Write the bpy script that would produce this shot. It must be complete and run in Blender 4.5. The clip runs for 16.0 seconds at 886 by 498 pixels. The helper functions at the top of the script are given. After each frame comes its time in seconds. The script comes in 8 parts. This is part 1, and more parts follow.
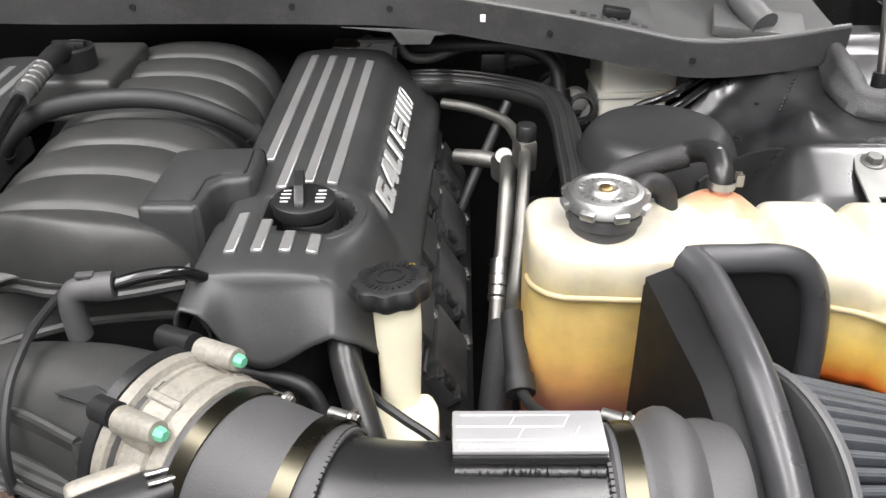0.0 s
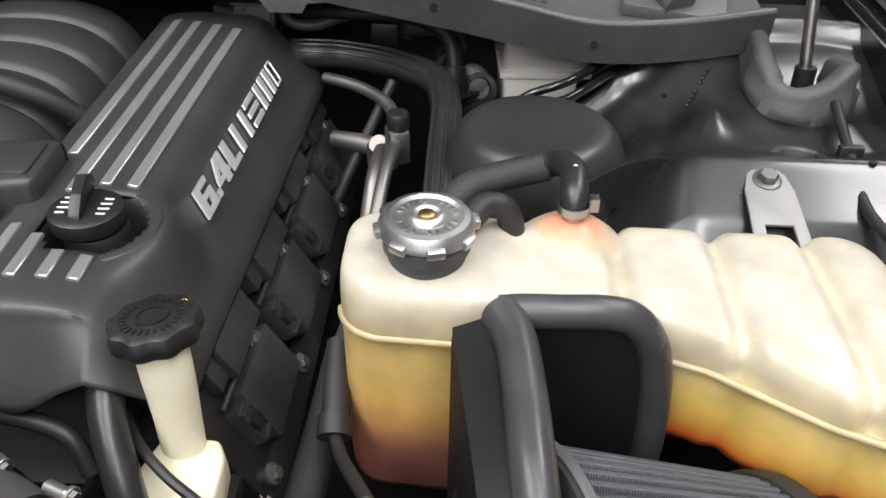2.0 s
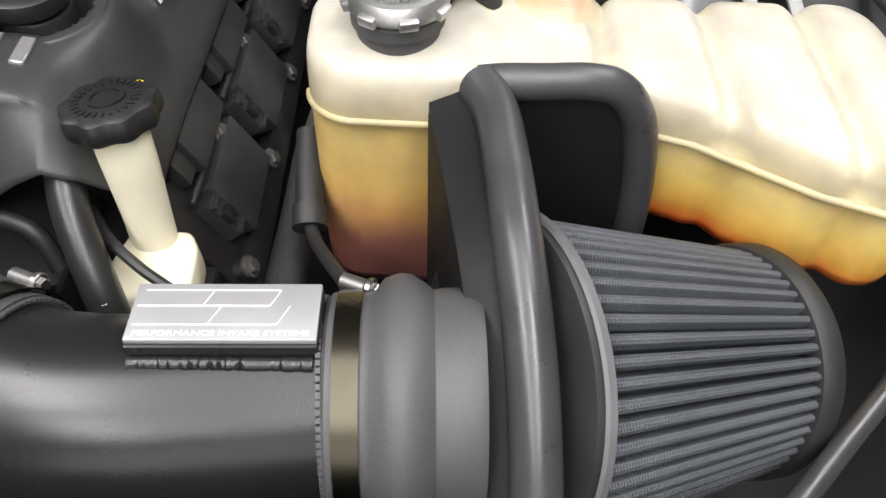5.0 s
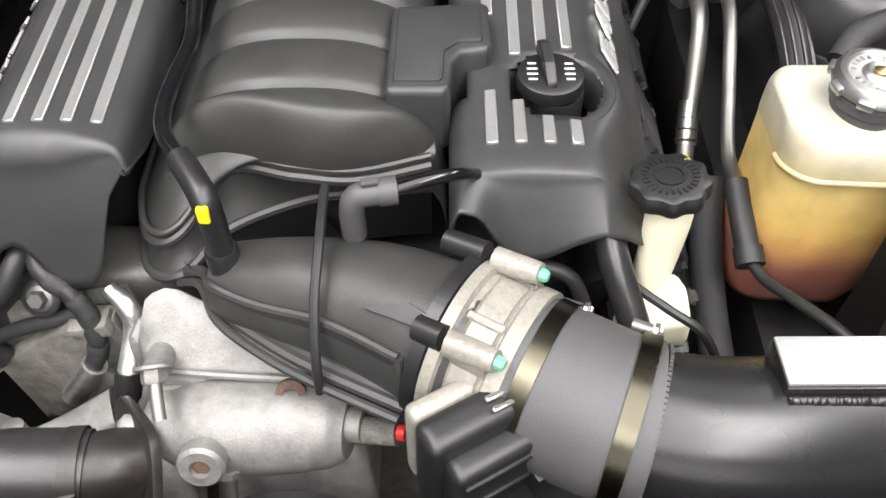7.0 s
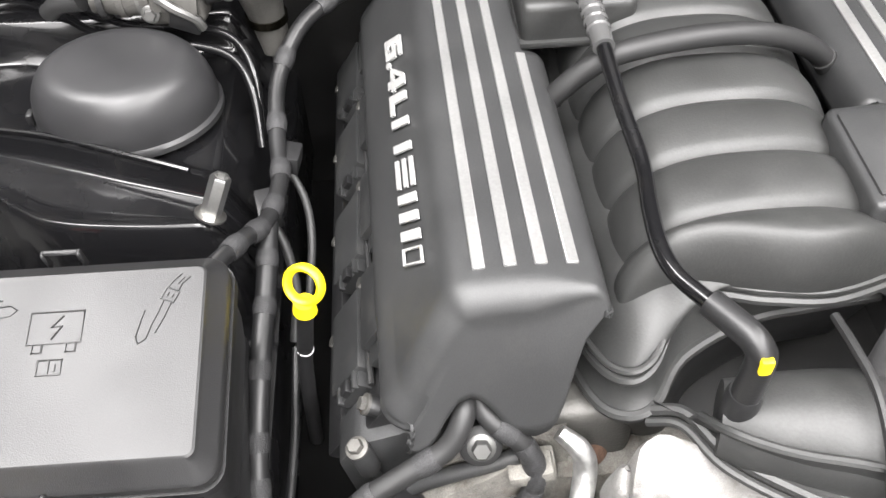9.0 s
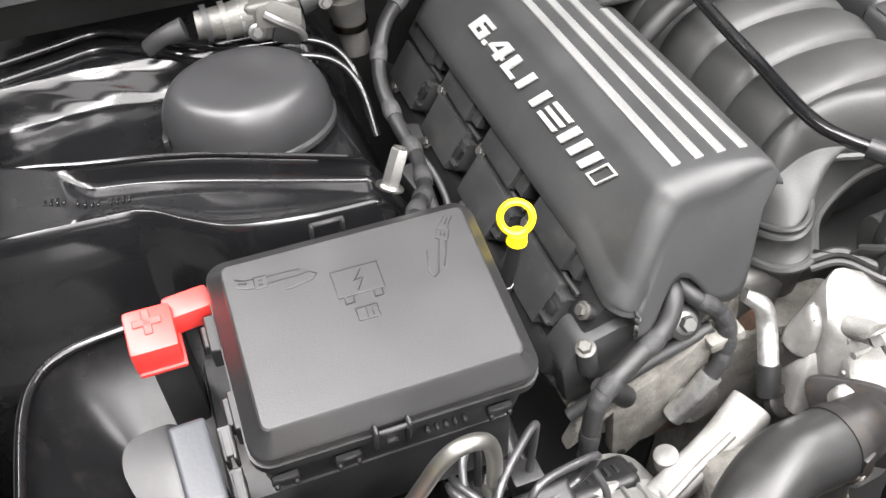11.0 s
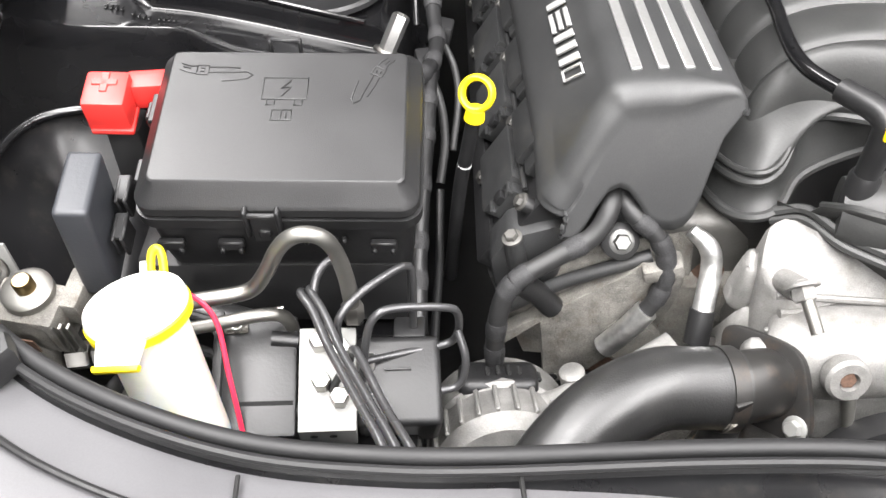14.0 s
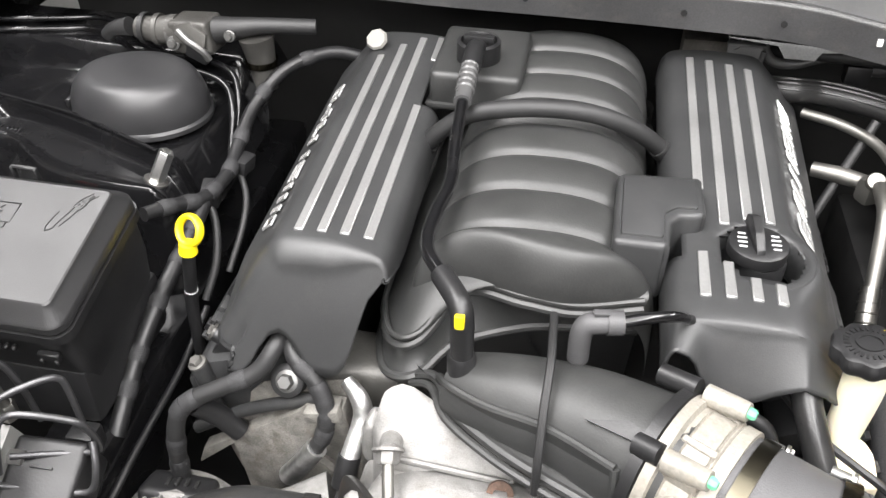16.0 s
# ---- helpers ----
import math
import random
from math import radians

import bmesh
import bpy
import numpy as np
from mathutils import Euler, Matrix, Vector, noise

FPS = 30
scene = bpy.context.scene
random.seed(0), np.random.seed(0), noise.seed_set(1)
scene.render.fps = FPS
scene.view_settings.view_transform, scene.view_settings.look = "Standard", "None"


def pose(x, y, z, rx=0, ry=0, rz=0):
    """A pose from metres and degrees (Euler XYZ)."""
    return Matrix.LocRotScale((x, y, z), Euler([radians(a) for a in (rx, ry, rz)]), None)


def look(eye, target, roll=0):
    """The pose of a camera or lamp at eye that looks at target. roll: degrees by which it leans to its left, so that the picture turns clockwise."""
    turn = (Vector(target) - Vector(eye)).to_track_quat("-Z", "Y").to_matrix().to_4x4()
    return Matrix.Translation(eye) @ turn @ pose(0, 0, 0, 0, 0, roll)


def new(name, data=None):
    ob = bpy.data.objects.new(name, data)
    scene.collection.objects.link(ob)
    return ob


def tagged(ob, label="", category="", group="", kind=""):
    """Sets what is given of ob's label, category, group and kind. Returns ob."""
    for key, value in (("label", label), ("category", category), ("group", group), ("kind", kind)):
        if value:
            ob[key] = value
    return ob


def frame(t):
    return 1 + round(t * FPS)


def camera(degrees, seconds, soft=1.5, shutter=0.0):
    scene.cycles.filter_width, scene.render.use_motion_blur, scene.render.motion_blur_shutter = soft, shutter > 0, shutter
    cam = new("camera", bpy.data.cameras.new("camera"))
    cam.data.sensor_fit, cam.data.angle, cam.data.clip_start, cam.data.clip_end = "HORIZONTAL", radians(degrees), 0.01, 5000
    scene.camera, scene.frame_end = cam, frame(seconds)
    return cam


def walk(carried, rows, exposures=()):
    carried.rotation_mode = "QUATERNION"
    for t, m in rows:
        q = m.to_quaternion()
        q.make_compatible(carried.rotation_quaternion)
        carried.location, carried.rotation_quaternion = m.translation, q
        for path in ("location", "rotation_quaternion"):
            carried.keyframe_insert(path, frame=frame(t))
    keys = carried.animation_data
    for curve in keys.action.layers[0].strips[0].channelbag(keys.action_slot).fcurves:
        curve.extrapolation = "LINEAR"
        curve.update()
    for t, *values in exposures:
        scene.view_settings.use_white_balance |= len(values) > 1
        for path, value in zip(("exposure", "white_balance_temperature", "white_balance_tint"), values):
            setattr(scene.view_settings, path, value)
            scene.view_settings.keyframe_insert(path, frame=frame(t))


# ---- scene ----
cam = camera(54.6, 16.0)
PATH = [
    (0, (0.012, 0.029, 1.453), (-0.032, 1.73, 0.401), -0.9),
    (0.5, (0.062, 0.063, 1.439), (-0.016, 1.749, 0.367), -0.5),
    (1, (0.102, 0.091, 1.431), (0.039, 1.749, 0.314), 0.5),
    (1.5, (0.127, 0.115, 1.443), (0.074, 1.748, 0.29), 1.0),
    (2, (0.145, 0.145, 1.458), (0.094, 1.76, 0.279), 1.1),
    (2.5, (0.163, 0.16, 1.425), (0.121, 1.771, 0.24), 1.0),
    (2.7, (0.157, 0.144, 1.415), (0.128, 1.707, 0.17), 0.9),
    (3, (0.152, 0.131, 1.405), (0.135, 1.658, 0.113), 0.8),
    (3.2, (0.15, 0.129, 1.417), (0.145, 1.611, 0.075), 1.0),
    (5.3, (0.138, 0.145, 1.423), (0.167, 1.466, -0.079), 1.3),
    (5.5, (0.12, 0.145, 1.431), (0.132, 1.449, -0.086), 0.4),
    (6, (0.045, 0.129, 1.476), (0.081, 1.434, -0.039), 1.6),
    (6.5, (-0.068, 0.107, 1.522), (-0.048, 1.401, -0.004), 1.1),
    (7, (-0.191, 0.113, 1.538), (-0.19, 1.395, 0.003), 0.2),
    (7.5, (-0.305, 0.144, 1.538), (-0.309, 1.42, -0.002), -0.1),
    (8, (-0.419, 0.196, 1.542), (-0.425, 1.473, 0.003), -0.4),
    (8.5, (-0.458, 0.208, 1.539), (-0.44, 1.503, 0.016), -0.3),
    (9, (-0.537, 0.211, 1.562), (-0.488, 1.529, 0.059), -2.4),
    (9.5, (-0.648, 0.208, 1.603), (-0.484, 1.547, 0.127), -3.8),
    (9.7, (-0.692, 0.2, 1.616), (-0.481, 1.54, 0.146), -4.1),
    (11.8, (-0.862, 0.117, 1.53), (-0.359, 1.444, 0.12), -1.1),
    (12, (-0.856, 0.111, 1.517), (-0.356, 1.449, 0.118), -1.3),
    (12.5, (-0.805, 0.09, 1.493), (-0.32, 1.442, 0.101), -1.5),
    (13, (-0.757, 0.061, 1.46), (-0.415, 1.453, 0.065), -0.7),
    (13.5, (-0.71, 0.041, 1.457), (-0.545, 1.46, 0.058), -0.7),
    (14, (-0.653, -0.005, 1.494), (-0.652, 1.429, 0.1), -0.2),
    (14.5, (-0.603, -0.035, 1.557), (-0.746, 1.389, 0.159), -1.0),
    (15, (-0.494, -0.038, 1.595), (-0.704, 1.401, 0.222), -0.6),
    (15.5, (-0.391, -0.019, 1.598), (-0.642, 1.487, 0.307), -0.4),
    (16, (-0.271, 0.015, 1.582), (-0.55, 1.547, 0.327), 0.4),
]
walk(cam, [(t, look(eye, target, roll)) for t, eye, target, roll in PATH],
     [(0, -0.50), (0.5, -0.52), (1.2, -0.76), (2.5, -1.0), (3.2, -0.96), (5.5, -0.80), (6.5, -0.64), (7, -0.34), (7.5, -0.04), (8, 0.15), (9, 0.43), (9.7, 0.46), (12, 0.58), (12.5, 0.48), (13.5, 0.40), (14.5, 0.30), (15.2, 0.20), (16, 0.07)])

# ---- workshop light ----
world = bpy.data.worlds.new("workshop_air")
scene.world = world
world.use_nodes = True
world.node_tree.nodes["Background"].inputs[0].default_value = (0.93, 0.97, 1.0, 1)
world.node_tree.nodes["Background"].inputs[1].default_value = 0.2


def area_lamp(x, y, z, sx, sy, watts):
    data = bpy.data.lights.new("ceiling_lamp_or_fill", "AREA")
    data.shape, data.size, data.size_y, data.energy = "RECTANGLE", sx, sy, watts
    data.color = (1.0, 0.975, 0.97)
    ob = new("ceiling_lamp_or_fill", data)
    ob.location = (x, y, z)
    return ob


for lx, ly in ((-1.05, -0.05), (0.66, -0.35)):
    area_lamp(lx, ly, 3.05, 0.42, 1.3, 50)
    area_lamp(lx, -1.9, 3.05, 0.42, 1.7, 50)
area_lamp(-1.72, 1.35, 3.05, 0.60, 1.7, 82)
area_lamp(1.45, 1.35, 3.05, 0.42, 1.7, 80)
# roof light over the front of the car
area_lamp(-0.35, -1.25, 3.06, 2.7, 4.1, 270)
area_lamp(2.5, 4.3, 3.05, 0.42, 1.7, 35)

# unseen fill light before the car, added to brighten front-facing surfaces
front_fill = area_lamp(-0.4, -4.1, 1.45, 3.6, 2.3, 80)
front_fill.rotation_euler = (radians(90), 0, 0)


# ---- materials ----
def material(name, color, rough=0.5, metal=0.0, grain=0.0, grain_scale=400.0, vary=0.25, vary_scale=18.0, bump=0.0,
             coat=0.0, dirt=0.0, dirt_color=(0.2, 0.18, 0.15), spec=0.5, subsurface=0.0, rough_vary=0.15, coat_rough=0.06, lumps=0.0, lump_scale=260.0):
    m = bpy.data.materials.new(name)
    m.use_nodes = True
    nt = m.node_tree
    b = nt.nodes["Principled BSDF"]
    co = nt.nodes.new("ShaderNodeTexCoord")
    big = nt.nodes.new("ShaderNodeTexNoise")
    big.inputs["Scale"].default_value, big.inputs["Detail"].default_value = vary_scale, 6
    fine = nt.nodes.new("ShaderNodeTexNoise")
    fine.inputs["Scale"].default_value, fine.inputs["Detail"].default_value = grain_scale, 3
    for n in (big, fine):
        nt.links.new(co.outputs["Object"], n.inputs["Vector"])
    ramp = nt.nodes.new("ShaderNodeMapRange")
    ramp.inputs["From Min"].default_value, ramp.inputs["From Max"].default_value = 0.3, 0.7
    ramp.inputs["To Min"].default_value, ramp.inputs["To Max"].default_value = 1 - vary, 1 + vary
    nt.links.new(big.outputs["Fac"], ramp.inputs["Value"])
    gr = nt.nodes.new("ShaderNodeMapRange")
    gr.inputs["From Min"].default_value, gr.inputs["From Max"].default_value = 0.3, 0.7
    gr.inputs["To Min"].default_value, gr.inputs["To Max"].default_value = 1 - grain, 1 + grain
    nt.links.new(fine.outputs["Fac"], gr.inputs["Value"])
    mul = nt.nodes.new("ShaderNodeMath")
    mul.operation = "MULTIPLY"
    nt.links.new(ramp.outputs["Result"], mul.inputs[0])
    nt.links.new(gr.outputs["Result"], mul.inputs[1])
    tint = nt.nodes.new("ShaderNodeMix")
    tint.data_type, tint.blend_type = "RGBA", "MULTIPLY"
    tint.inputs["Factor"].default_value = 1.0
    tint.inputs[6].default_value = (*color, 1)
    nt.links.new(mul.outputs[0], tint.inputs[7])
    last = tint.outputs[2]
    if dirt:
        dn = nt.nodes.new("ShaderNodeTexNoise")
        dn.inputs["Scale"].default_value, dn.inputs["Detail"].default_value, dn.inputs["Roughness"].default_value = 45, 8, 0.7
        nt.links.new(co.outputs["Object"], dn.inputs["Vector"])
        dr = nt.nodes.new("ShaderNodeMapRange")
        dr.inputs["From Min"].default_value, dr.inputs["From Max"].default_value = 0.52, 0.72
        dr.inputs["To Max"].default_value = dirt
        nt.links.new(dn.outputs["Fac"], dr.inputs["Value"])
        dm = nt.nodes.new("ShaderNodeMix")
        dm.data_type = "RGBA"
        dm.inputs[7].default_value = (*dirt_color, 1)
        nt.links.new(dr.outputs["Result"], dm.inputs["Factor"])
        nt.links.new(last, dm.inputs[6])
        last = dm.outputs[2]
    nt.links.new(last, b.inputs["Base Color"])
    rr = nt.nodes.new("ShaderNodeMapRange")
    rr.inputs["From Min"].default_value, rr.inputs["From Max"].default_value = 0.3, 0.7
    rr.inputs["To Min"].default_value, rr.inputs["To Max"].default_value = rough * (1 - rough_vary), min(1, rough * (1 + rough_vary))
    nt.links.new(big.outputs["Fac"], rr.inputs["Value"])
    nt.links.new(rr.outputs["Result"], b.inputs["Roughness"])
    b.inputs["Metallic"].default_value = metal
    b.inputs["Specular IOR Level"].default_value = spec
    b.inputs["Coat Weight"].default_value = coat
    b.inputs["Coat Roughness"].default_value = coat_rough
    if subsurface:
        b.inputs["Subsurface Weight"].default_value = subsurface
        b.inputs["Subsurface Radius"].default_value = (0.02, 0.014, 0.007)
    if bump:
        bp = nt.nodes.new("ShaderNodeBump")
        bp.inputs["Strength"].default_value, bp.inputs["Distance"].default_value = bump, 0.001
        nt.links.new(fine.outputs["Fac"], bp.inputs["Height"])
        nt.links.new(bp.outputs["Normal"], b.inputs["Normal"])
    if lumps:
        ln = nt.nodes.new("ShaderNodeTexNoise")
        ln.inputs["Scale"].default_value, ln.inputs["Detail"].default_value, ln.inputs["Roughness"].default_value = lump_scale, 5, 0.65
        nt.links.new(co.outputs["Object"], ln.inputs["Vector"])
        lb = nt.nodes.new("ShaderNodeBump")
        lb.inputs["Strength"].default_value, lb.inputs["Distance"].default_value = lumps, 0.004
        nt.links.new(ln.outputs["Fac"], lb.inputs["Height"])
        if b.inputs["Normal"].links:
            nt.links.new(b.inputs["Normal"].links[0].from_socket, lb.inputs["Normal"])
        nt.links.new(lb.outputs["Normal"], b.inputs["Normal"])
    return m


COVER = material("moulded_cover_plastic", (0.0275, 0.028, 0.0285), 0.44, grain=0.12, grain_scale=900, bump=0.12, vary=0.08, dirt=0.1, dirt_color=(0.10, 0.097, 0.09))
MANIFOLD = material("nylon_manifold", (0.026, 0.0265, 0.026), 0.46, grain=0.1, grain_scale=500, bump=0.15, vary=0.12, dirt=0.1, dirt_color=(0.10, 0.097, 0.09))
BLACK = material("black_plastic", (0.0105, 0.0105, 0.011), 0.42, grain=0.1, bump=0.15, vary=0.2)
LIDMAT = material("fuse_lid_plastic", (0.016, 0.016, 0.0165), 0.4, grain=0.2, grain_scale=1200, bump=0.18, vary=0.08)
RUBBER = material("black_rubber", (0.0175, 0.0175, 0.0178), 0.5, vary=0.2, bump=0.1, spec=0.4)
GLOSSRUB = material("glossy_edge_trim", (0.038, 0.038, 0.041), 0.34, vary=0.2, bump=0.08, grain_scale=300, rough_vary=0.3)
HOSEMAT = material("radiator_hose_rubber", (0.018, 0.018, 0.018), 0.32, vary=0.15, bump=0.2, grain_scale=700, dirt=0.12, dirt_color=(0.08, 0.076, 0.07))
PAINT = material("black_body_paint", (0.005, 0.005, 0.0055), 0.26, coat=0.75, vary=0.1, dirt=0.02, coat_rough=0.10, spec=0.15)
# dusty satin body paint, base also lifted to stand in for reflected sheen
FENDERPAINT = material("dusty_fender_paint_with_sheen", (0.010, 0.0103, 0.0112), 0.34, coat=0.65, vary=0.15, dirt=0.04, coat_rough=0.16, rough_vary=0.25)
# near-black base holds the shade of the bay's depths; the dirt noise is grime
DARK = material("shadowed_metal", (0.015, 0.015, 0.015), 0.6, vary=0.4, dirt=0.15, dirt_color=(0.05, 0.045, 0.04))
ALU = material("cast_aluminium", (0.215, 0.211, 0.203), 0.54, metal=0.45, grain=0.15, grain_scale=1200, bump=0.35, vary=0.22, dirt=0.55, dirt_color=(0.12, 0.11, 0.095), vary_scale=60.0, lumps=0.22)
ALUDIRTY = material("dirty_cast_aluminium", (0.175, 0.168, 0.152), 0.7, metal=0.2, grain=0.35, grain_scale=1300, bump=0.9, vary=0.32, dirt=0.75, dirt_color=(0.10, 0.08, 0.06), vary_scale=60.0, lumps=0.6, lump_scale=200.0)
ALUBRIGHT = material("machined_aluminium", (0.52, 0.52, 0.51), 0.36, metal=1.0, grain=0.06, vary=0.08)
SLEEVE = material("smoked_clear_sleeve", (0.075, 0.075, 0.075), 0.25, vary=0.1)
STRIPE = material("brushed_silver_stripe", (0.40, 0.40, 0.395), 0.34, metal=0.7, grain=0.06, vary=0.06)
DULLSTEEL = material("dull_black_zinc", (0.16, 0.16, 0.155), 0.42, metal=0.8, vary=0.2)
BADGE = material("chrome_badge", (0.66, 0.66, 0.65), 0.24, metal=0.55, vary=0.1)
ALUWARM = material("warm_cast_aluminium", (0.225, 0.212, 0.185), 0.48, metal=0.2, grain=0.15, grain_scale=300, bump=0.5, vary=0.15, dirt=0.25, dirt_color=(0.36, 0.29, 0.20))
STEEL = material("zinc_steel", (0.42, 0.41, 0.39), 0.32, metal=1.0, vary=0.15)
PIPE = material("aluminium_pipe", (0.255, 0.249, 0.233), 0.5, metal=1.0, vary=0.12, dirt=0.15)
BRAKELINE = material("coated_brake_line", (0.06, 0.06, 0.062), 0.3, metal=0.5, vary=0.15)
SILICONE = material("grey_silicone", (0.053, 0.0525, 0.054), 0.55, grain=0.08, grain_scale=700, bump=0.2, vary=0.08)
TUBEMAT = material("satin_black_powdercoat", (0.010, 0.010, 0.0105), 0.27, grain=0.1, grain_scale=1500, bump=0.04, vary=0.08)
SHIELD = material("heat_shield_black", (0.006, 0.006, 0.006), 0.62, grain=0.2, grain_scale=900, bump=0.1, vary=0.1, spec=0.25)
FLANGE = material("satin_sheet_flange", (0.008, 0.008, 0.0085), 0.55, grain=0.1, grain_scale=900, bump=0.05, vary=0.15, spec=0.2)
BAND = material("clamp_band_steel", (0.080, 0.073, 0.054), 0.28, metal=1.0, vary=0.1)
YELLOW = material("yellow_plastic", (0.85, 0.66, 0.01), 0.4, vary=0.06)
IVORY = material("ivory_plastic", (0.72, 0.685, 0.53), 0.4, vary=0.06, subsurface=0.35)
WHITEPL = material("white_plastic", (0.80, 0.79, 0.72), 0.42, vary=0.08, subsurface=0.2)
CAPWHITE = material("pale_cap_plastic", (0.72, 0.72, 0.68), 0.42, vary=0.05)
RED = material("red_plastic", (0.62, 0.035, 0.03), 0.4, vary=0.1)
WIRERED = material("red_wire_insulation", (0.58, 0.02, 0.055), 0.4, vary=0.1)
GREEN = material("green_sealant", (0.10, 0.34, 0.21), 0.5, vary=0.2)
WRITE = material("pale_print", (0.60, 0.60, 0.60), 0.5, vary=0.1)
FABRIC = material("braided_sleeve", (0.02, 0.02, 0.021), 0.6, grain=0.6, grain_scale=900, bump=0.8)
FOIL = material("heat_foil", (0.68, 0.68, 0.67), 0.42, metal=1.0, grain=0.2, grain_scale=120, bump=1.0)
CLUTTER = material("grimy_grey_metal", (0.075, 0.073, 0.068), 0.45, metal=0.4, vary=0.4, dirt=0.5, dirt_color=(0.05, 0.045, 0.04), bump=0.4)
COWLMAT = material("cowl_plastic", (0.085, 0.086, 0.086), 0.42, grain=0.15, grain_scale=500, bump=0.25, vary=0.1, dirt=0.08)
# same cowl plastic, darkened to paint in the shade on its upright face
COWLSHADE = material("shaded_cowl_plastic", (0.042, 0.042, 0.043), 0.45, grain=0.15, grain_scale=500, bump=0.2, vary=0.15, dirt=0.12)
BADGEPLATE = material("brushed_badge_plate", (0.38, 0.38, 0.385), 0.36, metal=0.5, vary=0.06)
LINERPAINT = material("satin_underseal_paint", (0.006, 0.006, 0.0065), 0.30, coat=0.12, vary=0.15, dirt=0.05, spec=0.25, coat_rough=0.2)
GREYLABEL = material("worn_printed_label", (0.42, 0.40, 0.36), 0.5, vary=0.3, vary_scale=300)
RUST = material("rusty_iron", (0.085, 0.048, 0.032), 0.8, vary=0.5, grain=0.3, bump=0.6)
CAPSTEEL = material("stamped_cap_steel", (0.46, 0.46, 0.455), 0.40, metal=0.95, vary=0.12, grain=0.08)
BRASS = material("brass_rivet", (0.40, 0.29, 0.14), 0.35, metal=1.0)
HOLE = material("open_hole", (0.003, 0.003, 0.003), 0.9)
WALLP = material("workshop_wall_paint", (0.26, 0.255, 0.25), 0.6, vary=0.05, vary_scale=2)
CEILP = material("workshop_ceiling_paint", (0.42, 0.42, 0.41), 0.6, vary=0.05, vary_scale=2)
FLOORP = material("workshop_concrete", (0.13, 0.13, 0.125), 0.5, vary=0.15, vary_scale=3, grain=0.1, grain_scale=60)


def height_mix(name, stops, low, high, rough=0.32, subsurface=0.5, radius=(0.03, 0.018, 0.006)):
    """Translucent plastic whose contents show through: colours by height."""
    m = bpy.data.materials.new(name)
    m.use_nodes = True
    nt = m.node_tree
    b = nt.nodes["Principled BSDF"]
    geo = nt.nodes.new("ShaderNodeTexCoord")
    sep = nt.nodes.new("ShaderNodeSeparateXYZ")
    nt.links.new(geo.outputs["Object"], sep.inputs[0])
    wob = nt.nodes.new("ShaderNodeTexNoise")
    wob.inputs["Scale"].default_value, wob.inputs["Detail"].default_value = 14, 4
    nt.links.new(geo.outputs["Object"], wob.inputs["Vector"])
    add = nt.nodes.new("ShaderNodeMath")
    add.operation, add.inputs[1].default_value = "MULTIPLY_ADD", 0.02
    nt.links.new(wob.outputs["Fac"], add.inputs[0])
    nt.links.new(sep.outputs["Z"], add.inputs[2])
    mr = nt.nodes.new("ShaderNodeMapRange")
    mr.inputs["From Min"].default_value, mr.inputs["From Max"].default_value = low + 0.01, high + 0.01
    nt.links.new(add.outputs[0], mr.inputs["Value"])
    cr = nt.nodes.new("ShaderNodeValToRGB")
    while len(cr.color_ramp.elements) < len(stops):
        cr.color_ramp.elements.new(0.5)
    for el, (p, c) in zip(cr.color_ramp.elements, stops):
        el.position, el.color = p, (*c, 1)
    nt.links.new(mr.outputs["Result"], cr.inputs["Fac"])
    cloud = nt.nodes.new("ShaderNodeTexNoise")
    cloud.inputs["Scale"].default_value, cloud.inputs["Detail"].default_value = 32, 5
    nt.links.new(geo.outputs["Object"], cloud.inputs["Vector"])
    cm = nt.nodes.new("ShaderNodeMapRange")
    cm.inputs["From Min"].default_value, cm.inputs["From Max"].default_value = 0.32, 0.68
    cm.inputs["To Min"].default_value, cm.inputs["To Max"].default_value = 0.84, 1.14
    nt.links.new(cloud.outputs["Fac"], cm.inputs["Value"])
    mot = nt.nodes.new("ShaderNodeMix")
    mot.data_type, mot.blend_type = "RGBA", "MULTIPLY"
    mot.inputs["Factor"].default_value = 1.0
    nt.links.new(cr.outputs["Color"], mot.inputs[6])
    nt.links.new(cm.outputs["Result"], mot.inputs[7])
    nt.links.new(mot.outputs[2], b.inputs["Base Color"])
    b.inputs["Roughness"].default_value = rough
    b.inputs["Subsurface Weight"].default_value = subsurface
    b.inputs["Subsurface Radius"].default_value = radius
    fine = nt.nodes.new("ShaderNodeTexNoise")
    fine.inputs["Scale"].default_value, fine.inputs["Detail"].default_value = 90, 4
    nt.links.new(geo.outputs["Object"], fine.inputs["Vector"])
    bp = nt.nodes.new("ShaderNodeBump")
    bp.inputs["Strength"].default_value, bp.inputs["Distance"].default_value = 0.25, 0.002
    nt.links.new(fine.outputs["Fac"], bp.inputs["Height"])
    nt.links.new(bp.outputs["Normal"], b.inputs["Normal"])
    return m


COOLANT = height_mix("coolant_filled_plastic", [(0.0, (0.23, 0.085, 0.075)), (0.26, (0.30, 0.12, 0.085)), (0.40, (0.52, 0.28, 0.10)),
                                                 (0.55, (0.56, 0.38, 0.12)), (0.80, (0.56, 0.43, 0.17)), (1.0, (0.58, 0.50, 0.32))], 0.91, 1.12)
COOLANT_SIDE = height_mix("shallow_coolant_plastic", [(0.0, (0.62, 0.085, 0.012)), (0.13, (0.62, 0.15, 0.025)), (0.30, (0.58, 0.32, 0.06)), (0.6, (0.58, 0.42, 0.12)),
                                                       (1.0, (0.60, 0.49, 0.25))], 1.005, 1.085)
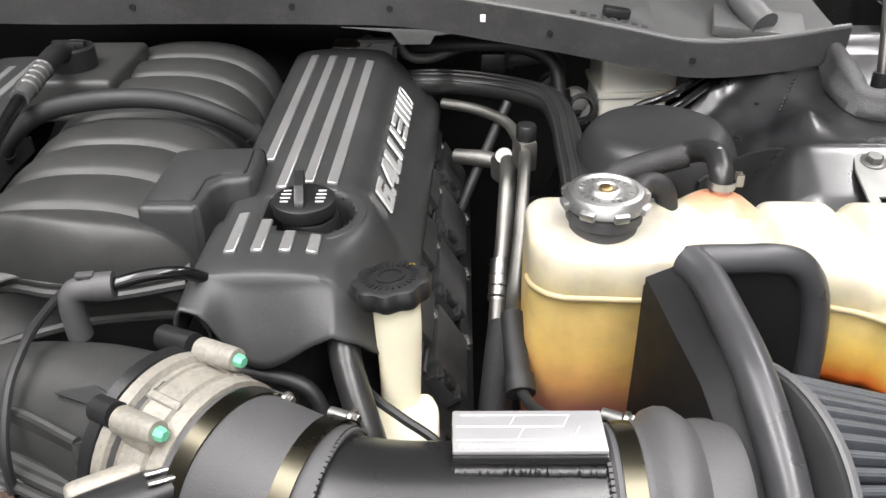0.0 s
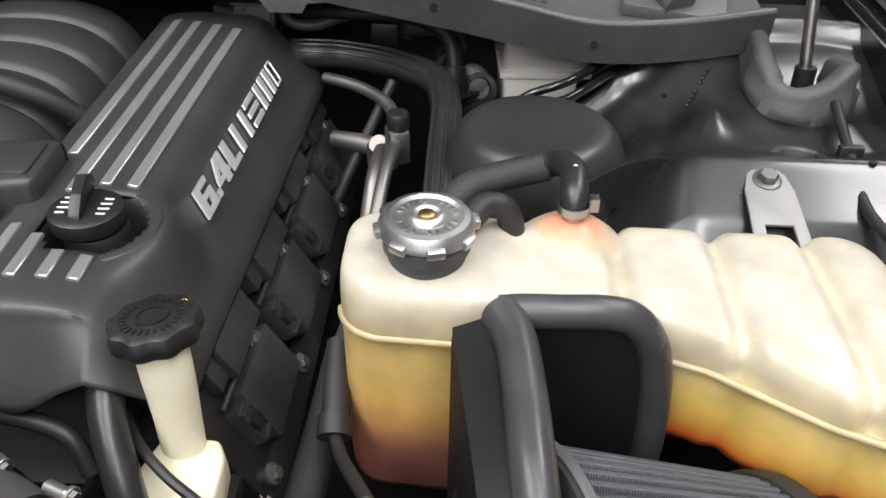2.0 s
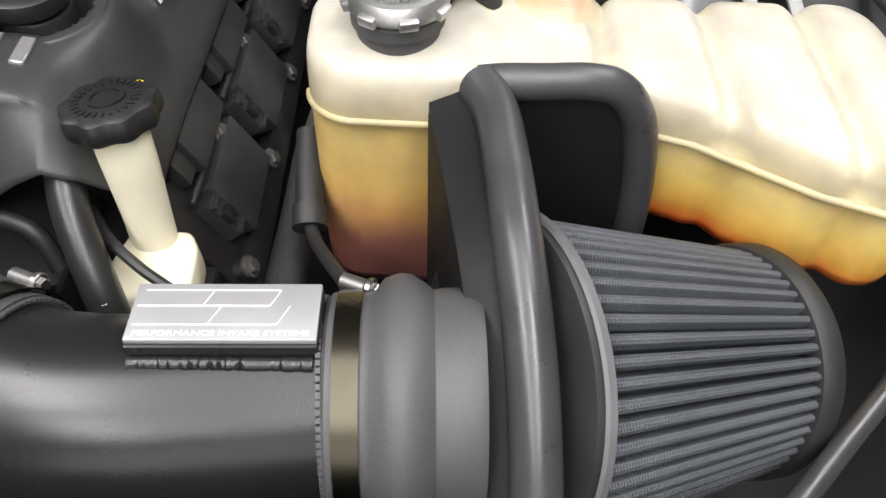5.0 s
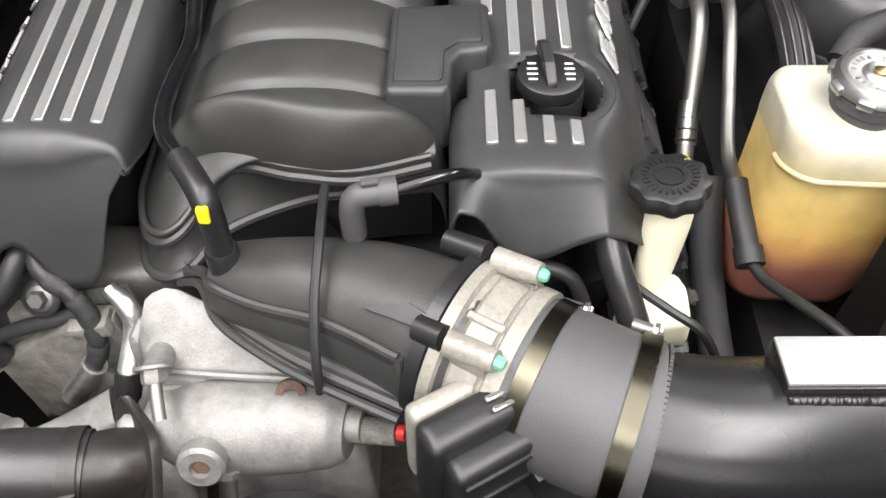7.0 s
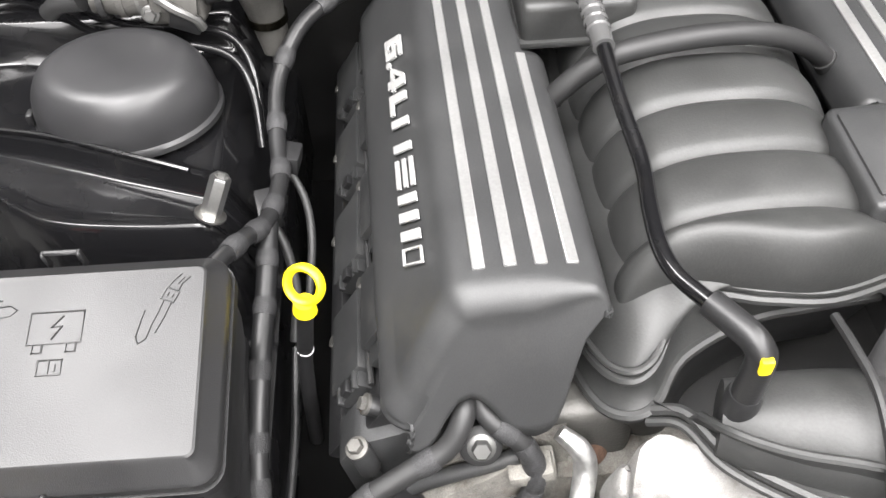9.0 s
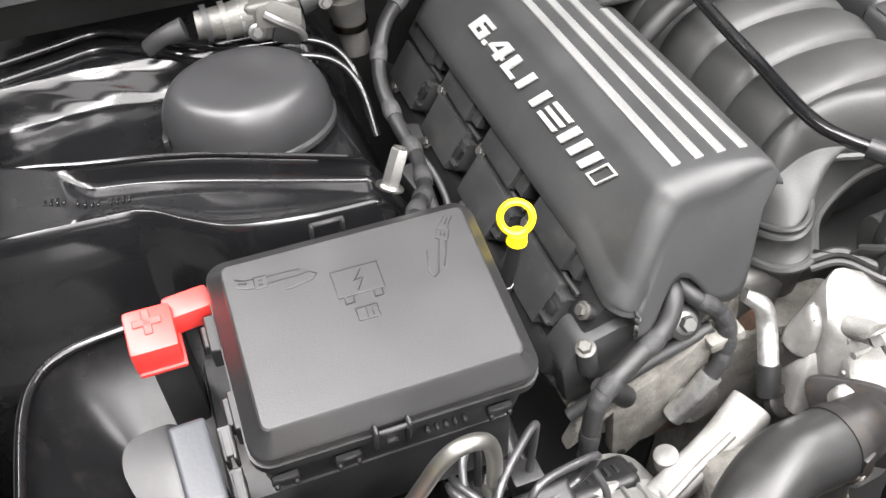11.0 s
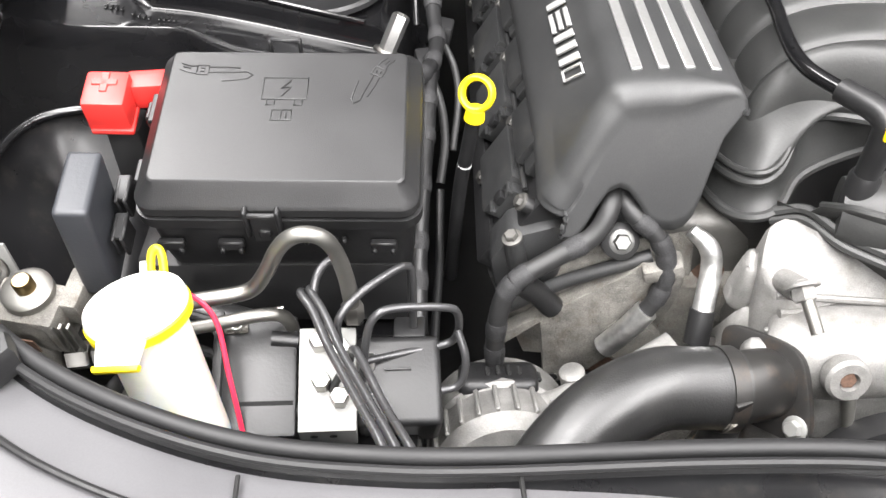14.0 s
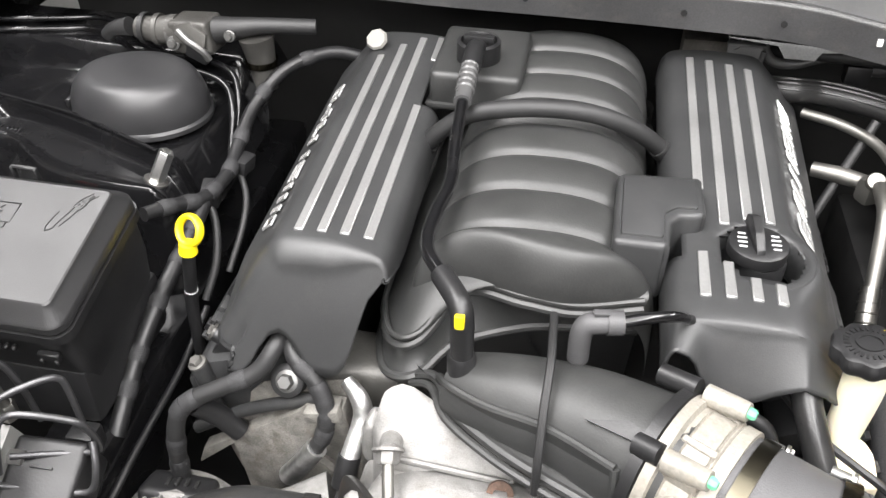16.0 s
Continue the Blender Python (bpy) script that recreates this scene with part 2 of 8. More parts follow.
WASHER = height_mix("washer_filler_plastic", [(0.0, (0.30, 0.52, 0.62)), (0.16, (0.42, 0.58, 0.62)), (0.22, (0.62, 0.62, 0.56)),
                                              (1.0, (0.72, 0.71, 0.63))], 0.95, 1.10)


# ---- mesh helpers ----
def thing(name, label, category, base=(0, 0, 0), group="", kind=""):
    ob = new(name)
    ob.location = base
    ob.empty_display_size = 0.02
    return tagged(ob, label, category, group, kind)


def mesh_object(name, bm, mat, angle=38):
    bmesh.ops.recalc_face_normals(bm, faces=bm.faces)
    me = bpy.data.meshes.new(name)
    bm.to_mesh(me)
    bm.free()
    me.polygons.foreach_set("use_smooth", [True] * len(me.polygons))
    me.set_sharp_from_angle(angle=radians(angle))
    me.materials.append(mat)
    return new(name, me)


def part(name, bm, mat, parent, label="", angle=38):
    ob = mesh_object(name, bm, mat, angle)
    ob.parent = parent
    ob.matrix_parent_inverse = Matrix.Translation(parent.location).inverted() if parent.type == "EMPTY" else Matrix()
    if label:
        ob["label"] = label
    return ob


def single(name, bm, mat, label, category, group="", kind="", angle=38):
    return tagged(mesh_object(name, bm, mat, angle), label, category, group, kind)


def box(c, s, bevel=0.003, seg=2, rot=(0, 0, 0)):
    bm = bmesh.new()
    bmesh.ops.create_cube(bm, size=1)
    bmesh.ops.scale(bm, vec=s, verts=bm.verts)
    if bevel:
        bmesh.ops.bevel(bm, geom=list(bm.edges), offset=min(bevel, min(s) * 0.45), segments=seg, affect="EDGES", profile=0.6)
    bmesh.ops.transform(bm, matrix=pose(*c, *rot), verts=bm.verts)
    return bm


def joined(*bms):
    out = bms[0]
    for b in bms[1:]:
        me = bpy.data.meshes.new("tmp")
        b.to_mesh(me)
        b.free()
        out.from_mesh(me)
        bpy.data.meshes.remove(me)
    return out


def aim(origin, direction):
    d = Vector(direction).normalized()
    return Matrix.Translation(origin) @ d.to_track_quat("Z", "Y").to_matrix().to_4x4()


def lathe(profile, m=Matrix(), n=32, close=True):
    """profile: (radius, height) from bottom to top; capped where the radius is not 0."""
    bm = bmesh.new()
    rings = []
    for r, h in profile:
        if r < 1e-6:
            rings.append([bm.verts.new(m @ Vector((0, 0, h)))])
        else:
            rings.append([bm.verts.new(m @ Vector((r * math.cos(2 * math.pi * i / n), r * math.sin(2 * math.pi * i / n), h))) for i in range(n)])
    for a, b in zip(rings, rings[1:]):
        for i in range(n):
            j = (i + 1) % n
            if len(a) == 1 and len(b) > 1:
                bm.faces.new((a[0], b[i], b[j]))
            elif len(b) == 1 and len(a) > 1:
                bm.faces.new((a[i], a[j], b[0]))
            elif len(a) > 1:
                bm.faces.new((a[i], a[j], b[j], b[i]))
    if close:
        for ring in (rings[0], rings[-1]):
            if len(ring) > 2:
                bm.faces.new(ring)
    return bm


def smooth_path(pts, steps=6):
    pts = [Vector(p) for p in pts]
    if len(pts) < 3:
        return pts
    ext = [2 * pts[0] - pts[1]] + pts + [2 * pts[-1] - pts[-2]]
    out = []
    for i in range(1, len(ext) - 2):
        p0, p1, p2, p3 = ext[i - 1:i + 3]
        for k in range(steps):
            t = k / steps
            out.append(0.5 * ((2 * p1) + (p2 - p0) * t + (2 * p0 - 5 * p1 + 4 * p2 - p3) * t * t + (3 * p1 - p0 - 3 * p2 + p3) * t ** 3))
    out.append(pts[-1])
    return out


def sweep(pts, r, n=12, steps=6, section=None, up=(0, 0, 1), closed=False):
    """A tube along a smooth path; r: one radius or one a path point; section: (a, b) offsets instead of a circle."""
    path = smooth_path(pts, steps)
    if isinstance(r, (list, tuple)):
        k = len(pts) - 1
        radii = [r[min(k - 1, int(i / (len(path) - 1) * k))] * (1 - (i / (len(path) - 1) * k - min(k - 1, int(i / (len(path) - 1) * k))))
                 + r[min(k - 1, int(i / (len(path) - 1) * k)) + 1] * (i / (len(path) - 1) * k - min(k - 1, int(i / (len(path) - 1) * k)))
                 for i in range(len(path))]
    else:
        radii = [r] * len(path)
    ring = section or [(math.cos(2 * math.pi * i / n), math.sin(2 * math.pi * i / n)) for i in range(n)]
    bm = bmesh.new()
    rings = []
    side = None
    for i, p in enumerate(path):
        t = (path[min(i + 1, len(path) - 1)] - path[max(i - 1, 0)]).normalized()
        if side is None:
            side = t.cross(Vector(up))
            if side.length < 1e-3:
                side = t.cross(Vector((1, 0, 0)))
        side = (side - t * side.dot(t)).normalized()
        top = side.cross(t)
        rings.append([bm.verts.new(p + (side * a + top * b) * radii[i]) for a, b in ring])
    for a, b in zip(rings, rings[1:]):
        for i in range(len(ring)):
            j = (i + 1) % len(ring)
            bm.faces.new((a[i], a[j], b[j], b[i]))
    bm.faces.new(rings[0])
    bm.faces.new(rings[-1])
    return bm


def prism(poly, depth, m=Matrix(), bevel=0.0, seg=2):
    bm = bmesh.new()
    low = [bm.verts.new((x, y, 0)) for x, y in poly]
    top = [bm.verts.new((x, y, depth)) for x, y in poly]
    bm.faces.new(low)
    bm.faces.new(top)
    for i in range(len(poly)):
        j = (i + 1) % len(poly)
        bm.faces.new((low[i], low[j], top[j], top[i]))
    bmesh.ops.recalc_face_normals(bm, faces=bm.faces)
    if bevel:
        bmesh.ops.bevel(bm, geom=list(bm.edges), offset=bevel, segments=seg, affect="EDGES", profile=0.6)
    bmesh.ops.transform(bm, matrix=m, verts=bm.verts)
    return bm


def sheet(nu, nv, f, thick=0.0):
    bm = bmesh.new()
    v = [[bm.verts.new(f(i / (nu - 1), j / (nv - 1))) for j in range(nv)] for i in range(nu)]
    for i in range(nu - 1):
        for j in range(nv - 1):
            bm.faces.new((v[i][j], v[i + 1][j], v[i + 1][j + 1], v[i][j + 1]))
    if thick:
        bmesh.ops.recalc_face_normals(bm, faces=bm.faces)
        bmesh.ops.solidify(bm, geom=list(bm.faces), thickness=thick)
    return bm


def loft(rings, caps=True):
    bm = bmesh.new()
    vs = [[bm.verts.new(p) for p in ring] for ring in rings]
    k = len(vs[0])
    for a, b in zip(vs, vs[1:]):
        for i in range(k):
            j = (i + 1) % k
            bm.faces.new((a[i], a[j], b[j], b[i]))
    if caps:
        bm.faces.new(vs[0])
        bm.faces.new(vs[-1])
    return bm


def interp(x, table):
    for (x0, y0), (x1, y1) in zip(table, table[1:]):
        if x <= x1:
            return y0 + (y1 - y0) * max(0.0, (x - x0) / (x1 - x0))
    return table[-1][1]


def bolt(parent, p, d=(0, 0, 1), r=0.006, h=0.006, mat=None, washer=True, name="bolt", label=""):
    m = aim(p, d)
    hexa = lathe([(r, 0.0), (r, h * 0.8), (r * 0.85, h), (0, h)], m, 6)
    if washer:
        hexa = joined(hexa, lathe([(r * 1.45, -0.0015), (r * 1.45, 0.0008), (r * 1.3, 0.0014), (0, 0.0014)], m, 18))
    return part(name, hexa, mat or STEEL, parent, label)


def clamp_ring(parent, c, d, r, width, mat=None, name="clamp", notches=0):
    m = aim(c, d)
    bm = lathe([(r, -width / 2), (r + 0.0012, -width / 2), (r + 0.0012, width / 2), (r, width / 2)], m, 48, close=False)
    return part(name, bm, mat or BAND, parent)

# ---- workshop shell and the car's bay ----
single("floor", box((-0.3, 0.8, -0.05), (9, 10, 0.1), 0), FLOORP, "grey concrete workshop floor under the car", "floor", kind="structure")
single("ceiling", box((-0.3, 0.8, 3.2), (9, 10, 0.1), 0), CEILP, "plain white workshop ceiling", "ceiling", kind="structure")
single("wall_north", box((-0.3, 5.85, 1.6), (9, 0.1, 3.1), 0), WALLP, "plain grey workshop wall", "wall", kind="structure")
single("wall_south", box((-0.3, -4.25, 1.6), (9, 0.1, 3.1), 0), WALLP, "plain grey workshop wall", "wall", kind="structure")
single("wall_east", box((4.25, 0.8, 1.6), (0.1, 9.9, 3.1), 0), WALLP, "plain grey workshop wall", "wall", kind="structure")
single("wall_west", box((-4.85, 0.8, 1.6), (0.1, 9.9, 3.1), 0), WALLP, "plain grey workshop wall", "wall", kind="structure")

C = -0.30

# the shell of the bay under and behind everything, its deep shade put into the dark colour
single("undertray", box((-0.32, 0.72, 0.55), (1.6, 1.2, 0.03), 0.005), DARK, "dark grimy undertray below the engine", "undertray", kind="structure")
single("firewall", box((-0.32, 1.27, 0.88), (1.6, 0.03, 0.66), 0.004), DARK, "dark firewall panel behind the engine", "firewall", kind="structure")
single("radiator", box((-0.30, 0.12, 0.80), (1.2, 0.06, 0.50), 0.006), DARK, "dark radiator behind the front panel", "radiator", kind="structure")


def raised_hood():
    """The opened hood, standing over the bay from its hinges behind the cowl."""
    t = thing("raised_hood", "opened black hood with a dark insulating liner inside", "hood", (C, 1.20, 1.19))
    m = pose(C, 1.22, 1.19, 72, 0, 180)

    def leaf(u, v, lift):
        x = -0.74 + 1.48 * u
        return m @ Vector((x * (1 - 0.10 * v * v), 1.12 * v - 0.05 * v * abs(2 * u - 1) ** 3, lift + 0.03 * math.sin(math.pi * v) - 0.03 * (2 * u - 1) ** 4))
    part("outer_skin", sheet(24, 24, lambda u, v: leaf(u, v, -0.03), 0.002), PAINT, t)
    part("liner", sheet(24, 24, lambda u, v: leaf(0.05 + 0.9 * u, 0.05 + 0.9 * v, 0.0), 0.008), DARK, t, "dark felt liner")
    return t


raised_hood()


def engine_block():
    t = thing("engine_block", "dark grimy V8 engine block between two banks", "engine", (C, 0.75, 0.6))
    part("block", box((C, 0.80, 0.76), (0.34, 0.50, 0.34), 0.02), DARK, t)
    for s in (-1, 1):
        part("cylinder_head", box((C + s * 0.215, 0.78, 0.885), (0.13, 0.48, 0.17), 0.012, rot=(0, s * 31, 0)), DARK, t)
    part("timing_cover", box((C - 0.02, 0.53, 0.78), (0.30, 0.05, 0.34), 0.02), ALUDIRTY, t, "dull cast timing cover")
    return t


engine_block()


# ---- engine covers ----
PROFILE = [(0.1135, 1.085), (0.1145, 1.106), (0.1185, 1.117), (0.127, 1.1235), (0.145, 1.1265), (0.165, 1.1275), (0.185, 1.1272), (0.203, 1.126),
           (0.214, 1.1235), (0.222, 1.119), (0.230, 1.1105), (0.238, 1.1015), (0.248, 1.0895), (0.258, 1.0775), (0.267, 1.066), (0.2725, 1.057), (0.2745, 1.049)]


def splay(bm, s):
    """Both covers widen towards the firewall."""
    for v in bm.verts:
        u = s * (v.co.x - C)
        u = 0.1135 + (u - 0.1135) * (1 + 0.2 * max(0, v.co.y - 0.6)) if s > 0 else u + 0.025 * max(0, v.co.y - 0.575)
        v.co.x = C + s * u
    return bm


def spline(points, n):
    return [tuple(p) for p in smooth_path([(*p, 0) for p in points], n)]


def engine_cover(s, front, back, bottom, well=None):
    """One valve bank's cover: a long arched shell whose front folds down to a shaped lower edge."""
    label = "black moulded engine cover with four silver stripes over one cylinder bank"
    t = thing("engine_cover", label, "engine cover", (C + s * 0.18, 0.77, 1.05), "engine covers")
    prof = [(p[0], p[1]) for p in spline(PROFILE, 3 if s > 0 else 8)]
    ys = [back, back - 0.006] + [back - 0.006 - (back - 0.006 - front) * i / 60 for i in range(1, 61)]
    bm = bmesh.new()
    rows = []

    def bulge(x, y, z):
        """The cover swells up to a level rim round the filler well."""
        if not well:
            return z
        r = math.hypot(x - well[0], y - well[1])
        w = min(1, max(0, (0.070 - r) / 0.026))
        return z + max(0, 1.1235 - z) * w * w * (3 - 2 * w)

    for k, y in enumerate(ys):
        drop = 0.012 if k == 0 else 0
        rows.append([bm.verts.new((C + s * u, y, bulge(C + s * u, y, z) - drop)) for u, z in prof])
    if s < 0:
        rows = rows[:1]
        inner = []
        for i, (u, z) in enumerate(prof):
            a, b = prof[max(0, i - 1)], prof[min(len(prof) - 1, i + 1)]
            n = Vector((-(b[1] - a[1]), b[0] - a[0])).normalized()
            r = 0.004 + 0.018 * min(1, max(0, (u - 0.116) / 0.05))
            inner.append((n, r))
        face = lambda z: 0.545 - 0.40 * (1.105 - z)

        def hang(u, z, y):
            """Towards the front the outer wall reaches lower and the inner one ends higher."""
            g = min(1, max(0, (0.615 - y) / 0.085))
            g = g * g * (3 - 2 * g)
            if u > 0.225:
                return z - 0.021 * g * min(1, (u - 0.225) / 0.036) ** 1.5
            return max(z, 1.085 + 0.024 * g) if u < 0.118 else z
        for y in ys[1:]:
            row = []
            for (u, z), (n, r) in zip(prof, inner):
                end = face(hang(u, z, front) - r * n.y) + r
                yy = back - (back - end) * (back - y) / (back - front)
                row.append(bm.verts.new((C - u, yy, hang(u, z, yy))))
            rows.append(row)
        for k in range(1, 8):
            a = math.pi / 2 * k / 7
            row = []
            for (u, z), (n, r) in zip(prof, inner):
                q = r * (1 - math.cos(a))
                zf = hang(u, z, face(hang(u, z, front) - r * n.y) + r)
                row.append(bm.verts.new((C - (u - q * n.x), face(hang(u, z, front) - r * n.y) + r - r * math.sin(a), zf - q * n.y)))
            rows.append(row)
        for k in range(1, 11):
            v = k / 10
            row = []
            for (u, z), (n, r) in zip(prof, inner):
                u1, z1 = u - r * n.x, hang(u, z, face(hang(u, z, front) - r * n.y) + r) - r * n.y
                u2 = 0.1135 + (u1 - 0.1135) * (1 + 0.03 * v)
                zb = min(interp(u2, bottom), z1 - 0.0015)
                zz = z1 + (zb - z1) * v
                row.append(bm.verts.new((C - u2, face(zz), zz)))
            rows.append(row)
    for k in range(1, 15 if s > 0 else 1):
        v = k / 14
        row = []
        for u, z in prof:
            zb = min(interp(u, bottom), z - 0.003)
            ease = 1 - math.sqrt(max(0, 1 - min(1, v / 0.35) ** 2)) if v < 0.35 else 1
            zz = z - (z - zb) * (0.14 * ease if v < 0.35 else 0.14 + 0.86 * (v - 0.35) / 0.65)
            yy = front - 0.020 * math.sin(min(1, v / 0.35) * math.pi / 2) - 0.026 * max(0, (v - 0.35) / 0.65)
            yy += v * (0.020 * max(0, (u - 0.222) / 0.042) ** 2)
            row.append(bm.verts.new((C + s * u, yy, bulge(C + s * u, yy, zz) if v < 0.3 else zz)))
        rows.append(row)
    for a, b in zip(rows, rows[1:]):
        for i in range(len(prof) - 1):
            bm.faces.new((a[i], a[i + 1], b[i + 1], b[i]))
    if well:
        gone = [f for f in bm.faces if (f.calc_center_median().xy - Vector(well)).length < 0.0365]
        bmesh.ops.delete(bm, geom=gone, context="FACES")
    if s < 0:
        gone = [f for f in bm.faces if 0.81 < f.calc_center_median().y < 0.90 and abs(f.calc_center_median().x - C) < 0.1345]
    else:
        gone = [f for f in bm.faces if 0.608 < f.calc_center_median().y < 0.715 and abs(f.calc_center_median().x - C) < 0.1265]
    bmesh.ops.delete(bm, geom=gone, context="FACES")
    bmesh.ops.recalc_face_normals(bm, faces=bm.faces)
    shell = part("shell", splay(bm, s), COVER, t, angle=50)
    wall = shell.modifiers.new("wall", "SOLIDIFY")
    wall.thickness, wall.use_even_offset = 0.0028, False
    return t


LEFT_EDGE = [(0.113, 1.112), (0.120, 1.103), (0.132, 1.086), (0.138, 1.066), (0.145, 1.040), (0.150, 1.026), (0.156, 1.018), (0.165, 1.0145), (0.177, 1.016), (0.185, 1.022),
             (0.194, 1.036), (0.203, 1.046), (0.211, 1.049), (0.220, 1.045), (0.229, 1.032), (0.236, 1.019), (0.242, 1.011), (0.248, 1.007), (0.256, 1.009), (0.275, 1.018)]
RIGHT_EDGE = [(0.113, 1.118), (0.122, 1.115), (0.134, 1.110), (0.141, 1.100), (0.146, 1.086), (0.153, 1.073), (0.163, 1.065), (0.174, 1.062), (0.187, 1.069), (0.203, 1.081),
              (0.222, 1.091), (0.240, 1.083), (0.275, 1.045)]
cover_left = engine_cover(-1, 0.562, 0.985, LEFT_EDGE)
cover_right = engine_cover(1, 0.544, 1.005, RIGHT_EDGE, (-0.1075, 0.616))


def cover_z(u):
    return interp(u, PROFILE)


def stripe(parent, u, s, y0, y1):
    zs = cover_z(u)
    slope = (cover_z(u + 0.004) - cover_z(u - 0.004)) / 0.008
    bm = box((C + s * u, (y0 + y1) / 2, zs + 0.0004), (0.0088, y1 - y0, 0.0034), 0.0008, 1, rot=(0, -math.degrees(math.atan(slope)) * s, 0))
    part("stripe", splay(bm, s), STRIPE, parent, "raised silver stripe")


for k, u in enumerate((0.2005, 0.1795, 0.159, 0.138)):
    stripe(cover_left, u, -1, 0.573, (0.913, 0.943, 0.965, 0.806)[k])
stripe(cover_left, 0.138, -1, 0.912, 0.972)
for u, lo, hi in ((0.1435, 0.609, 0.703), (0.1635, 0.597, 0.650), (0.184, 0.580, 0.660), (0.2035, 0.577, 0.660)):
    stripe(cover_right, u, 1, 0.552, lo)
    stripe(cover_right, u, 1, hi, 0.976 - 0.3 * (u - 0.143))


def text_mesh(body, size, shear, extrude, bold=0.0006):
    cu = bpy.data.curves.new("lettering", "FONT")
    cu.body, cu.size, cu.shear, cu.extrude, cu.offset = body, size, shear, extrude, bold
    ob = bpy.data.objects.new("lettering", cu)
    scene.collection.objects.link(ob)
    me = bpy.data.meshes.new_from_object(ob.evaluated_get(bpy.context.evaluated_depsgraph_get()))
    bm = bmesh.new()
    bm.from_mesh(me)
    bpy.data.objects.remove(ob)
    bpy.data.curves.remove(cu)
    bpy.data.meshes.remove(me)
    return bm


def badge(parent, s, start, end):
    """Raised figures along the outer slope; the maker's word beside them stays plain slanted bars."""
    u, v = 0.2478, 0.234
    along = Vector((0, s, 0))
    rise = Vector((s * (v - u), 0, cover_z(v) - cover_z(u))).normalized()
    out = along.cross(rise)
    m = Matrix(((along.x, rise.x, out.x, C + s * u), (along.y, rise.y, out.y, start), (along.z, rise.z, out.z, cover_z(u)), (0, 0, 0, 1)))
    m = m @ Matrix.Translation((0, 0, 0.0016))
    length, h = abs(end - start), 0.0215
    slant = 0.5

    def put(bm):
        bmesh.ops.transform(bm, matrix=m, verts=bm.verts)
        return splay(bm, s)
    def bar(x0, x1, y0, y1):
        return prism([(x0 + y0 * slant, y0), (x1 + y0 * slant, y0), (x1 + y1 * slant, y1), (x0 + y1 * slant, y1)], 0.0022, Matrix(), 0.0004, 1)

    def quad(*pts):
        return prism([(x * length + y * h * slant, y * h) for x, y in pts], 0.0022, Matrix())

    def block_stroke(x0, x1, y0, y1):
        return quad((x0, y0), (x1, y0), (x1, y1), (x0, y1))
    six = [block_stroke(0.0, 0.038, 0.0, 1.0), block_stroke(0.038, 0.105, 0.80, 1.0), block_stroke(0.038, 0.072, 0.0, 0.19), block_stroke(0.038, 0.072, 0.43, 0.62), block_stroke(0.072, 0.108, 0.0, 0.62)]
    point = [block_stroke(0.122, 0.150, 0.0, 0.22)]
    four = [block_stroke(0.222, 0.262, 0.0, 1.0), block_stroke(0.160, 0.222, 0.20, 0.38), block_stroke(0.262, 0.278, 0.20, 0.38), quad((0.160, 0.38), (0.190, 0.38), (0.222, 0.80), (0.222, 1.0), (0.208, 1.0))]
    ell = [block_stroke(0.295, 0.335, 0.0, 1.0), block_stroke(0.335, 0.390, 0.0, 0.20)]
    for strokes, word in ((six, "6"), (point, "."), (four, "4"), (ell, "L")):
        part("figure_mark", put(joined(*strokes)), BADGE, parent, "raised silver " + ("point" if word == "." else "figure " + word), angle=20)
    w = 0.010
    x0, x1 = 0.415 * length, 0.565 * length
    part("badge_block", put(joined(bar(x0, x0 + w, 0, h), bar(x1 - w, x1, 0, h))), BADGE, parent, "slanted silver badge bars")
    x0, x1 = 0.595 * length, 0.715 * length
    part("badge_block", put(joined(*[bar(x0, x1, y, y + 0.0047) for y in (0, 0.0084, 0.0168)])), BADGE, parent, "slanted silver badge bars")
    x0, x1 = 0.740 * length, 0.915 * length
    part("badge_block", put(joined(bar(x0, x0 + w, 0, h), bar((x0 + x1 - w) / 2, (x0 + x1 + w) / 2, 0, h), bar(x1 - w, x1, 0, h))), BADGE, parent, "slanted silver badge bars")
    x0, x1 = 0.940 * length, length
    part("badge_block", put(joined(bar(x0, x1, 0, 0.002), bar(x0, x1, h - 0.002, h), bar(x0, x0 + 0.002, 0.002, h - 0.002), bar(x1 - 0.002, x1, 0.002, h - 0.002))), BADGE, parent, "hollow slanted silver badge block")


badge(cover_right, 1, 0.673, 0.918)
badge(cover_left, -1, 0.881, 0.609)


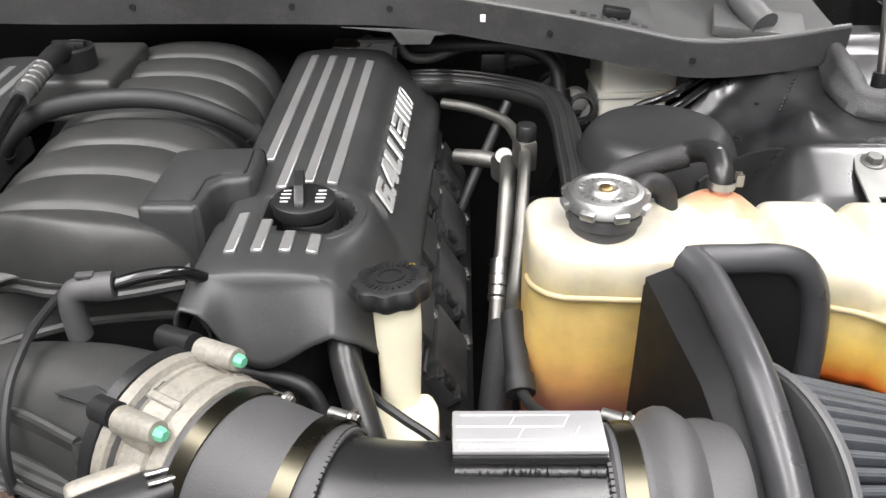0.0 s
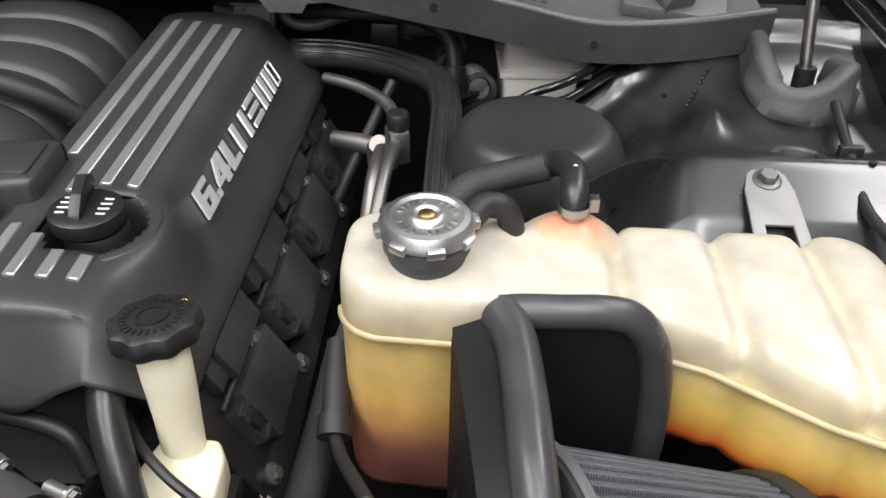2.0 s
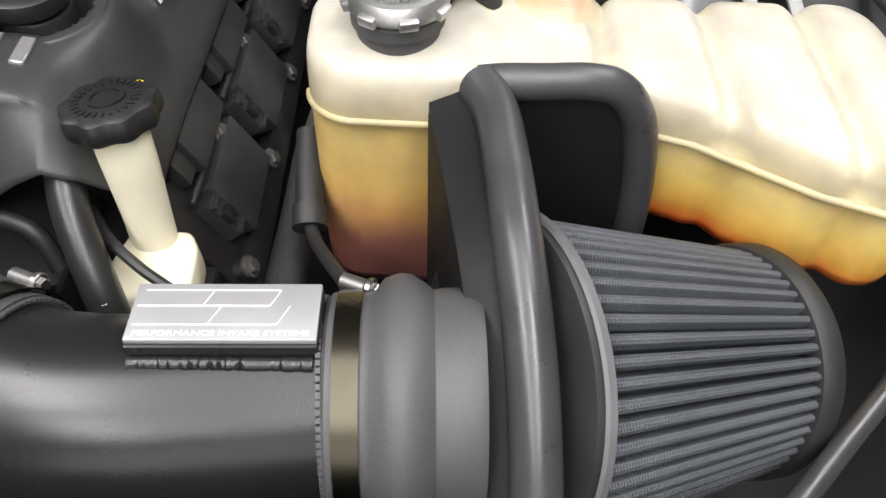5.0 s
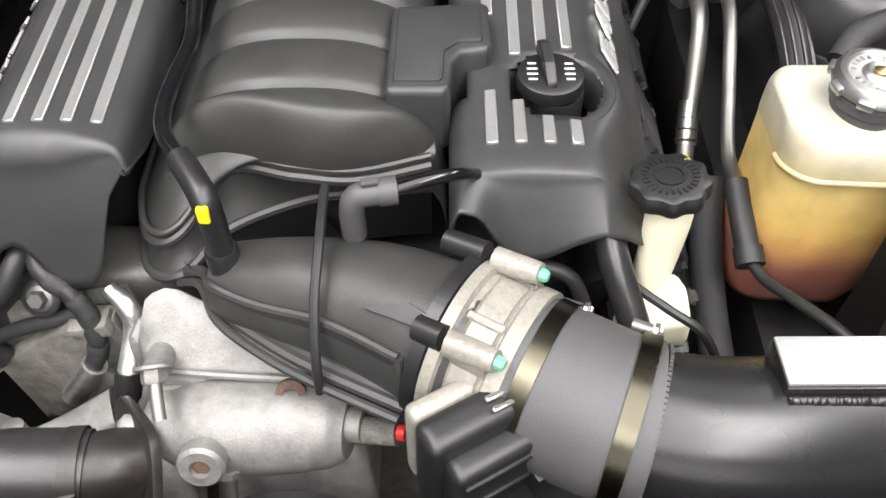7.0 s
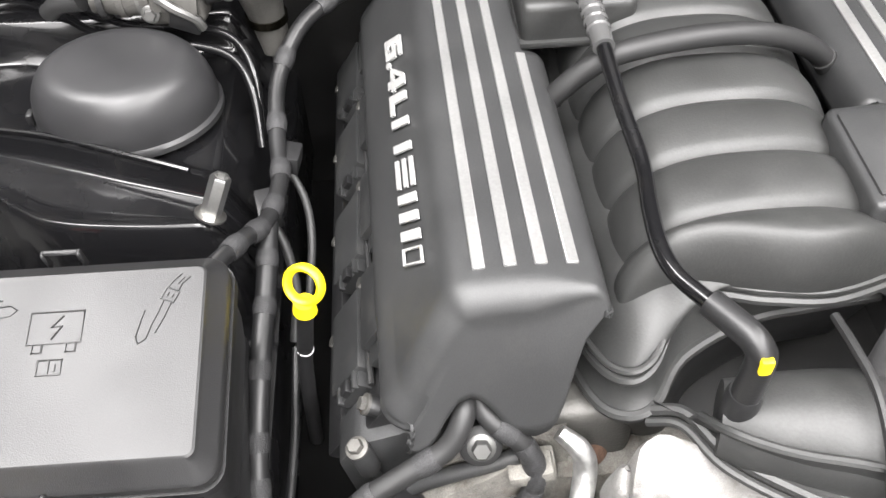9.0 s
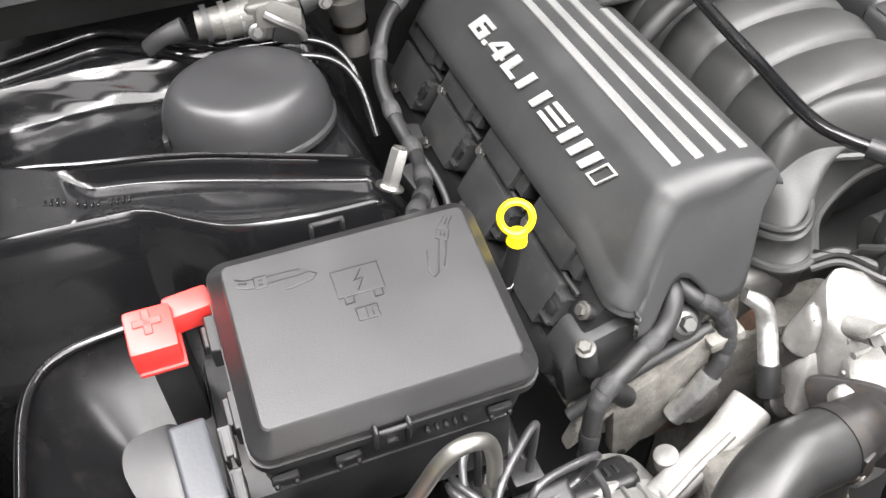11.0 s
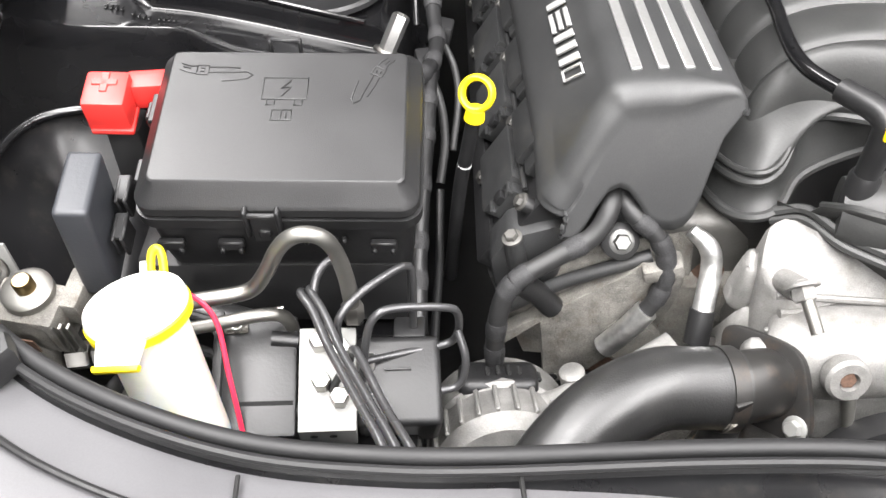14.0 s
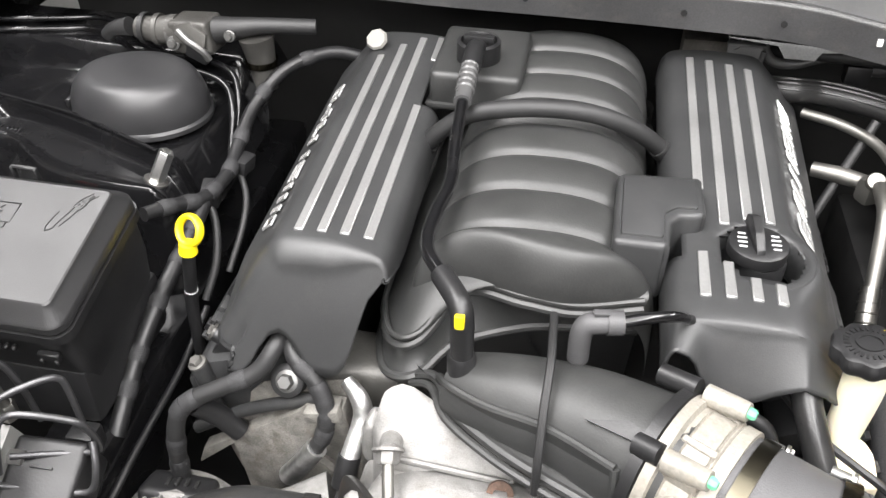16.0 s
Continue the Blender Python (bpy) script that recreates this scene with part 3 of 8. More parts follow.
def oil_filler(x, y, z):
    t = thing("oil_filler_cap", "black oil filler cap with a raised grip and pale print", "oil cap", (x, y, z - 0.03))
    m = Matrix.Translation((x, y, z))
    part("well", lathe([(0.0475, -0.0030), (0.0445, 0.0004), (0.040, 0.0012), (0.0375, 0.0), (0.0350, -0.004), (0.0335, -0.012), (0.0330, -0.034)], m, 48, close=False), COVER, t, "smooth recess in the cover")
    part("neck", lathe([(0.0225, -0.04), (0.0225, -0.004), (0.0215, -0.002), (0, -0.002)], m @ Matrix.Translation((0, 0.002, 0)), 36), BLACK, t)
    cap = lathe([(0.0235, -0.004), (0.0262, -0.002), (0.0268, 0.004), (0.0262, 0.0085), (0.0235, 0.010), (0.0, 0.0105)], m @ Matrix.Translation((-0.004, 0.002, 0.003)) @ Matrix.Diagonal((0.94, 0.94, 1, 1)), 40)
    part("cap", cap, BLACK, t)
    grip = prism([(-0.021, 0), (0.026, 0), (0.024, 0.010), (0.012, 0.0165), (-0.006, 0.012), (-0.019, 0.004)], 0.0075,
                 m @ Matrix.Translation((-0.007, 0.004, 0.013)) @ pose(0, 0, 0, 0, 0, 97) @ pose(0, 0.0037, 0, 90), 0.0012)
    part("grip", grip, BLACK, t)
    for sx in (-1, 1):
        for k in range(4):
            bar = box((x - 0.004 + sx * 0.0138, y - 0.007 + 0.006 * k, z + 0.0136), (0.0085 - 0.0015 * abs(k - 1.5), 0.0017, 0.0005), 0)
            part("print_bar", bar, WRITE, t, "pale printed bar")
    return t


oil_filler(-0.1075, 0.616, 1.124)


# ---- intake manifold ----
GROOVES = [0.600, 0.660, 0.718, 0.777, 0.832, 0.888, 0.945, 1.000]


def manifold():
    t = thing("intake_manifold", "dark grey ribbed plastic intake manifold between the covers", "intake manifold", (C, 0.75, 0.95))

    def arch(a):
        """a from 0 at the one side to 1 at the other: x and z of the arch."""
        th = math.pi * a
        cx = -math.copysign(abs(math.cos(th)) ** 0.80, math.cos(th))
        return C + 0.004 + 0.098 * cx, 1.035 + 0.098 * math.sin(th) ** 0.62

    def runner(y0, y1, swell, name):
        def f(u, v):
            x, z = arch(v)
            b = math.sin(math.pi * u) ** 0.38
            k = 1 + swell * b * (0.35 + 0.65 * math.sin(math.pi * v))
            return (C + (x - C) * k, y0 + (y1 - y0) * u, 1.02 + (z - 1.02) * k)
        part(name, sheet(13, 37, f), MANIFOLD, t, angle=70)

    for y0, y1 in zip(GROOVES, GROOVES[1:]):
        runner(y0, y1, 0.085, "runner")

    # flared feet of the runners
    for sgn in (-1, 1):
        for y0, y1 in zip(GROOVES[2:7], GROOVES[3:]):
            def foot(u, v):
                b = math.sin(math.pi * u) ** 0.55
                return (C + 0.004 + sgn * (0.099 + 0.012 * b * (1 - v) + 0.030 * v ** 1.5), y0 + (y1 - y0) * u, 1.055 - 0.095 * v + 0.004 * b)
            part("runner_foot", sheet(11, 7, foot), MANIFOLD, t, angle=70)
    # the front dome with its double-humped lower lip
    def dome(u, v):
        x, z = arch(v)
        lip = 0.558 + 0.016 * (0.5 + 0.5 * math.cos((x - C + 0.055) / 0.165 * 2 * math.pi))
        if u < 0.5:
            w = u / 0.5
            y = GROOVES[0] + (lip + 0.016 - GROOVES[0]) * w
            k = 1.0 + 0.085 * math.sin(math.pi * (0.12 + 0.42 * w))
            zz = 1.02 + (z - 1.02) * k
        else:
            w = (u - 0.5) / 0.5
            a = w * math.pi / 2
            y = lip + 0.016 - 0.016 * math.sin(a)
            k = 1.083
            zz = 1.02 + (z - 1.02) * k - 0.030 * (1 - math.cos(a)) - 0.018 * w * w
        return (C + (x - C) * (k + 0.02), y, zz)
    part("plenum_dome", sheet(25, 49, dome), MANIFOLD, t, angle=70)

    # flank, skirt and the two moulded beads running round the front
    brow = smooth_path([(-0.384, 0.92, 1.066), (-0.386, 0.66, 1.084), (-0.384, 0.615, 1.090), (-0.368, 0.596, 1.098), (-0.345, 0.588, 1.102), (-0.300, 0.580, 1.098), (-0.262, 0.580, 1.098), (-0.230, 0.590, 1.100), (-0.203, 0.596, 1.10)], 6)
    upper = smooth_path([(-0.434, 0.92, 1.020), (-0.432, 0.63, 1.033), (-0.425, 0.568, 1.041), (-0.408, 0.530, 1.049), (-0.384, 0.530, 1.057), (-0.352, 0.572, 1.080), (-0.300, 0.562, 1.084), (-0.255, 0.558, 1.084), (-0.200, 0.572, 1.086)], 6)
    lower = smooth_path([(-0.436, 0.92, 0.995), (-0.434, 0.62, 1.008), (-0.427, 0.555, 1.016), (-0.411, 0.519, 1.022), (-0.384, 0.514, 1.030), (-0.356, 0.548, 1.040), (-0.300, 0.574, 1.045), (-0.255, 0.578, 1.050), (-0.200, 0.584, 1.05)], 6)
    k = len(brow) - 1

    def ruled(a, b, belly):
        def f(u, v):
            i = round(u * k)
            p = a[i].lerp(b[i], v)
            away = (p - Vector((C, 0.70, 1.0))).normalized()
            return p + away * belly * math.sin(math.pi * v)
        return sheet(k + 1, 9, f, 0.003)
    part("flank", ruled(brow, upper, 0.009), MANIFOLD, t, angle=70)
    part("skirt", ruled(upper, lower, -0.004), MANIFOLD, t, angle=70)
    part("flange_bead", sweep([tuple(p) for p in upper], 0.0042, 8, 1), MANIFOLD, t)
    part("flange_bead", sweep([tuple(p + Vector((0, 0.002, 0.008))) for p in upper], 0.0030, 8, 1), MANIFOLD, t)
    part("flange_bead", sweep([tuple(p) for p in lower], 0.0045, 8, 1), MANIFOLD, t)
    part("hidden_wall", ruled(lower, [p + Vector((0.03 if p.x < C else -0.0, 0.03, -0.09)) for p in lower], 0), BLACK, t)
    part("rear_box", box((C - 0.088, 0.900, 1.128), (0.100, 0.125, 0.045), 0.008, 3), MANIFOLD, t, "black rear resonator box")
    part("rear_lip", box((C - 0.088, 0.900, 1.112), (0.108, 0.134, 0.007), 0.003), MANIFOLD, t)
    ring = lathe([(0.024, -0.006), (0.024, 0.014), (0.020, 0.016), (0.018, 0.012), (0.018, -0.006)], Matrix.Translation((C - 0.090, 0.880, 1.157)), 32)
    part("sensor_collar", ring, BLACK, t, "round black sensor collar")
    part("sensor_rib", box((C - 0.090, 0.880, 1.172), (0.034, 0.009, 0.012), 0.002), BLACK, t)
    # breather box hanging over the right edge
    out = [(-0.233, 0.588), (-0.190, 0.588), (-0.186, 0.592), (-0.184, 0.622), (-0.176, 0.634), (-0.158, 0.636), (-0.154, 0.642), (-0.156, 0.694), (-0.160, 0.697), (-0.226, 0.692), (-0.231, 0.688)]
    part("breather_box", prism(out, 0.060, Matrix.Translation((0, 0, 1.084)), 0.006, 3), COVER, t, "black moulded breather box")
    inner = [(-0.227, 0.597), (-0.194, 0.597), (-0.191, 0.600), (-0.190, 0.632), (-0.180, 0.642), (-0.163, 0.643), (-0.161, 0.647), (-0.163, 0.688), (-0.222, 0.685), (-0.226, 0.681)]
    part("breather_lid", prism(inner, 0.006, Matrix.Translation((0, 0, 1.1405)), 0.0028, 2), COVER, t)
    return t


manifold()

def breather_hose():
    t = thing("breather_hose", "thick black breather hose across the manifold", "hose", (C, 0.80, 1.09))
    pts = [(-0.432, 0.765, 1.092), (-0.417, 0.762, 1.118), (-0.380, 0.765, 1.146), (-0.320, 0.766, 1.159), (-0.260, 0.770, 1.157), (-0.215, 0.778, 1.138), (-0.185, 0.788, 1.112), (-0.172, 0.794, 1.096)]
    part("hose_wall", sweep(pts, 0.0092, 16), RUBBER, t)
    part("end_cuff", sweep([pts[0], (-0.423, 0.763, 1.108)], 0.0108, 16), RUBBER, t)
    part("end_cuff", sweep([(-0.190, 0.786, 1.117), pts[-1]], 0.0108, 16), RUBBER, t)
    return t


breather_hose()


def vacuum_line():
    t = thing("vacuum_line", "glossy black vacuum pipe over the manifold with elbow connectors", "vacuum pipe", (-0.36, 0.6, 1.08))
    pts = [(-0.387, 0.752, 1.166), (-0.384, 0.700, 1.156), (-0.379, 0.644, 1.146), (-0.383, 0.600, 1.145), (-0.384, 0.567, 1.1445), (-0.379, 0.543, 1.144), (-0.363, 0.518, 1.143), (-0.352, 0.502, 1.143)]
    part("pipe", sweep(pts, 0.0060, 16, 8), PAINT, t)
    part("upper_sleeve", sweep([(-0.3895, 0.818, 1.173), (-0.387, 0.752, 1.166)], 0.0088, 16), SLEEVE, t, "clear ribbed sleeve")
    for k in range(5):
        part("sleeve_ring", lathe([(0.0088, -0.002), (0.0100, 0), (0.0088, 0.002)], aim((-0.3893 + 0.0004 * k, 0.812 - 0.010 * k, 1.1724 - 0.0011 * k), (0.0025, -0.066, -0.007)), 18, close=False), SLEEVE, t)
    part("upper_elbow", sweep([(-0.389, 0.812, 1.172), (-0.390, 0.850, 1.174), (-0.390, 0.876, 1.164)], 0.0105, 16), BLACK, t)
    part("elbow", sweep([(-0.364, 0.520, 1.143), (-0.349, 0.497, 1.143), (-0.343, 0.487, 1.139), (-0.341, 0.484, 1.127), (-0.341, 0.485, 1.07)], 0.0094, 16), BLACK, t, "black quick-connect elbow")
    part("collar", lathe([(0.0118, -0.03), (0.0118, 0.0), (0.0102, 0.004)], Matrix.Translation((-0.341, 0.485, 1.09)), 20), BLACK, t)
    part("release_clip", box((-0.342, 0.4765, 1.136), (0.008, 0.006, 0.013), 0.002), YELLOW, t, "yellow release clip")
    return t


vacuum_line()


def purge_line():
    t = thing("purge_line", "black elbow connector and thin pipe beside the breather box", "connector", (-0.25, 0.5, 1.1))
    part("elbow", sweep([(-0.251, 0.497, 1.094), (-0.251, 0.497, 1.120), (-0.247, 0.498, 1.130), (-0.237, 0.499, 1.1325), (-0.224, 0.501, 1.133)], 0.0086, 16), SILICONE, t, "dark grey elbow")
    part("collar", sweep([(-0.233, 0.4995, 1.1328), (-0.221, 0.5015, 1.133)], 0.0098, 16), SILICONE, t)
    part("release_tab", box((-0.238, 0.499, 1.1425), (0.012, 0.006, 0.003), 0.001, rot=(0, 0, 8)), SILICONE, t)
    part("pipe", sweep([(-0.224, 0.501, 1.133), (-0.200, 0.507, 1.137), (-0.180, 0.515, 1.134), (-0.165, 0.530, 1.118)], 0.0046, 10), PAINT, t)
    return t


purge_line()


# ---- throttle duct, throttle body, intake tube ----
AX = Vector((0.86, -0.50, 0)).normalized()


def duct():
    t = thing("throttle_duct", "black plastic duct between the throttle and the manifold", "air duct", (-0.27, 0.46, 0.98))
    part("duct_body", sweep([(-0.348, 0.492, 1.052), (-0.322, 0.484, 1.053), (-0.280, 0.474, 1.055), (-0.235, 0.460, 1.056), (-0.190, 0.438, 1.057), (-0.168, 0.426, 1.057)],
                            [0.026, 0.034, 0.0415, 0.048, 0.054, 0.056], 36, 8), MANIFOLD, t)
    part("rim", lathe([(0.056, -0.006), (0.0605, -0.005), (0.0605, 0.004), (0.056, 0.006)], aim((-0.184, 0.4375, 1.057), AX), 48), BLACK, t)
    top_rail = smooth_path([(-0.360, 0.492, 1.056), (-0.350, 0.470, 1.072), (-0.331, 0.457, 1.075), (-0.309, 0.447, 1.077), (-0.2665, 0.430, 1.084), (-0.2185, 0.401, 1.0875)], 6)
    low_rail = smooth_path([(-0.384, 0.514, 1.030), (-0.364, 0.502, 1.042), (-0.345, 0.468, 1.045), (-0.309, 0.439, 1.046), (-0.272, 0.417, 1.047), (-0.215, 0.389, 1.048)], 6)
    n = 30

    def stations(line):
        out = []
        for k in range(n + 1):
            f = k / n * (len(line) - 1)
            i = min(int(f), len(line) - 2)
            out.append(line[i].lerp(line[i + 1], f - i))
        return out
    top_rail, low_rail = stations(top_rail), stations(low_rail)
    part("side_web", sheet(n + 1, 5, lambda u, v: top_rail[round(u * n)].lerp(low_rail[round(u * n)], v) + Vector((0.003, 0.006, -0.012)) * math.sin(math.pi * v), 0.003), MANIFOLD, t)
    for rail, r in ((top_rail, 0.0034), (low_rail, 0.0046)):
        part("seam_flange", sweep([tuple(p) for p in rail], r, 8, 1), MANIFOLD, t)
    part("seam_flange", sweep([tuple(p + Vector((-0.004, -0.007, -0.004))) for p in low_rail], 0.0036, 8, 1), MANIFOLD, t)
    part("end_web", sweep([tuple(top_rail[-1]), tuple(low_rail[-1])], 0.0036, 8, 1), MANIFOLD, t)
    part("under_wall", sheet(n + 1, 4, lambda u, v: low_rail[round(u * n)] + Vector((0.012 * v, 0.02 * v, -0.055 * v)), 0.003), BLACK, t)
    part("strap", sweep([(-0.273, 0.528, 1.108), (-0.272, 0.500, 1.112), (-0.271, 0.468, 1.113), (-0.272, 0.435, 1.100), (-0.272, 0.412, 1.072), (-0.272, 0.405, 1.040)], 0.0034, 8), RUBBER, t)
    fin = bmesh.new()
    for p in ((-0.241, 0.4325, 1.0974), (-0.211, 0.4293, 1.1064), (-0.1985, 0.4192, 1.1075), (-0.204, 0.4128, 1.103)):
        for h in (-0.006, 0.004):
            fin.verts.new(Vector(p) + Vector((-0.25, -0.5, 0.83)) * h)
    bmesh.ops.convex_hull(fin, input=fin.verts)
    part("fin", fin, BLACK, t)
    part("connector_body", sweep([(-0.206, 0.413, 1.104), (-0.190, 0.402, 1.108)], 0.0085, 14), BLACK, t)
    part("rear_connector", sweep([(-0.188, 0.484, 1.103), (-0.162, 0.468, 1.108)], 0.0085, 14), BLACK, t)
    return t


duct()


def throttle_body():
    t = thing("throttle_valve", "pale cast aluminium throttle body with bosses and screws", "throttle body", (-0.15, 0.41, 1.0))
    c = Vector((-0.154, 0.420, 1.057))
    part("housing", lathe([(0.050, -0.030), (0.060, -0.029), (0.060, -0.021), (0.056, -0.019), (0.055, 0.008), (0.057, 0.010), (0.057, 0.020), (0.049, 0.021)], aim(c, AX), 48), ALUWARM, t)
    for p in ((-0.1635, 0.4685, 1.108), (-0.194, 0.4035, 1.108)):
        p = Vector(p)
        part("boss", sweep([p + AX * 0.008 + Vector((0, 0, -0.001)), p + AX * 0.034 + Vector((0, 0, 0.003)), p + AX * 0.040 + Vector((0, 0, 0.004))], [0.0088, 0.0078, 0.0072], 18), ALUWARM, t)
        part("boss_foot", box(p + AX * 0.022 + Vector((0, 0, -0.008)), (0.026, 0.011, 0.014), 0.003, 2, rot=(0, 0, -30)), ALUWARM, t)
        part("plug", lathe([(0.0044, 0), (0.0044, 0.004), (0.0032, 0.006), (0, 0.006)], aim(p + AX * 0.0395 + Vector((0, 0, 0.004)), AX), 7), GREEN, t, "green sealed screw head")
    for k in (-1, 1):
        part("rib", lathe([(0.0550, -0.0015), (0.0575, 0), (0.0550, 0.0015)], aim(c + AX * (-0.004 + 0.010 * k), AX), 48, close=False), ALUWARM, t)
    for k in range(7):
        rib = box((0, 0, 0), (0.0035, 0.006, 0.026), 0.001, 1)
        bmesh.ops.transform(rib, matrix=aim(c + AX * -0.005, AX) @ Matrix.Rotation(2 * math.pi * k / 7, 4, "Z") @ Matrix.Translation((0.0555, 0, 0)), verts=rib.verts)
        part("cast_rib", rib, ALUWARM, t)
    side = Vector((-0.5, -0.86, 0))
    hub = pose(*(c + side * 0.052 + Vector((0.008, 0, -0.006))), 0, 0, 30)

    def loc(p, size, bevel=0.003, seg=2, rot=(0, 0, 0)):
        b = box((0, 0, 0), size, bevel, seg)
        bmesh.ops.transform(b, matrix=hub @ pose(*p, *rot), verts=b.verts)
        return b
    part("actuator_flange", joined(loc((0, 0.008, 0), (0.082, 0.014, 0.078), 0.006, 3)), ALUWARM, t, "cast motor flange")
    part("actuator", loc((0, -0.012, 0.002), (0.086, 0.026, 0.080), 0.010, 4), BLACK, t, "black throttle motor housing")
    part("actuator_cap", loc((0.000, -0.030, -0.004), (0.070, 0.022, 0.062), 0.008, 3), BLACK, t)
    for z in (0.014, -0.012):
        part("cap_ridge", loc((0, -0.0415, z), (0.060, 0.003, 0.004), 0.001, 1), BLACK, t)
    part("plug_socket", loc((0.030, -0.040, -0.020), (0.026, 0.022, 0.026), 0.003), BLACK, t)
    part("spring_clip", joined(loc((0.014, -0.010, 0.043), (0.026, 0.004, 0.003), 0.001, 1, (0, 8, 0)), loc((0.014, -0.018, 0.043), (0.026, 0.004, 0.003), 0.001, 1, (0, 8, 0))), STEEL, t, "bright spring clip")
    return t


throttle_body()


def intake_tube():
    t = thing("intake_tube", "satin black aluminium intake tube with grey silicone couplers", "intake tube", (0.0, 0.37, 1.0))
    path = [(-0.128, 0.404, 1.057), (-0.085, 0.382, 1.057), (-0.045, 0.369, 1.056), (0.0, 0.366, 1.056), (0.05, 0.370, 1.056), (0.10, 0.375, 1.056), (0.150, 0.377, 1.056)]
    part("tube", sweep(path, 0.0485, 48, 8), TUBEMAT, t)
    part("throttle_coupler", sweep([(-0.139, 0.409, 1.057), (-0.112, 0.394, 1.057), (-0.085, 0.380, 1.057), (-0.062, 0.3735, 1.0565)], [0.0545, 0.0548, 0.0545, 0.0525], 48, 6), SILICONE, t, "grey silicone coupler")
    for (c, d, w) in (((-0.128, 0.403, 1.057), (0.87, -0.49, 0), 0.012), ((-0.074, 0.3765, 1.0568), (0.93, -0.36, 0), 0.012)):
        clamp_ring(t, c, d, 0.0552, w)
    # bead of cut threads at the coupler's edge
    for (c, d, r) in (((-0.060, 0.3725, 1.0565), (0.95, -0.3, 0), 0.0515), ((0.0915, 0.3745, 1.056), (1, 0.05, 0), 0.0515)):
        m = aim(c, d)
        bits = [box((0, 0, 0), (0.0016, 0.0026, 0.0022), 0) for _ in range(90)]
        for k, b in enumerate(bits):
            a = 2 * math.pi * k / 90
            bmesh.ops.transform(b, matrix=m @ Matrix.Rotation(a, 4, "Z") @ Matrix.Translation((r, 0, 0)), verts=b.verts)
        part("edge_stitching", joined(*bits), SILICONE, t)
    hump = [(0.0515, 0.0), (0.0535, 0.002), (0.0535, 0.018), (0.0545, 0.022), (0.0605, 0.027), (0.063, 0.034), (0.0625, 0.040), (0.058, 0.047), (0.0545, 0.051),
            (0.0555, 0.056), (0.0555, 0.070), (0.054, 0.074), (0.050, 0.074)]
    part("hump_coupler", lathe(hump, aim((0.093, 0.3745, 1.056), (1, 0.02, 0)), 56), SILICONE, t, "grey silicone hump coupler")
    clamp_ring(t, (0.104, 0.3748, 1.056), (1, 0.02, 0), 0.0538, 0.012)
    for p, d in (((-0.063, 0.4245, 1.087), (0.3, 0.6, 0.7)), ((0.104, 0.4205, 1.090), (0.2, 0.6, 0.8)), ((-0.106, 0.440, 1.088), (0.3, 0.7, 0.6))):
        part("screw_housing", sweep([Vector(p) - Vector((0.007, -0.003, 0)), Vector(p) + Vector((0.005, -0.002, 0))], 0.0045, 10), DULLSTEEL, t)
        bolt(t, Vector(p) + Vector((0.008, -0.003, 0.0)), (0.9, -0.35, 0.1), 0.0042, 0.004)
    # badge plate on its welded pad
    pm = pose(0.049, 0.3835, 1.1045, -2, 0, 0.5)
    part("plate_pad", joined(box((0.049, 0.3835, 1.1020), (0.086, 0.036, 0.018), 0.002, rot=(-2, 0, 0.5))), TUBEMAT, t, "black welded pad")
    plate = part("badge_plate", box((0.049, 0.3845, 1.1125), (0.085, 0.0335, 0.003), 0.001, rot=(-2, 0, 0.5)), BADGEPLATE, t, "bright engraved badge plate")
    top = Matrix.Translation((0, 0, 0.0030 + 0.0067)) @ pm

    def engraved(x, y, w, h):
        b = box((0, 0, 0), (w, h, 0.0004), 0)
        bmesh.ops.transform(b, matrix=top @ Matrix.Translation((x, y, 0)), verts=b.verts)
        return b
    part("engraving", joined(engraved(-0.0225, 0.0135, 0.031, 0.0005), engraved(-0.010, 0.0040, 0.060, 0.0008), engraved(-0.0235, -0.0070, 0.033, 0.0006), engraved(0.0085, -0.0070, 0.031, 0.0006), engraved(0.0090, 0.0135, 0.030, 0.0005)), WRITE, plate, "engraved frosted lines")
    for x0, x1, y0, y1 in ((-0.0105, -0.0065, 0.0045, 0.0135), (-0.0070, -0.0020, -0.0070, 0.0035), (0.0200, 0.0240, 0.0045, 0.0135), (0.0240, 0.0290, -0.0070, 0.0040)):
        d = Vector((x1 - x0, y1 - y0))
        b = box((0, 0, 0), (d.length, 0.0004, 0.0004), 0)
        bmesh.ops.transform(b, matrix=top @ Matrix.Translation(((x0 + x1) / 2, (y0 + y1) / 2, 0)) @ Matrix.Rotation(math.atan2(d.y, d.x), 4, "Z"), verts=b.verts)
        part("emblem_stroke", b, WRITE, plate)
    tx = text_mesh("PERFORMANCE INTAKE SYSTEMS", 0.0042, 0, 0.0002, 0.0)
    lo = min(v.co.x for v in tx.verts)
    hi = max(v.co.x for v in tx.verts)
    for v in tx.verts:
        v.co.x = -0.039 + (v.co.x - lo) / (hi - lo) * 0.078
        v.co.y -= 0.0132
        v.co.z *= 0.9
    bmesh.ops.transform(tx, matrix=top, verts=tx.verts)
    part("caption", tx, WRITE, plate, "small engraved words")
    weld = [(0.008 + 0.0009 * k, 0.3630, 1.1035) for k in range(92)]
    part("weld_bead", sweep(weld, [0.0030 + 0.0008 * random.random() for _ in range(92)], 10, 1), TUBEMAT, t, "rippled black weld bead")
    return t


intake_tube()


# ---- air filter and heat shield ----
FD = Vector((1, 0.33, -0.325)).normalized()
F0 = Vector((0.182, 0.404, 1.030)) - FD * 0.006
F1 = F0 + FD * 0.177


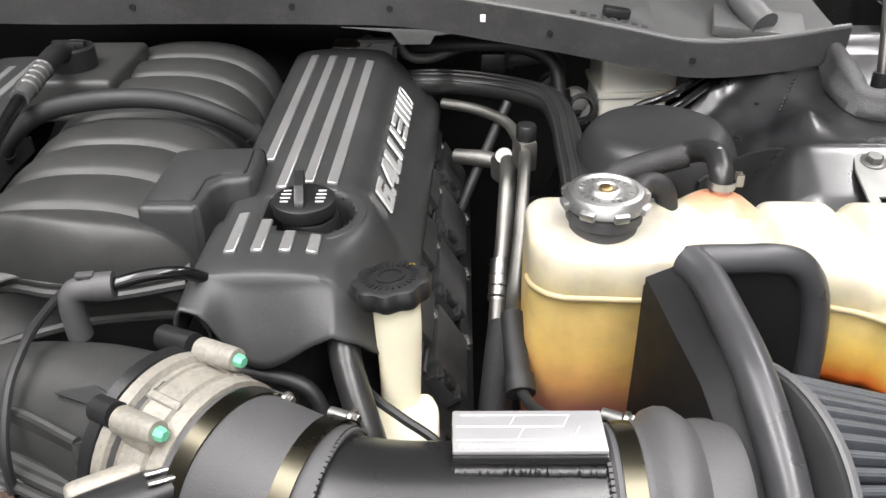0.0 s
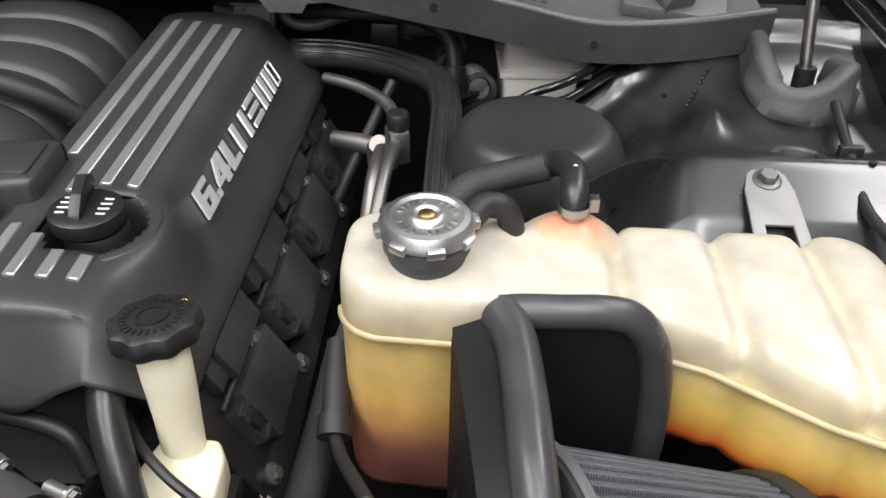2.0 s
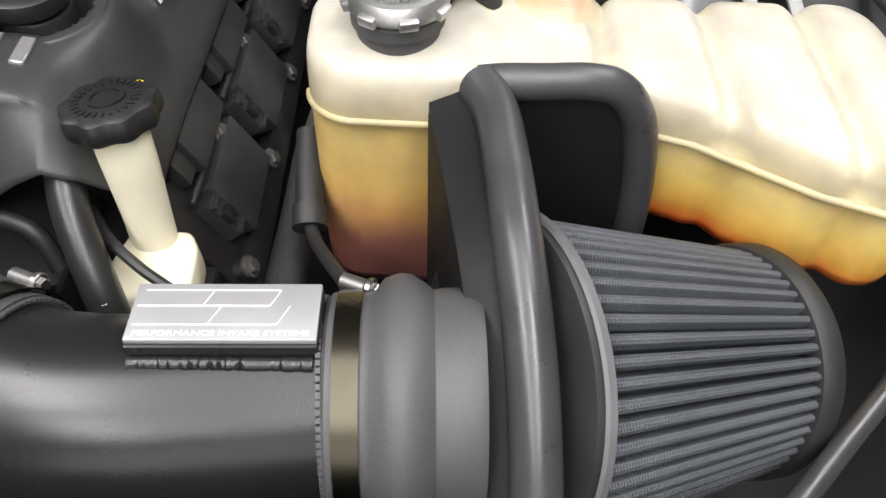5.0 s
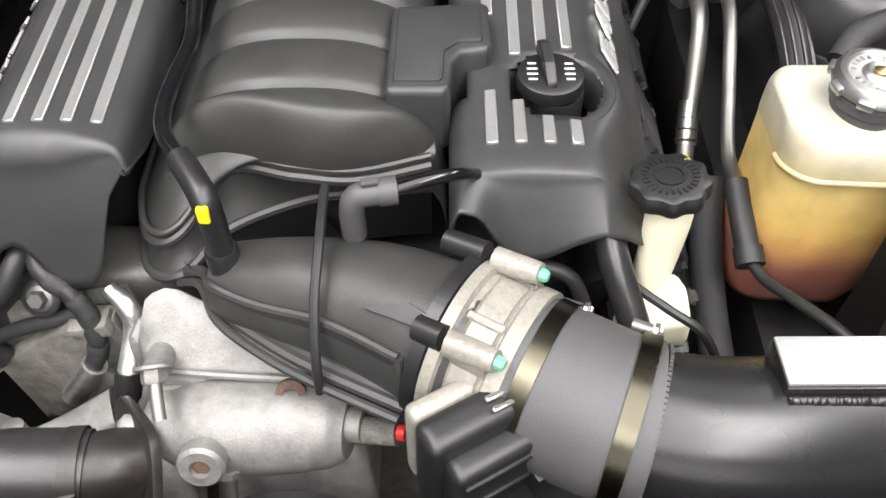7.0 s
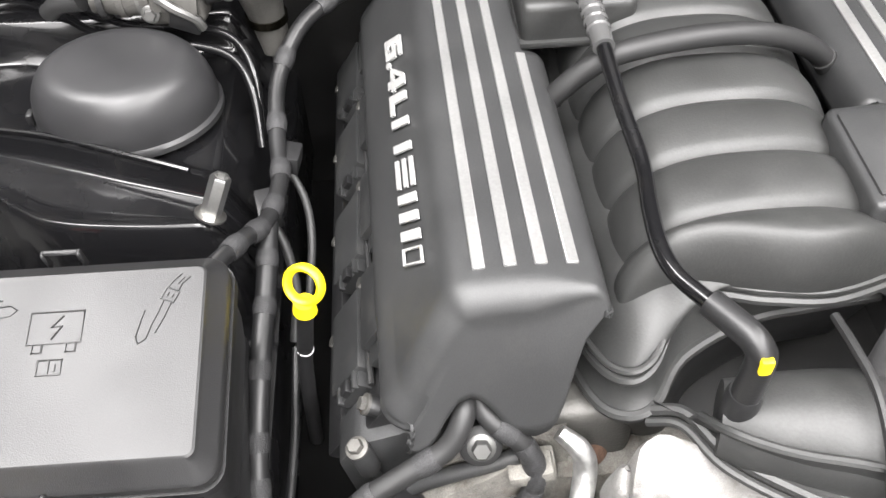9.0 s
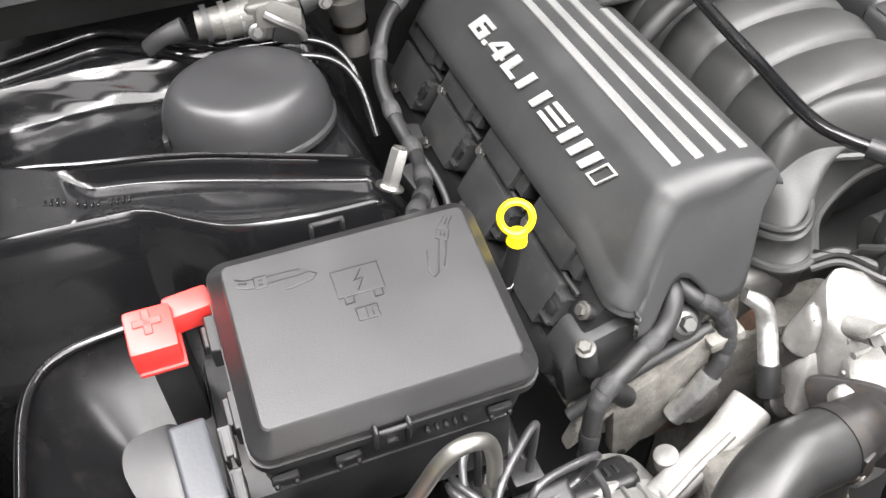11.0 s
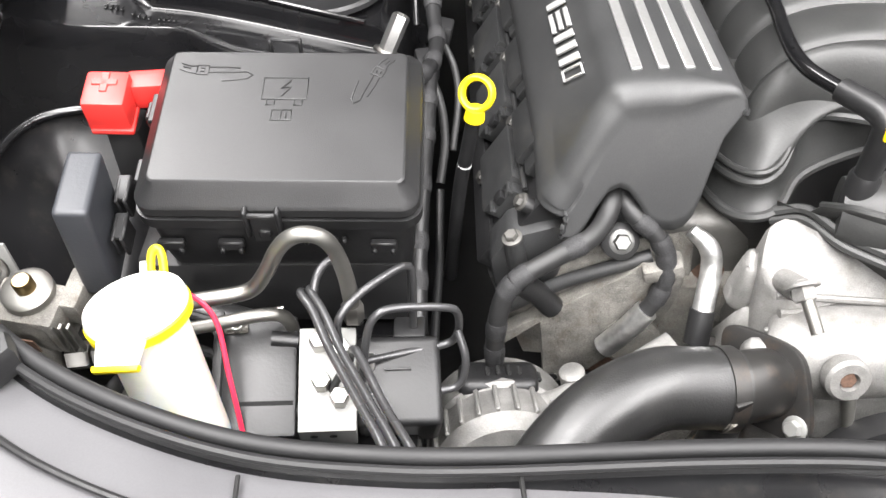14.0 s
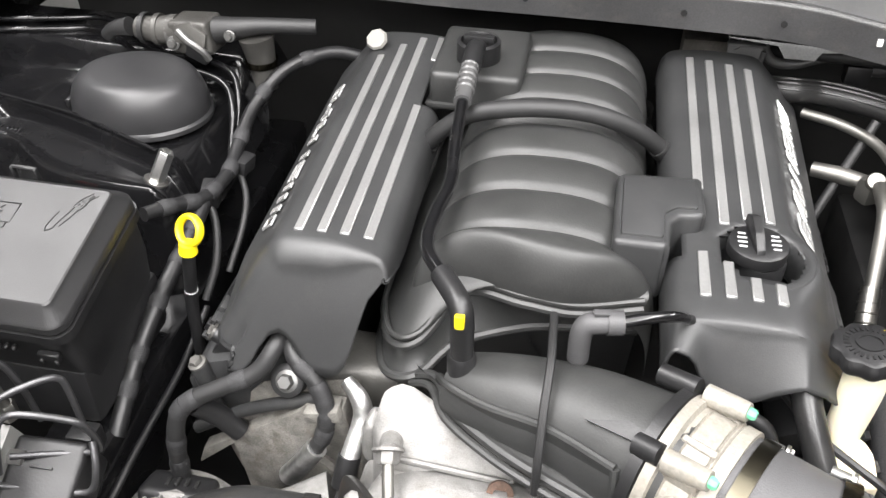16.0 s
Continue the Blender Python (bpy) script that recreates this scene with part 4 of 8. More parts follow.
def air_filter():
    t = thing("air_filter", "conical pleated grey-blue cotton air filter with rubber ends", "air filter", (0.28, 0.41, 0.93))
    m = aim(F0, FD)
    L = (F1 - F0).length
    part("base_flange", lathe([(0.058, -0.003), (0.088, -0.002), (0.0935, 0.000), (0.0945, 0.006), (0.0925, 0.010), (0.086, 0.011)], m, 64), RUBBER, t, "thick rubber base flange")
    n = 53
    bm = bmesh.new()
    rows = []
    for k in range(17):
        f = k / 16
        r = 0.0905 + (0.069 - 0.0905) * f
        row = []
        for i in range(n):
            for a, d in ((0.0, 0.0), (0.2, -0.0006), (0.33, -0.003), (0.42, -0.010), (0.5, -0.020), (0.58, -0.010), (0.67, -0.003), (0.80, -0.0006)):
                th = 2 * math.pi * (i + a) / n
                row.append(bm.verts.new(m @ Vector(((r + d) * math.cos(th), (r + d) * math.sin(th), 0.008 + (L - 0.012) * f))))
        rows.append(row)
    k = len(rows[0])
    for a, b in zip(rows, rows[1:]):
        for i in range(k):
            j = (i + 1) % k
            bm.faces.new((a[i], a[j], b[j], b[i]))
    part("pleated_media", bm, PLEAT, t, "pleated mesh-covered media", angle=180)
    part("end_cap", lathe([(0.062, L - 0.012), (0.0715, L - 0.011), (0.0735, L - 0.007), (0.0735, L + 0.003), (0.070, L + 0.008), (0.0, L + 0.010)], m, 64), RUBBER, t, "rubber end cap")
    part("flange_rim", lathe([(0.0946, 0.0035), (0.0962, 0.005), (0.0962, 0.009), (0.0905, 0.0112), (0.0890, 0.0105)], m, 72, close=False), RIMRUB, t, "grey worn flange rim")
    return t


def mesh_cloth():
    """Wire mesh over cotton: wires along and across the cone."""
    m = material("filter_mesh", (0.050, 0.0545, 0.062), 0.42, vary=0.12)
    nt = m.node_tree
    b = nt.nodes["Principled BSDF"]
    co = nt.nodes.new("ShaderNodeTexCoord")
    axis = nt.nodes.new("ShaderNodeMapping")
    axis.vector_type = "TEXTURE"
    axis.inputs["Location"].default_value = F0
    axis.inputs["Rotation"].default_value = aim(F0, FD).to_euler()
    nt.links.new(co.outputs["Object"], axis.inputs["Vector"])
    sep = nt.nodes.new("ShaderNodeSeparateXYZ")
    nt.links.new(axis.outputs["Vector"], sep.inputs[0])

    def math_node(op, a, second):
        n = nt.nodes.new("ShaderNodeMath")
        n.operation = op
        nt.links.new(a, n.inputs[0])
        if isinstance(second, float):
            n.inputs[1].default_value = second
        elif second is not None:
            nt.links.new(second, n.inputs[1])
        return n.outputs[0]
    turn = math_node("ARCTAN2", sep.outputs["Y"], sep.outputs["X"])
    along = math_node("SINE", math_node("MULTIPLY", turn, 53.0 * 6), None)
    across = math_node("SINE", math_node("MULTIPLY", sep.outputs["Z"], 2 * math.pi / 0.0019), None)
    wires = math_node("MAXIMUM", along, across)
    bp = nt.nodes.new("ShaderNodeBump")
    bp.inputs["Strength"].default_value, bp.inputs["Distance"].default_value = 0.7, 0.0005
    nt.links.new(wires, bp.inputs["Height"])
    nt.links.new(bp.outputs["Normal"], b.inputs["Normal"])
    wire = nt.nodes.new("ShaderNodeMapRange")
    wire.inputs["From Min"].default_value, wire.inputs["From Max"].default_value = -0.6, 1.0
    wire.inputs["To Min"].default_value, wire.inputs["To Max"].default_value = 0.45, 1.7
    nt.links.new(wires, wire.inputs["Value"])
    tint = nt.nodes.new("ShaderNodeMix")
    tint.data_type, tint.blend_type = "RGBA", "MULTIPLY"
    tint.inputs["Factor"].default_value = 1.0
    nt.links.new(b.inputs["Base Color"].links[0].from_socket, tint.inputs[6])
    nt.links.new(wire.outputs["Result"], tint.inputs[7])
    nt.links.new(tint.outputs[2], b.inputs["Base Color"])
    return m


PLEAT = mesh_cloth()
RIMRUB = material("worn_grey_rubber", (0.085, 0.085, 0.088), 0.5, vary=0.2)
air_filter()


def heat_shield():
    t = thing("heat_shield", "black sheet-metal heat shield with a thick rubber edge trim", "heat shield", (0.16, 0.42, 0.92))
    # side plate with the tube's hole, as a ring of quads round the opening
    edge = [(0.532, 0.95), (0.45, 0.92), (0.36, 0.92), (0.296, 0.94)] + [(p[1], p[2] - 0.013) for p in reversed(TRIM)]
    edge = [Vector((0, a, b)) for a, b in edge]
    dense = []
    for a, b in zip(edge, edge[1:] + edge[:1]):
        for k in range(4):
            dense.append(a.lerp(b, k / 4))
    cy, cz = 0.377, 1.050

    def px(y):
        return 0.161 - (y - 0.377) * 0.144

    bm = bmesh.new()
    loops = []
    for outer, back in ((1, 0), (0, 0), (0, 1), (1, 1)):
        ring = []
        for p in dense:
            a = math.atan2(p.z - cz, p.y - cy)
            q = p if outer else Vector((0, cy + 0.050 * math.cos(a), cz + 0.050 * math.sin(a)))
            ring.append(bm.verts.new((px(q.y) + 0.0016 * back, q.y, q.z)))
        loops.append(ring)
    k = len(dense)
    for la, lb in zip(loops, loops[1:] + loops[:1]):
        for i in range(k):
            j = (i + 1) % k
            bm.faces.new((la[i], la[j], lb[j], lb[i]))
    part("side_plate", bm, SHIELD, t)
    # bent flange from the plate's upper edge up to the trim
    low = [(px(p[1]), p[1], p[2] - 0.013) for p in TRIM]
    off = Vector((0.0016, 0.0, -0.0012))
    bm = loft([[Vector(a), Vector(b), Vector(b) + off, Vector(a) + off] for a, b in zip(smooth_path(low, 4), smooth_path(TRIM, 4))])
    part("bent_flange", bm, FLANGE, t, "satin black bent flange", angle=60)
    # back plate behind the filter
    back = [TRIM[0], *TRIM_BACK]
    bm = bmesh.new()
    a = [bm.verts.new(p) for p in back]
    b = [bm.verts.new((min(p[0], 0.270), p[1] - 0.002, 0.93)) for p in back]
    for i in range(len(a) - 1):
        bm.faces.new((a[i], a[i + 1], b[i + 1], b[i]))
    bmesh.ops.recalc_face_normals(bm, faces=bm.faces)
    bmesh.ops.solidify(bm, geom=list(bm.faces), thickness=0.0016)
    part("back_plate", bm, SHIELD, t)
    part("corner_plate", loft([[(0.139, 0.529, 1.112), (0.1655, 0.527, 1.136), (0.1665, 0.53, 1.136), (0.140, 0.532, 1.112)], [(0.139, 0.529, 0.93), (0.1655, 0.527, 0.93), (0.1665, 0.53, 0.93), (0.140, 0.532, 0.93)]]), SHIELD, t)
    sec = [(math.cos(2 * math.pi * i / 20), 1.1 * math.sin(2 * math.pi * i / 20)) for i in range(20)]
    part("front_trim", sweep(list(reversed(TRIM)), 0.0122, 20, 5, sec), GLOSSRUB, t, "thick glossy rubber edge trim")
    part("top_trim", sweep([TRIM[0], *TRIM_BACK], 0.0105, 18, 6), GLOSSRUB, t, "thick glossy rubber edge trim")
    bolt(t, (0.1655, 0.335, 1.034), (-1, -0.14, 0), 0.0062, 0.006)
    return t


TRIM = [(0.167, 0.527, 1.135), (0.1755, 0.505, 1.133), (0.180, 0.462, 1.129), (0.182, 0.424, 1.126), (0.1855, 0.387, 1.112), (0.188, 0.354, 1.094), (0.190, 0.321, 1.064), (0.191, 0.296, 1.030)]
TRIM_BACK = [(0.180, 0.529, 1.135), (0.205, 0.531, 1.134), (0.228, 0.533, 1.133), (0.246, 0.535, 1.127), (0.259, 0.536, 1.110), (0.266, 0.536, 1.085), (0.270, 0.536, 1.05), (0.270, 0.535, 1.01), (0.264, 0.533, 0.975)]
heat_shield()


# ---- coolant bottle ----
def coolant_bottle():
    t = thing("coolant_bottle", "translucent yellowed coolant expansion bottle half full of orange coolant", "coolant bottle", (0.25, 0.6, 0.91))
    x0, x1 = 0.063, 0.436
    front = [(0.063, 0.568), (0.09, 0.560), (0.14, 0.557), (0.20, 0.556), (0.265, 0.554), (0.300, 0.541), (0.335, 0.517), (0.365, 0.497), (0.40, 0.482), (0.46, 0.476)]
    rear = [(0.06, 0.662), (0.46, 0.664)]

    def ends(x, r):
        d = min(x - x0, x1 - x)
        r *= 1.5 if x > 0.3 else 1.0
        return 0.0 if d >= r else r - math.sqrt(max(0.0, r * r - (r - d) ** 2))

    def groove(x):
        """Moulded channels running back across the shallow chamber."""
        return max(math.exp(-((x - g) / 0.0075) ** 2) for g in (0.181, 0.248, 0.318, 0.384))

    def top(x):
        if x < 0.235:
            return 1.1215 - 0.0055 * max(0, (x - 0.15) / 0.085) - 0.004 * groove(x)
        return 1.1165 - 0.0085 * groove(x)

    def low(x):
        return interp(x, [(0.06, 0.915), (0.155, 0.915), (0.215, 1.005), (0.46, 1.012)])

    xs = [x0 + (x1 - x0) * (0.5 - 0.5 * math.cos(math.pi * i / 150)) for i in range(151)]
    rings = []
    for x in xs:
        e = ends(x, 0.022)
        yf, yb = interp(x, front) + e, interp(x, rear) - e
        zt = top(x) - 0.5 * ends(x, 0.018)
        scal = 0.004 - 0.007 * groove(x) if x > 0.22 else 0.004
        ring = []
        r = 0.020
        for k in range(25):
            a = math.pi * k / 24
            cx, sx = math.cos(a), math.sin(a)
            w = (yb - yf) / 2 + scal - 0.004
            ring.append((x, (yf + yb) / 2 - w * math.copysign(abs(cx) ** 0.42, cx), 1.084 + (zt - 1.084) * sx ** 0.55))
        ring += [(x, yb, 1.080), (x, yf, 1.080)]
        rings.append(ring)
    part("upper_shell", loft(rings), COOLANT_TOP, t, angle=60)
    rings = []
    for x in xs:
        e = ends(x, 0.020)
        yf, yb = interp(x, front) + e + 0.003 + (0.006 * groove(x) if x > 0.22 else 0), interp(x, rear) - e - 0.003
        zb = low(x) + 0.6 * ends(x, 0.02)
        taper = 0.006 if x < 0.2 else 0.0
        rings.append([(x, yb, 1.081), (x, yb, zb + 0.012), (x, yb - 0.004, zb + 0.003), (x, yb - 0.014, zb), (x, yf + 0.014 + taper, zb), (x, yf + 0.004 + taper, zb + 0.003), (x, yf + 0.001 + taper, zb + 0.012),
                      (x, yf + taper * 0.5, (zb + 1.081) / 2), (x, yf, 1.081)])
    half = [i for i, x in enumerate(xs) if x < 0.205][-1]
    part("lower_tank", loft(rings[:half + 1]), COOLANT, t, "tank full of amber coolant", angle=60)
    part("lower_side_tank", loft(rings[half:]), COOLANT_SIDE, t, "side chamber with orange coolant", angle=60)
    seam = []
    for x in xs[::2]:
        seam.append((x, interp(x, front) + ends(x, 0.022) + 0.0002, 1.0810))
    part("weld_seam", sweep(seam, 0.0027, 10, 1), COOLANT_TOP, t)
    neck = Matrix.Translation((0.120, 0.600, 1.1135))
    part("filler_neck", lathe([(0.026, -0.014), (0.026, 0.014), (0.029, 0.016), (0.029, 0.024), (0.025, 0.027), (0, 0.027)], neck, 40), SILICONE, t, "grey rubber filler neck")
    cap = part("pressure_cap", lathe([(0.0295, 0.027), (0.0315, 0.0285), (0.0315, 0.0335), (0.028, 0.0385), (0.024, 0.0395), (0.022, 0.0375), (0.013, 0.037), (0.0115, 0.0395), (0.009, 0.0405), (0.0065, 0.0385), (0, 0.0385)], neck, 56), CAPSTEEL, t, "stamped steel pressure cap")
    part("rivet", lathe([(0.0055, 0.038), (0.0055, 0.0405), (0.004, 0.0415), (0, 0.0415)], neck, 20), BRASS, cap)
    for k in range(8):
        a = 2 * math.pi * (k + 0.3) / 8
        tab = box((0.120 + 0.0315 * math.cos(a), 0.600 + 0.0315 * math.sin(a), 1.1440), (0.006, 0.012, 0.007), 0.002, rot=(0, 12, math.degrees(a)))
        part("crimp_tab", tab, CAPSTEEL, cap)
    for k in range(22):
        if k % 11 in (0, 5):
            continue
        a = 2 * math.pi * k / 22
        mark = box((0.120 + 0.0185 * math.cos(a), 0.600 + 0.0185 * math.sin(a), 1.1515), (0.0035, 0.0016, 0.0008), 0, rot=(0, 0, math.degrees(a)))
        part("stamped_bar", mark, STEEL, cap)
    dome = [(0.036, -0.004), (0.030, 0.0015), (0.022, 0.008), (0.013, 0.0135), (0.0075, 0.0155), (0.0065, 0.022), (0, 0.022)]
    part("hose_nipple", lathe(dome, Matrix.Translation((0.2185, 0.640, 1.112)), 32), STAIN, t, "orange-stained hose nipple")
    for k in range(26):
        rx = 0.16 + 0.13 * random.random()
        ry = 0.566 + 0.022 * random.random()
        part("droplet", lathe([(0.0018 + 0.0012 * random.random(), 0), (0.0014, 0.0008), (0, 0.0012)], Matrix.Translation((rx, ry, top(rx) - 0.0028 - 0.0006)), 8), COOLANT_TOP, t)
    return t


COOLANT_TOP = height_mix("yellowed_bottle_plastic", [(0.0, (0.42, 0.33, 0.145)), (0.4, (0.43, 0.38, 0.25)), (1.0, (0.445, 0.422, 0.365))], 1.07, 1.12)
STAIN = height_mix("orange_stained_plastic", [(0.0, (0.445, 0.40, 0.30)), (0.30, (0.47, 0.38, 0.26)), (0.55, (0.56, 0.27, 0.17)), (0.75, (0.58, 0.25, 0.15)), (1.0, (0.52, 0.40, 0.29))], 1.108, 1.134)
coolant_bottle()


# ---- valve covers and coil packs ----
def valve_bank(s):
    """The sloping valve cover under one engine cover, with its four coil packs."""
    t = thing("valve_cover", "black plastic valve cover along the outer side of the bank", "valve cover", (C + s * 0.28, 0.75, 0.9), "valve covers")
    down = Vector((s * 0.515, 0, -0.857))
    out = Vector((s * 0.857, 0, 0.515))

    def at(y, d, h):
        """d metres down the slope from the cover's lower edge, h metres out of it."""
        return Vector((C + s * 0.262, y, 1.040)) + down * d + out * h

    def slab(y0, y1, d0, d1, h0, h1, bevel=0.002):
        bm = bmesh.new()
        q = [bm.verts.new(at(y, d, h)) for h in (h0, h1) for y, d in ((y0, d0), (y1, d0), (y1, d1), (y0, d1))]
        for f in ((0, 1, 2, 3), (4, 5, 6, 7), (0, 1, 5, 4), (1, 2, 6, 5), (2, 3, 7, 6), (3, 0, 4, 7)):
            bm.faces.new([q[i] for i in f])
        bmesh.ops.recalc_face_normals(bm, faces=bm.faces)
        bmesh.ops.bevel(bm, geom=list(bm.edges), offset=bevel, segments=2, affect="EDGES", profile=0.6)
        return bm
    y0 = 0.535 if s > 0 else 0.545
    part("cover_plate", slab(y0 + 0.03, y0 + 0.485, -0.05, 0.098, -0.06, -0.012, 0.006), BLACK, t)
    part("lower_rail", slab(y0 - 0.004, y0 + 0.49, 0.088, 0.112, -0.03, 0.004, 0.004), BLACK, t)
    part("front_face", slab(y0 - 0.010, y0 + 0.04, 0.012, 0.10, -0.06, -0.001, 0.004), BLACK, t)
    for k in range(4):
        y = y0 + 0.006 + 0.1135 * k
        coil = thing("coil_pack", "black ignition coil pack on the valve cover", "ignition coil", at(y + 0.05, 0.04, 0), "ignition coils")
        part("coil_body", slab(y + 0.026, y + 0.104, 0.035, 0.084, -0.014, 0.014, 0.003), COILMAT, coil)
        part("shoulder_block", slab(y + 0.036, y + 0.108, -0.016, 0.028, -0.014, 0.015, 0.003), COILMAT, coil)
        part("socket", slab(y + 0.013, y + 0.030, 0.040, 0.074, -0.012, 0.011, 0.002), COILMAT, coil)
        part("clip", slab(y + 0.013, y + 0.024, 0.051, 0.061, 0.010, 0.0165, 0.0015), BLACK, coil)
        part("step", slab(y + 0.020, y + 0.040, -0.010, 0.024, -0.012, 0.009, 0.002), COILMAT, coil)
        for d in (0.042, 0.068):
            part("socket_rib", slab(y + 0.012, y + 0.027, d, d + 0.003, 0.009, 0.0145, 0.0008), COILMAT, coil)
        part("cable", sweep([at(y + 0.010, 0.0315, 0.004), at(y + 0.05, 0.0315, 0.006), at(y + 0.118, 0.0315, 0.004)], 0.0026, 8), RUBBER, coil, "black coil lead")
        for yy, d in (((y - 0.002, 0.090), (y + 0.086, 0.034)) if s > 0 else ((y - 0.006, 0.034), (y + 0.084, 0.088))):
            part("bolt_boss", lathe([(0.0082, -0.02), (0.0082, 0.006), (0.007, 0.008)], aim(at(yy, d, 0), out), 16), BLACK, coil)
            bolt(coil, at(yy, d, 0.008), out, 0.0058, 0.005, CLUTTER)
    return t


COILMAT = material("coil_plastic", (0.020, 0.0205, 0.021), 0.52, grain=0.2, grain_scale=700, bump=0.25, vary=0.2, dirt=0.2, dirt_color=(0.10, 0.095, 0.085))
valve_bank(1)
valve_bank(-1)


# ---- power steering reservoir ----
def steering_reservoir():
    t = thing("steering_fluid_reservoir", "ivory power steering reservoir with a black scalloped cap", "fluid reservoir", (-0.01, 0.5, 0.98))
    oval = [(1.12 * math.cos(2 * math.pi * i / 28), 0.88 * math.sin(2 * math.pi * i / 28)) for i in range(28)]
    part("neck", sweep([(-0.034, 0.516, 1.116), (-0.033, 0.515, 1.085), (-0.033, 0.515, 1.050), (-0.034, 0.516, 1.012)], [0.0152, 0.0148, 0.0136, 0.0130], 28, 6, oval, up=(0, -1, 0)), IVORY, t, "upright ivory filler neck")
    tank = bmesh.new()
    for p in ((-0.061, 0.493, 1.016), (-0.050, 0.520, 1.022), (-0.012, 0.522, 1.022), (-0.005, 0.508, 1.020), (-0.006, 0.478, 1.016), (-0.050, 0.474, 1.008),
              (-0.060, 0.493, 0.985), (-0.050, 0.522, 0.985), (-0.008, 0.522, 0.985), (-0.004, 0.478, 0.985), (-0.050, 0.473, 0.985)):
        tank.verts.new(p)
    bmesh.ops.convex_hull(tank, input=tank.verts)
    bmesh.ops.dissolve_limit(tank, angle_limit=0.06, verts=tank.verts, edges=tank.edges)
    bmesh.ops.bevel(tank, geom=list(tank.edges), offset=0.004, segments=3, affect="EDGES", profile=0.6)
    part("tank", tank, IVORY, t, "ivory fluid tank")
    part("tank_base", box((-0.031, 0.498, 0.975), (0.060, 0.052, 0.022), 0.005, 2), BLACK, t, "black tank bracket")
    ax = aim((-0.036, 0.5205, 1.111), (-0.10, 0.10, 0.99))
    bm = bmesh.new()
    rings = []
    for r, h in ((0.0255, 0.0), (0.0272, 0.003), (0.0272, 0.010), (0.0262, 0.0135), (0.0235, 0.0150)):
        rings.append([bm.verts.new(ax @ Vector(((r + 0.0013 * math.cos(9 * a)) * math.cos(a), (r + 0.0013 * math.cos(9 * a)) * math.sin(a), h))) for a in [2 * math.pi * i / 90 for i in range(90)]])
    for a, b in zip(rings, rings[1:]):
        for i in range(90):
            bm.faces.new((a[i], a[(i + 1) % 90], b[(i + 1) % 90], b[i]))
    bm.faces.new(rings[0])
    bm.faces.new(rings[-1])
    cap = part("cap", bm, BLACK, t, "black scalloped screw cap")
    part("raised_ring", lathe([(0.0105, 0.0150), (0.0105, 0.0165), (0.0085, 0.0165), (0.0085, 0.0150)], ax, 32, close=False), BLACK, cap)
    marks = []
    for k in range(26):
        a = 2 * math.pi * k / 26
        b = box((0, 0, 0), (0.0045, 0.0016, 0.0016), 0)
        bmesh.ops.transform(b, matrix=ax @ Matrix.Rotation(a, 4, "Z") @ Matrix.Translation((0.0172, 0, 0.0153)), verts=b.verts)
        marks.append(b)
    part("moulded_lettering", joined(*marks), BLACK, cap)
    part("dot", lathe([(0.0016, 0.0135), (0.0022, 0.0160), (0, 0.0160)], Matrix.Translation(Vector((-0.036, 0.5205, 1.1095)) + Vector((0.0130, 0.0170, 0))), 10), YELLOW, cap, "yellow paint dot")
    return t


steering_reservoir()
steering_hose = thing("steering_hose", "thick black steering hose beside the reservoir", "hose", (-0.06, 0.49, 1.03))
part("hose_wall", sweep([(-0.072, 0.545, 1.075), (-0.073, 0.522, 1.080), (-0.070, 0.502, 1.068), (-0.060, 0.480, 1.045), (-0.050, 0.462, 1.020), (-0.044, 0.450, 0.98)], 0.0115, 18), HOSEMAT, steering_hose)
part("hose_clamp", sweep([(-0.072, 0.532, 1.0785), (-0.073, 0.522, 1.0795)], 0.0124, 18), BLACK, steering_hose)
part("print_bar", box((-0.0485, 0.4585, 1.020), (0.003, 0.002, 0.020), 0, rot=(20, 0, 20)), GREYLABEL, steering_hose)
single("thin_cable", sweep([(-0.078, 0.535, 1.045), (-0.055, 0.500, 1.040), (-0.030, 0.476, 1.038), (-0.005, 0.462, 1.028), (0.012, 0.455, 1.00)], 0.0036, 8), RUBBER, "thin black cable looping past the reservoir", "cable")
single("wiring_loom", sweep([(-0.17, 0.50, 1.06), (-0.14, 0.505, 1.055), (-0.10, 0.50, 1.045), (-0.085, 0.49, 1.02)], 0.006, 10), RUBBER, "black wiring loom under the cover", "cable")
single("label_sticker", box((0.0107, 0.545, 0.9535), (0.014, 0.040, 0.0008), 0, rot=(0, 59, 0)), GREYLABEL, "white printed part label on the valve cover", "sticker")


